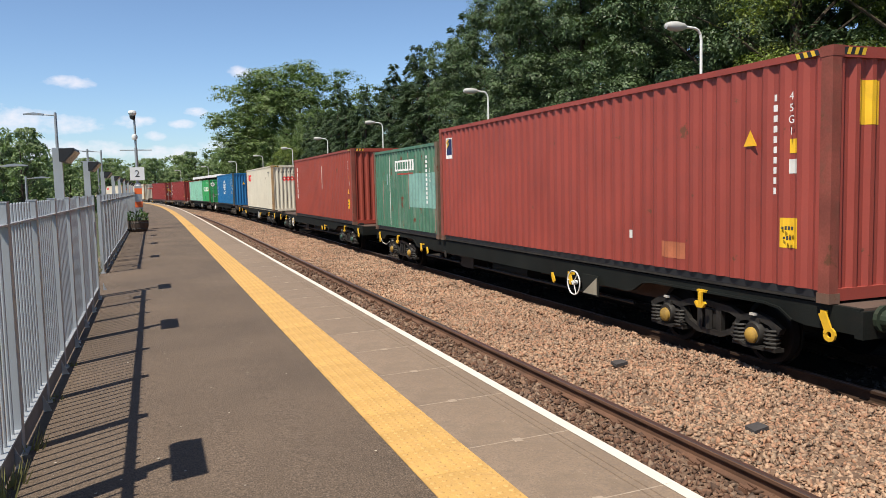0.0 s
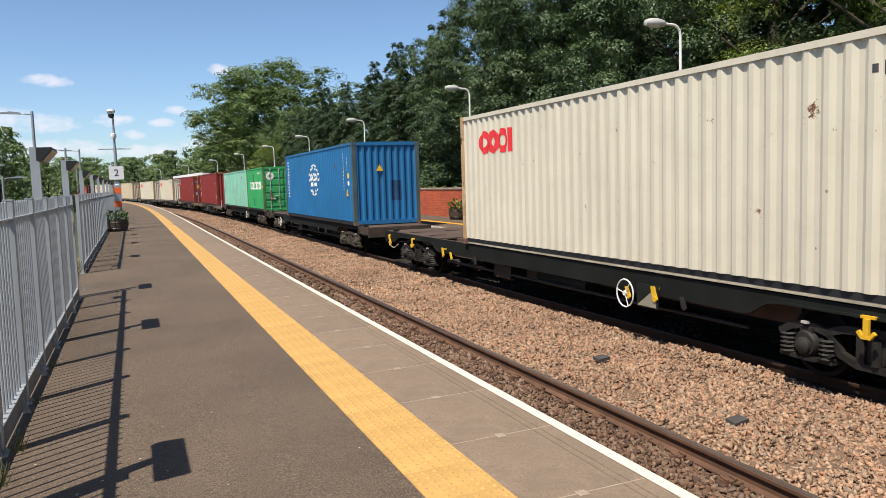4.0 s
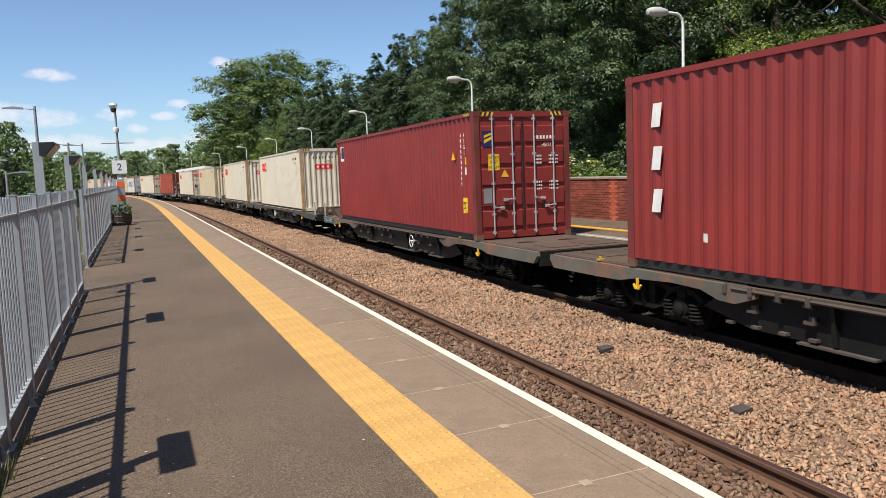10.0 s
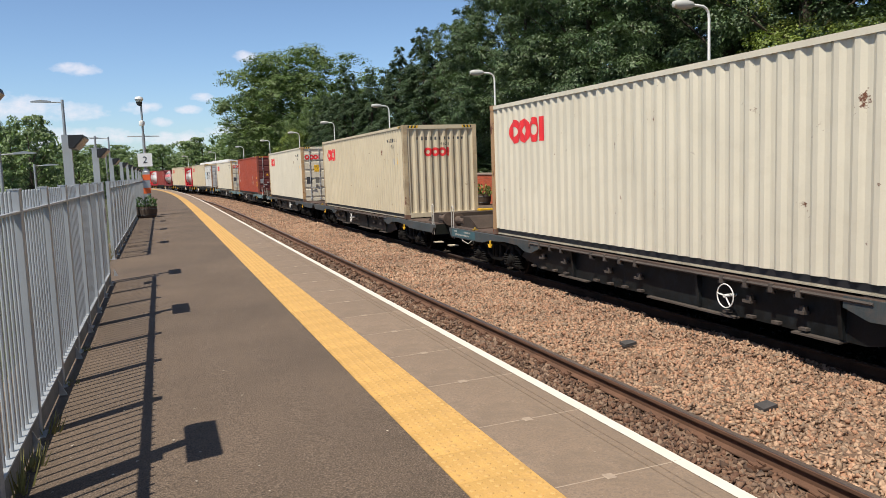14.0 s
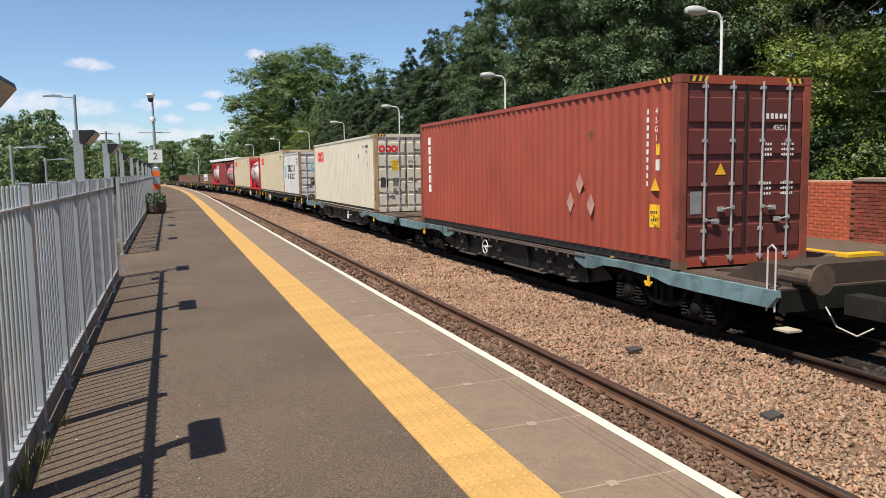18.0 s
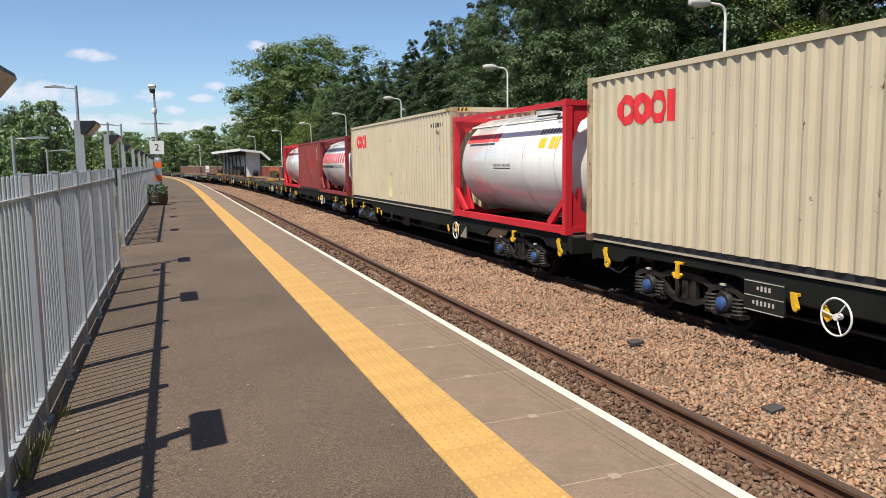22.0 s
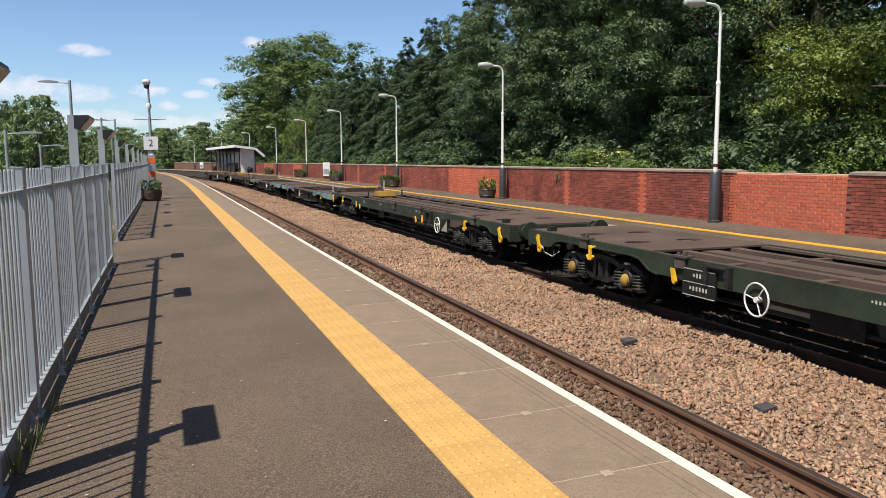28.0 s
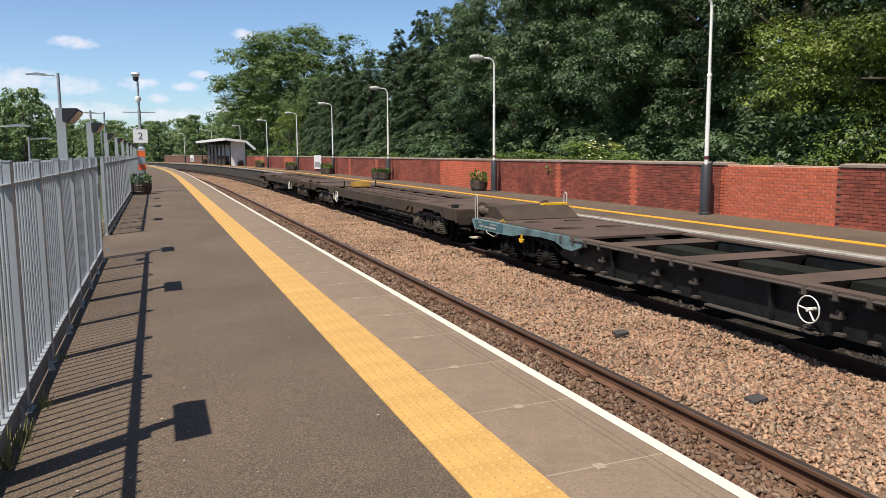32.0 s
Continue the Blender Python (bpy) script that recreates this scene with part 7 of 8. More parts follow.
bars(G, on_side(-2.15, 1.6, NEAR - 0.004), 11, 0.066, 0.08, 0.125, M_INK_W, upright=True, name="serial_marking")
size_code(G, -2.5, 1.85, M_INK_W, "22G1")
flat(G, "paint_patch", on_side(1.65, 1.65, NEAR), 0.2, 0.35, mat("pale blue patch", (0.3, 0.42, 0.42), 0.7))

# blue box
B = CON["D"]


def arc(cx, cy, rx, ry, a0, a1, w, n=18):
    sh = Shape()
    for i in range(n + 1):
        a = radians(a0 + (a1 - a0) * i / n)
        for k in (0, w):
            for z in (0, 0.004):
                sh.v.append((cx + (rx - k) * math.cos(a), cy + (ry - k) * math.sin(a), z))
    sh.f = [(4 * i + 1, 4 * i + 3, 4 * i + 7, 4 * i + 5) for i in range(n)] + [(4 * i, 4 * i + 1, 4 * i + 5, 4 * i + 4) for i in range(n)] + [(4 * i + 2, 4 * i + 6, 4 * i + 7, 4 * i + 3) for i in range(n)]
    return sh


_m = on_side(0.0, 1.66, NEAR)
_over = relief(B, _m)


def globe(sh):
    """Lay an arc of paint on the corrugated side."""
    sh.v = [(x, y, _over[0](x) + 0.002 + z) for x, y, z in sh.v]
    return sh


for _a0, _a1 in ((28, 152), (208, 332)):
    part("company_mark", globe(arc(0, 0, 0.8, 0.66, _a0, _a1, 0.06, 40)), M_INK_W, B, "white globe arc", at=_m)
    part("company_mark", globe(arc(0, 0, 0.42, 0.65, _a0 + 12, _a1 - 12, 0.05, 30)), M_INK_W, B, "white globe arc", at=_m)
for _i in range(5):
    part("company_mark", globe(arc(-0.82 + _i * 0.41, 0.12, 0.19, 0.17, 0, 360, 0.085, 30)), M_INK_W, B, at=_m)
bars(B, on_side(0.0, 1.48, NEAR), 8, 0.13, 0.18, 0.2, M_INK_W, name="company_mark")
bars(B, on_side(L40 / 2 - 0.72, 1.75, NEAR), 6, 0.2, 0.2, 0.29, M_INK_W, upright=True, name="company_mark")
bars(B, on_side(-L40 / 2 + 1.3, HC - 1.0, NEAR), 11, 0.066, 0.08, 0.125, M_INK_W, upright=True, name="serial_marking")
size_code(B, -L40 / 2 + 0.75, HC - 0.55, M_INK_W)
triangle(B, on_side(-L40 / 2 + 0.8, HC - 1.75, NEAR), 0.3)
flat(B, "sticker", on_side(-L40 / 2 + 0.72, HC - 1.15, NEAR), 0.14, 0.18, M_STICKER)
flat(B, "sticker", on_side(-L40 / 2 + 0.72, HC - 1.42, NEAR), 0.14, 0.16, M_INK_W)
triangle(B, on_front(-0.25, HC - 0.9, -L40 / 2 - 0.001), 0.26)
flat(B, "dark_patch", on_front(0.35, HC - 1.7, -L40 / 2 - 0.001), 0.4, 0.7, mat("dark blue patch", (0.01, 0.05, 0.14), 0.6))
# bright green box
E_ = CON["E"]
bars(E_, on_side(-0.25, 1.52, NEAR), 9, 0.4, 0.46, 0.455, M_INK_W, name="company_mark")
bars(E_, on_side(-1.6, 2.25, NEAR), 8, 0.07, 0.13, 0.18, M_INK_W, name="serial_marking")
flat(E_, "sticker", on_side(-2.75, 1.45, NEAR), 0.14, 0.18, M_STICKER)
flat(E_, "paint_patch", on_side(0.4, 1.95, NEAR), 0.4, 0.5, mat("dull green patch", (0.03, 0.2, 0.07), 0.7))
flat(E_, "paint_patch", on_side(0.5, 0.5, NEAR), 0.6, 0.45, mat("blue-green patch", (0.02, 0.2, 0.11), 0.7))
_ef = -(L20 + 0.2) / 2 - 0.0005
part("emblem", Shape().tube((-0.8, _ef, 2.05), (-0.8, _ef - 0.006, 2.05), 0.23, 24), M_INK_W, E_, "round white emblem")
_star = Shape()
for _i in range(8):
    _a = _i * math.pi / 4
    _r = 0.17 if _i % 2 == 0 else 0.1
    _star.add([(-0.8 + 0.04 * math.cos(_a + 1.57), _ef - 0.009, 2.05 + 0.04 * math.sin(_a + 1.57)), (-0.8 + _r * math.cos(_a), _ef - 0.009, 2.05 + _r * math.sin(_a)), (-0.8 - 0.04 * math.cos(_a + 1.57), _ef - 0.009, 2.05 - 0.04 * math.sin(_a + 1.57))], [(0, 1, 2)])
part("emblem_star", _star, P_GREEN, E_, "green star")
bars(E_, on_front(0.6, 2.28, _ef), 8, 0.06, 0.11, 0.09, M_INK_W, name="serial_marking")
for _z in (1.75, 1.6, 1.45, 1.3):
    bars(E_, on_front(0.45, _z, _ef), 4, 0.05, 0.07, 0.07, M_INK_W)
    bars(E_, on_front(0.85, _z, _ef), 5, 0.05, 0.05, 0.06, M_INK_W)
flat(E_, "plate", on_front(-0.75, 0.85, _ef), 0.2, 0.36, M_CASTING, "brown data plate")
# mint box
F_ = CON["F"]
_b = flat(F_, "company_mark", on_side(L40 / 2 - 1.0, 1.35, NEAR), 0.36, 2.1, M_INK_W, "white vertical panel with grey-blue blocks")
bars(_b, pose(0, 0, 0.004), 9, 0.2, 0.14, 0.21, glowless("grey-blue ink", (0.18, 0.24, 0.38)), upright=True)
flat(F_, "sticker", on_side(-L40 / 2 + 0.55, 1.9, NEAR), 0.14, 0.18, M_STICKER)
flat(F_, "bare_patch", on_side(-L40 / 2 + 1.35, 1.8, NEAR), 0.07, 0.9, M_PALE_STICKER)
M_RUST = mat("rust stain", (0.2, 0.17, 0.1), 0.9, var=0.5, scale=6, dirt=(0.14, 0.07, 0.035), dirt_amount=0.9)
_n = int(round((L40 - 0.3) / 0.278))
_p = (L40 - 0.3) / _n
_r2 = random.Random(5)
for _i in range(46):
    _h = _r2.uniform(0.05, 0.55) if _i % 3 else _r2.uniform(0.5, 1.5)
    _w = _r2.uniform(0.008, 0.022)
    _z = 0.2 + (0.0 if _i % 2 else _r2.uniform(0.1, 1.1))
    _y = -(L40 - 0.3) / 2 + (_r2.randrange(_n) + 0.13 + _r2.uniform(-0.1, 0.1)) * _p
    part("rust_stain", Shape().prism([(-_w, 0), (_w, 0), (_w * 0.4, _h), (-_w * 0.3, _h)], 0, 0.002, "z"), M_RUST, F_, at=on_side(_y, _z, NEAR + 0.012))
# off-white box
K_ = CON["K"]
bars(K_, on_side(0.05, 1.66, NEAR), 6, 0.36, 0.4, 0.5, M_INK_K, name="company_mark")
bars(K_, on_side(0.05, 1.18, NEAR), 7, 0.3, 0.32, 0.43, M_INK_K, name="company_mark")
for _mm, _w in ((on_side(2.42, 1.45, NEAR), 0.75), (on_front(-0.3, 1.75, -L20 / 2 - 0.0005), 0.42), (on_front(0.55, 1.75, -L20 / 2 - 0.0005), 0.4)):
    _p = flat(K_, "company_panel", _mm, _w, 0.75 if _w > 0.5 else 0.5, M_SKY, "light blue square with a white star")
    _pts = [((_w * 0.4 if _i % 2 == 0 else _w * 0.17) * math.cos(_i * math.pi / 7), (_w * 0.4 if _i % 2 == 0 else _w * 0.17) * math.sin(_i * math.pi / 7)) for _i in range(14)]
    part("star", Shape().prism(_pts, 0.005, 0.008, "z"), M_INK_W, _p)
bars(K_, on_side(-2.3, 2.2, NEAR), 4, 0.08, 0.14, 0.12, M_INK_K, name="serial_marking")
bars(K_, on_side(-2.3, 2.0, NEAR), 5, 0.08, 0.14, 0.12, M_INK_K, name="serial_marking")
letters("22G1", 0.15, M_INK_K, K_, on_side(-2.35, 1.82, NEAR - 0.002))
bars(K_, on_front(0.65, 2.25, -L20 / 2 - 0.0005), 9, 0.05, 0.1, 0.085, M_INK_K, name="serial_marking")
flat(K_, "plate", on_front(-0.45, 0.9, -L20 / 2 - 0.0005), 0.24, 0.34, M_CASTING)
# tanks: markings follow the curved cladding
R_T = 1.163


def tank_bars(c, y0, y1, z, h, n, ink, fill=0.8):
    """Blocks on the near flank of a tank, at a height above its floor."""
    sh = Shape()
    for i in range(n):
        a = y0 + (y1 - y0) * i / n
        b = a + (y1 - y0) / n * fill
        pts = []
        for k in range(4):
            zz = z - h / 2 + h * k / 3 - 1.36
            pts.append((-math.sqrt(max(0.01, R_T ** 2 - zz ** 2)), zz + 1.36))
        sh = Shape()
        for x, zz in pts:
            sh.v += [(x, a, zz), (x, b, zz)]
        sh.f += [(2 * k, 2 * k + 1, 2 * k + 3, 2 * k + 2) for k in range(3)]
        part("company_mark", sh, ink, c, outward=False)


T1, T2, T3 = CON["T1"], CON["T2"], CON["T3"]
tank_bars(T1, 0.55, 2.6, 2.0, 0.2, 10, M_INK_R)
tank_bars(T1, 0.7, 2.3, 1.85, 0.05, 1, M_INK_K, 1.0)
tank_bars(T1, -0.4, 0.55, 1.28, 0.02, 1, M_INK_K, 1.0)
tank_bars(T1, -2.6, -1.5, 2.05, 0.1, 8, M_INK_K, 0.6)
tank_bars(T1, -2.0, -1.7, 1.8, 0.2, 1, M_STICKER, 1.0)
tank_bars(T1, -2.6, -2.15, 1.8, 0.24, 2, M_STICKER, 0.85)
tank_bars(T2, -2.35, 2.62, 1.66, 0.44, 10, M_INK_R, 0.62)
tank_bars(T2, -0.2, 2.6, 1.28, 0.11, 1, M_INK_K, 1.0)
letters("LIQUID LOGISTICS", 0.23, M_INK_K, T2, on_side(-1.35, 1.29, -R_T + 0.0005), "black lettering")
letters("PLEASE PUT LABELS HERE", 0.085, M_INK_K, T1, on_side(0.07, 1.35, -R_T + 0.0005), "small black lettering")
letters("22K2", 0.13, M_INK_K, T1, on_side(-1.6, 1.93, -math.sqrt(R_T ** 2 - 0.64 ** 2) - 0.01) @ Matrix.Rotation(-0.5, 4, "X"), "black size code")
tank_bars(T2, -2.7, 2.7, 2.12, 0.07, 1, glowless("dark grey tank band", (0.08, 0.085, 0.1)), 1.0)
tank_bars(T3, 0.8, 2.3, 2.05, 0.2, 9, M_INK_R)
N_ = CON["N"]
bars(N_, on_side(-2.3, 1.7, NEAR), 11, 0.08, 0.1, 0.13, M_INK_W, upright=True, name="serial_marking")
size_code(N_, -2.65, 2.1, M_INK_W, "22G1")
flat(N_, "sticker", on_side(-2.65, 1.35, NEAR), 0.12, 0.16, M_STICKER)
flat(N_, "repair_patch", on_side(-0.9, 1.55, NEAR), 1.5, 0.6, mat("fresher red patch", (0.32, 0.04, 0.035), 0.6), "fresher red patch")
for _i in range(9):
    _r2 = random.Random(40 + _i)
    flat(N_, "scuff", on_side(_r2.uniform(-2.6, 2.4), _r2.uniform(0.5, 1.6), NEAR), 0.02, _r2.uniform(0.1, 0.35), M_SCUFF)


# ---- trees ----
M_BARK = mat("bark", (0.06, 0.045, 0.032), 0.95, var=0.3, scale=3, bump=0.6)


def leaf_mat(name, col, var=0.3, thin=0.16):
    m, nt, bs = nodes_of(name)
    inf = nt.nodes.new("ShaderNodeNewGeometry").outputs["Random Per Island"]
    c = mix(nt, inf, tuple(x * (1 - var) for x in col), tuple(x * (1 + var) for x in col))
    vec = nt.nodes.new("ShaderNodeTexCoord").outputs["Object"]
    c = mix(nt, ramp(nt, noise_of(nt, vec, 0.5, 3), 0.35, 0.65), c, mix(nt, 1.0, c, (0.62, 0.74, 0.66), "MULTIPLY"))
    nt.links.new(c, bs.inputs["Base Color"])
    bs.inputs["Roughness"].default_value = 0.5
    bs.inputs["Specular IOR Level"].default_value = 0.4
    tr = nt.nodes.new("ShaderNodeBsdfTranslucent")
    nt.links.new(mix(nt, 1.0, c, (1.1, 1.25, 0.5), "MULTIPLY"), tr.inputs["Color"])
    mx = nt.nodes.new("ShaderNodeMixShader")
    mx.inputs[0].default_value = thin
    nt.links.new(bs.outputs[0], mx.inputs[1])
    nt.links.new(tr.outputs[0], mx.inputs[2])
    nt.links.new(mx.outputs[0], nt.nodes["Material Output"].inputs["Surface"])
    return m


LEAF_DARK = leaf_mat("dark green leaves", (0.088, 0.13, 0.058), 0.6)
LEAF_MID = leaf_mat("mid green leaves", (0.14, 0.19, 0.064), 0.45, 0.22)
# far leaves are mixed paler so the colour carries the distance haze
LEAF_HAZED = leaf_mat("haze-paled distant leaves", (0.2, 0.26, 0.12), 0.4, 0.25)
LEAF_LIGHT = leaf_mat("yellow-green leaves", (0.195, 0.235, 0.05), 0.5, 0.26)
LEAF_CONIFER = leaf_mat("conifer needles", (0.076, 0.112, 0.058), 0.5)
LEAF_SHRUB = leaf_mat("shrub leaves", (0.15, 0.21, 0.05), 0.4, 0.25)


def unit(a):
    return a / (np.linalg.norm(a, axis=1)[:, None] + 1e-9)


def crown_mesh(seed, count, leaf, clumps, rx, rz, z0, spread=1.0, cone=False):
    """A crown of many leaf blades: limbs end in clumps, clumps break up into tufts, blades cover the tufts; conifers carry drooping sprays."""
    rng = np.random.default_rng(seed)
    cs = []
    for i in range(clumps):
        if cone:
            h = rng.uniform(0, 1)
            r = max(0.25, (1 - h ** 2.0) * rx * rng.uniform(0.7, 1.12))
            a = rng.uniform(0, 2 * np.pi)
            cs.append((r * np.cos(a), r * np.sin(a), z0 + h * rz, max(0.35, r)))
        else:
            d = rng.normal(size=3)
            d /= np.linalg.norm(d)
            k = rng.uniform(0.3, 1.0) ** 0.45
            cs.append((d[0] * rx * k, d[1] * rx * k, z0 + rz * 0.5 + d[2] * rz * 0.5 * k, rng.uniform(0.15, 0.32) * rx * 1.2))
    cs = np.array(cs)
    if cone:
        idx = rng.choice(len(cs), count, p=cs[:, 3] / cs[:, 3].sum())
        c = cs[idx]
        out = unit(np.stack([c[:, 0], c[:, 1], np.zeros(count)], 1))
        side = np.stack([-out[:, 1], out[:, 0], np.zeros(count)], 1)
        u = rng.uniform(0.35, 1.0, count) ** 0.7
        w = rng.normal(size=count) * 0.28 * (1.15 - u) * c[:, 3] ** 0.5
        rise = 0.22 * u - 0.5 * u ** 2.2
        p = out * (u * c[:, 3])[:, None] + side * w[:, None]
        p[:, 2] = c[:, 2] + rise * c[:, 3] - np.abs(w) * 0.5 + rng.normal(size=count) * 0.05
        b = unit(out * 0.9 + side * (np.sign(w) * 0.7)[:, None] + rng.normal(size=(count, 3)) * 0.35 + np.array([0, 0, -0.45]))
        nrm = unit(out * 0.35 + np.array([0, 0, 1.0]) + rng.normal(size=(count, 3)) * 0.45)
        long, wide = 1.5, 0.42
        core = np.zeros(count, bool)
    else:
        per = 12
        td = unit(rng.normal(size=(len(cs) * per, 3)) + np.array([0, 0, 0.55]))
        home = np.repeat(cs, per, axis=0)
        tr_ = home[:, 3] * rng.uniform(0.24, 0.46, len(home))
        tc = home[:, :3] + td * (home[:, 3] * rng.uniform(0.55, 0.95, len(home)))[:, None] * np.array([1, 1, 0.62])
        idx = rng.choice(len(tc), count, p=tr_ ** 2 / (tr_ ** 2).sum())
        d = unit(rng.normal(size=(count, 3)) + np.array([0, 0, 0.85]))
        core = rng.uniform(0, 1, count) < 0.12     # broad inner leaves that close the tufts
        rad = tr_[idx] * np.where(core, rng.uniform(0.0, 0.35, count), rng.uniform(0.72, 1.06, count))
        p = tc[idx] + d * rad[:, None] * np.array([1, 1, 0.62]) * spread
        nrm = unit(d * 1.0 + td[idx] * 0.5 + rng.normal(size=(count, 3)) * 0.38 + np.array([0, 0, 0.3]))
        b = unit(np.cross(nrm, rng.normal(size=(count, 3))))
        b[:, 2] -= 0.25
        long, wide = 1.0, 0.8
    t = unit(np.cross(nrm, b))
    s = (leaf * rng.uniform(0.6, 1.35, count) * np.where(core, 2.3, 1.0))[:, None]
    v = np.stack([p - t * s * wide * 0.6 - b * s * 0.4 * long, p + t * s * wide * 0.6 - b * s * 0.25 * long, p + b * s * 0.95 * long + nrm * s * 0.12], 1).reshape(-1, 3)
    me = bpy.data.meshes.new("crown")
    me.vertices.add(len(v))
    me.vertices.foreach_set("co", v.astype(np.float32).ravel())
    me.loops.add(count * 3)
    me.loops.foreach_set("vertex_index", np.arange(count * 3, dtype=np.int32))
    me.polygons.add(count)
    me.polygons.foreach_set("loop_start", np.arange(0, count * 3, 3, dtype=np.int32))
    me.update(calc_edges=True)
    return me, cs


def limbs(shape, cs, height, r0, rng, n=16):
    base = Vector((0, 0, 0))
    fork = Vector((rng.uniform(-0.2, 0.2), rng.uniform(-0.2, 0.2), height * 0.35))
    shape.tube(base - Vector((0, 0, 0.4)), fork, r0 * 1.25, 10, r0 * 0.8)
    top = Vector((fork.x, fork.y, height * 0.8))
    shape.tube(fork, top, r0 * 0.8, 8, r0 * 0.2)
    for i in range(min(n, len(cs))):
        c = Vector(cs[i][:3])
        start = fork.lerp(top, min(0.9, max(0.0, (c.z * 0.7 - fork.z) / max(0.1, top.z - fork.z))))
        mid = start.lerp(c, 0.55) + Vector((0, 0, 0.3))
        shape.tube(start, mid, r0 * 0.26, 6, r0 * 0.13)
        shape.tube(mid, c, r0 * 0.13, 5, r0 * 0.03)


def tree(label, seed, leaves, height, rx, count, leaf, clumps, cone=False, low=0.2, category="tree"):
    rng = random.Random(seed)
    t = thing("tree", label, category, group="trees along the line")
    me, cs = crown_mesh(seed, count, leaf, clumps, rx, height * (1 - low), height * low, cone=cone)
    sh = Shape()
    limbs(sh, cs, height, 0.02 * height, rng, 18 if not cone else 4)
    part("trunk", sh, M_BARK, t, smooth=True)
    crown = part("crown", me, leaves, t)
    return t


TREES = {
    "dark": tree("tall dark broad-leaved tree with dense crown", 3, LEAF_DARK, 15.0, 5.0, 115000, 0.07, 74, low=0.04),
    "dark2": tree("tall dark tree with open gaps between its limbs", 23, LEAF_DARK, 16.0, 4.6, 80000, 0.07, 52, low=0.08),
    "back": tree("dark broad-leaved tree deep in the wood", 27, LEAF_DARK, 15.0, 5.2, 14000, 0.24, 80, low=0.0),
    "mid": tree("large mid-green broad-leaved tree with rounded crown", 5, LEAF_MID, 15.0, 6.0, 105000, 0.115, 200, low=0.0),
    "far": tree("green broad-leaved tree in the distant wood", 15, LEAF_HAZED, 15.0, 6.0, 11000, 0.28, 70, low=0.0),
    "light": tree("yellow-green sunlit tree beside the wall", 8, LEAF_LIGHT, 11.0, 4.4, 140000, 0.043, 90, low=0.0),
    "conifer": tree("dark conifer with a ragged pointed top", 11, LEAF_CONIFER, 12.0, 2.9, 34000, 0.125, 240, cone=True, low=0.0),
    "bush": tree("dense green bush behind the wall", 31, LEAF_SHRUB, 2.6, 1.4, 9000, 0.05, 40, low=0.0, category="bush"),
    "thicket": tree("dark leafy thicket under the trees", 37, LEAF_DARK, 5.0, 3.4, 10000, 0.1, 50, low=0.0, category="bush"),
}


def plant(kind, s, off, turn, scale, wide=1.0, z=-1.2):
    x, y, _ = on_line(s, off)
    t = copy_thing(TREES[kind], pose(x, y, z, 0, 0, turn))
    t.scale = (scale * wide, scale * wide, scale)
    return t


# wood behind the far platform
for _k, _s, _o, _r, _c in (
        ("light", 9.5, 16.5, 10, 1.1), ("light", 15.0, 17.5, 80, 1.18),
        ("dark2", 21, 18.5, 200, 1.0), ("dark", 25.5, 19.0, 30, 1.0), ("dark2", 30, 19, 310, 1.05), ("dark", 35, 18.5, 95, 1.05),
        ("back", 18, 26, 160, 1.2), ("back", 28, 27, 60, 1.2), ("back", 38, 26, 240, 1.1), ("back", 46, 25, 15, 0.95), ("back", 9, 28, 300, 1.2), ("back", 0, 25, 90, 1.1),
        ("dark", 40, 17.5, 60, 0.95), ("dark", 44.5, 19, 170, 1.0)):
    plant(_k, _s, _o, _r, _c)
_rt = random.Random(12)
for _i in range(15):
    plant("conifer", 46.5 + _i * 3.1, 16.0 + _rt.uniform(-0.8, 1.2), _rt.uniform(0, 360), 1.02 + _rt.uniform(-0.1, 0.12) - 0.006 * _i, 1.1)
for _i in range(5):
    plant("conifer", 50 + _i * 6, 19.5 + _rt.uniform(-1, 1), _rt.uniform(0, 360), 1.12 + _rt.uniform(-0.08, 0.1) - 0.02 * _i, 1.25)
for _i in range(22):
    plant("thicket", 4 + _i * 4.2, 16.6 + _rt.uniform(-0.5, 1.0), _rt.uniform(0, 360), 0.75 + _rt.uniform(-0.15, 0.25), 1.2)
for _i in range(7):
    plant("thicket", 3 + _i * 8, 22 + _rt.uniform(-1, 2), _rt.uniform(0, 360), 1.3 + _rt.uniform(-0.2, 0.3), 1.3)
for _s, _c in ((16.6, 0.62), (18.6, 0.5), (24.3, 0.82), (25.9, 0.78), (29.8, 0.72), (32, 0.66), (37, 0.6), (42, 0.65), (47, 0.66), (55, 0.7), (64, 0.7), (74, 0.75), (84, 0.8), (95, 0.9)):
    plant("bush", _s, 12.2, _s * 77, _c, 1.2, -0.3)
elder = thing("elder_shrub", "yellow-green elder shrub in cream flower behind the wall", "bush", standing(23.9, 12.5, -0.6))
_me, _cs = crown_mesh(51, 7000, 0.05, 40, 1.05, 2.2, 0.3)
part("foliage", _me, LEAF_LIGHT, elder)
_fl, _r = Shape(), random.Random(9)
for _c in _cs[:34]:
    for _k in range(5):
        _p = Vector(_c[:3]) + Vector((_r.uniform(-1, 0.3), _r.uniform(-1, 0.5), _r.uniform(0.2, 1))).normalized() * _c[3] * 1.1
        _fl.lathe([(0.0, 0.02), (_r.uniform(0.03, 0.07), 0.0)], _p, "z", 7)
part("flower_heads", _fl, mat("cream elder flowers", (0.72, 0.66, 0.42), 0.8, var=0.1), elder, "flat cream flower heads", outward=False)["kind"] = "stuff"
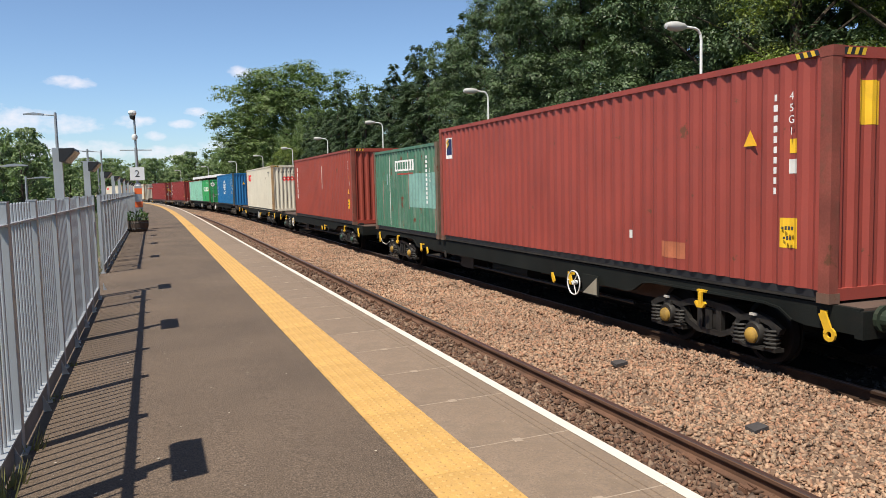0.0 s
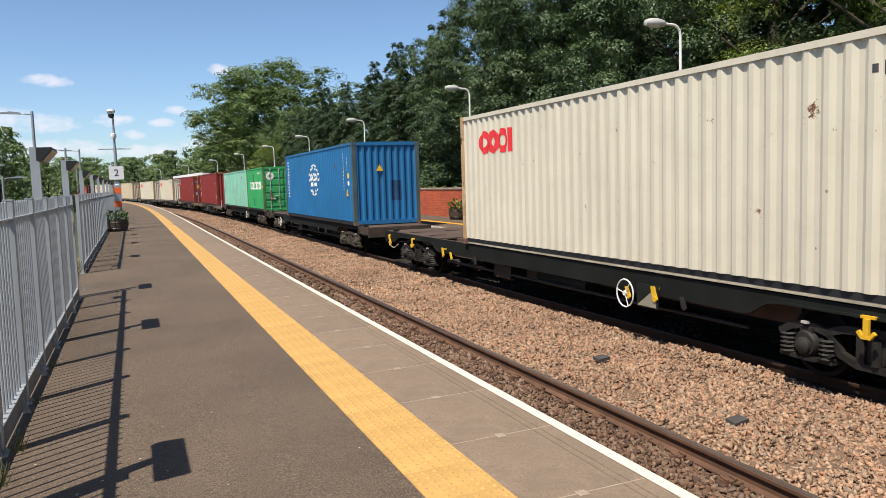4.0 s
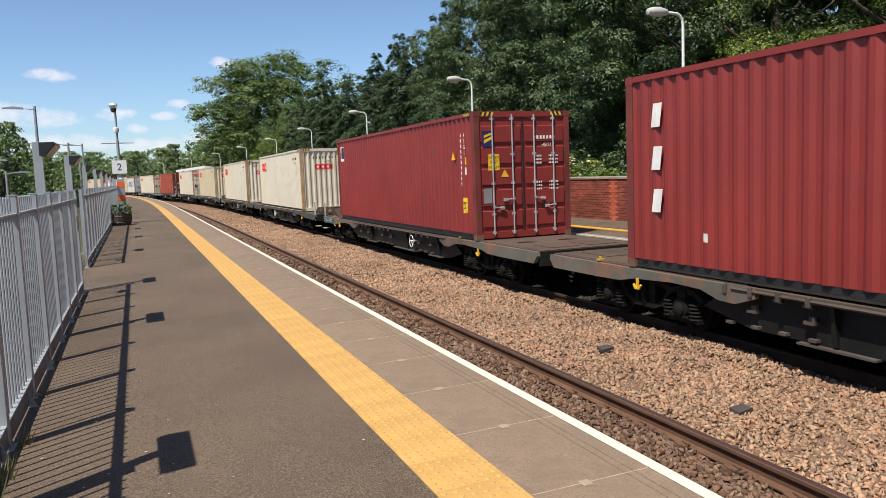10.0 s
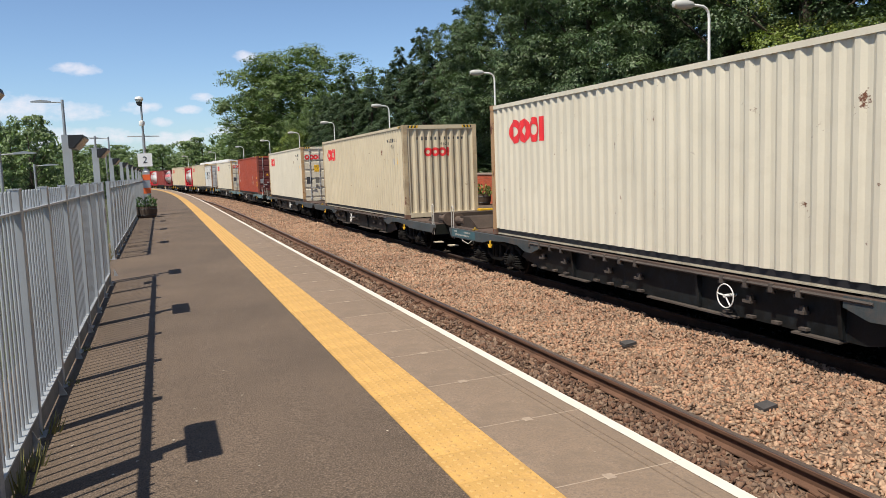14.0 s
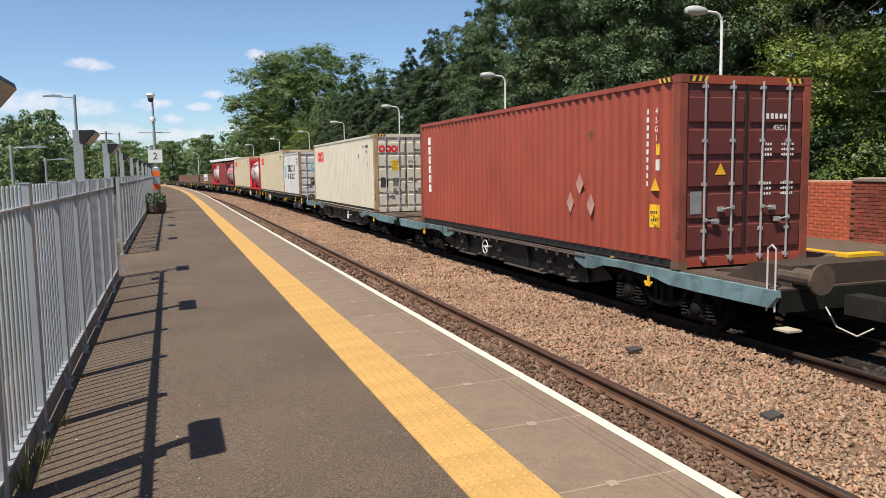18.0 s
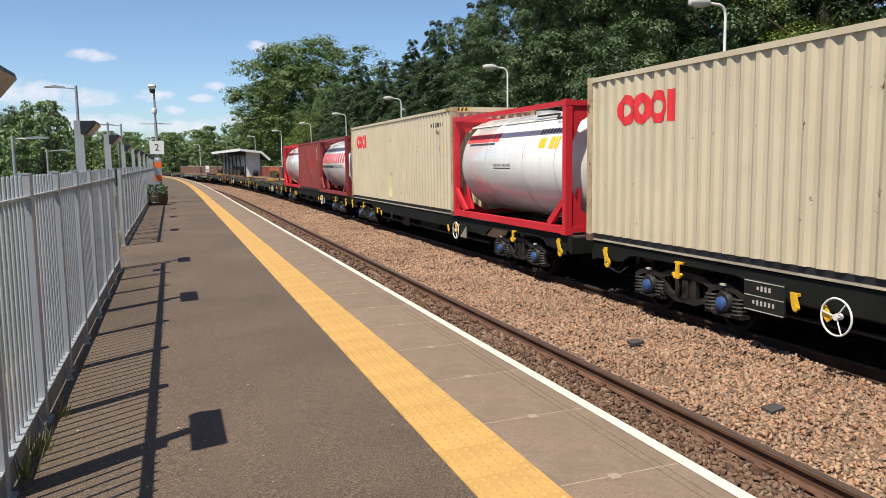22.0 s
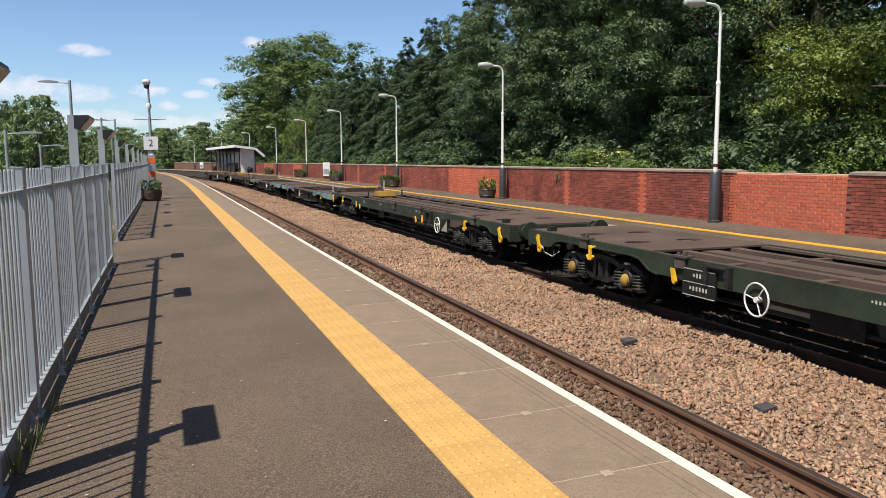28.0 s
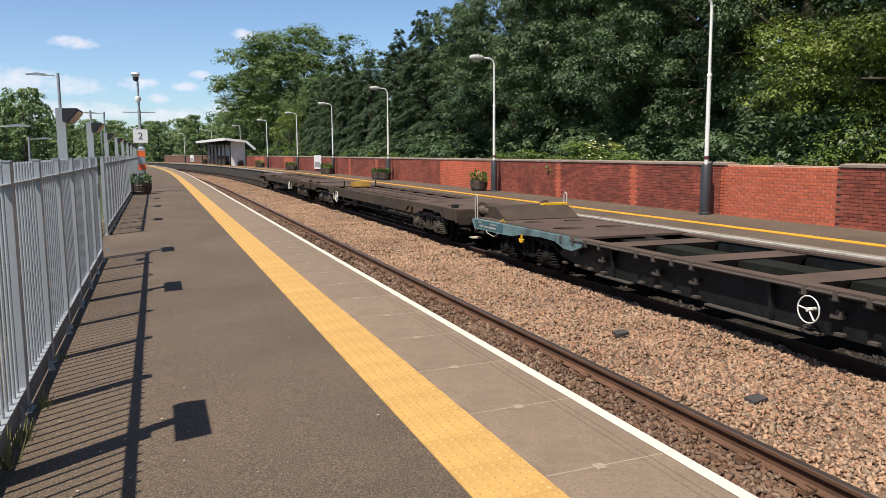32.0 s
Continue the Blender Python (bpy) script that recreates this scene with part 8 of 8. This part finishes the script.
# big rounded tree beyond the shelter, and the woods along the bend
for _k, _s, _o, _r, _c, _w in (("mid", 120, 23.5, 20, 1.46, 1.34), ("mid", 106, 23, 120, 0.9, 0.85), ("mid", 142, 22, 220, 0.95, 0.95), ("mid", 98, 17.5, 200, 0.72, 0.8), ("light", 95, 14.5, 60, 0.75, 0.7)):
    plant(_k, _s, _o, _r, _c, _w)
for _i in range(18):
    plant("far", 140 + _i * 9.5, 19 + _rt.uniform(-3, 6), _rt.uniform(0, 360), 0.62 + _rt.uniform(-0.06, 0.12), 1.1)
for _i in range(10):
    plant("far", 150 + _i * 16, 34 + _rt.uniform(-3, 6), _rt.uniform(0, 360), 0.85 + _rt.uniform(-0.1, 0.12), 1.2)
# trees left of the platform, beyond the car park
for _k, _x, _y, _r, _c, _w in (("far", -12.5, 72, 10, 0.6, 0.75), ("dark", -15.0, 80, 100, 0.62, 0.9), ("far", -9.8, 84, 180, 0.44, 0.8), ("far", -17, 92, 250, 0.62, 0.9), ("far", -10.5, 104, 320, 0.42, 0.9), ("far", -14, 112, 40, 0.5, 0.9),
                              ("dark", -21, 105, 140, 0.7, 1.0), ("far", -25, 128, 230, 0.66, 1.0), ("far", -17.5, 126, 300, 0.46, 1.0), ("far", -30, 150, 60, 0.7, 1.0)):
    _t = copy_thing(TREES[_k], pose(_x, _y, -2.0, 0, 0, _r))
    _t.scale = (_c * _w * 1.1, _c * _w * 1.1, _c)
# the first of each kind stands in the wood too
for _k, (_s, _o) in {"dark": (33, 22), "dark2": (23, 24), "back": (13, 30), "mid": (146, 30), "far": (156, 28), "light": (-1, 18), "conifer": (93, 18), "bush": (20.8, 12.2), "thicket": (96, 15)}.items():
    _x, _y, _ = on_line(_s, _o)
    TREES[_k].matrix_basis = pose(_x, _y, -1.2)


# ---- movement of the train ----
def motions():
    for ob, u, z in MOVERS:
        rows = []
        for t in range(33):
            x, y, a = on_line(u - travel(t), TRACK_FAR)
            rows.append((t, pose(x, y, RAIL_Z + z, 0, 0, math.degrees(a))))
        walk(ob, rows)


motions()
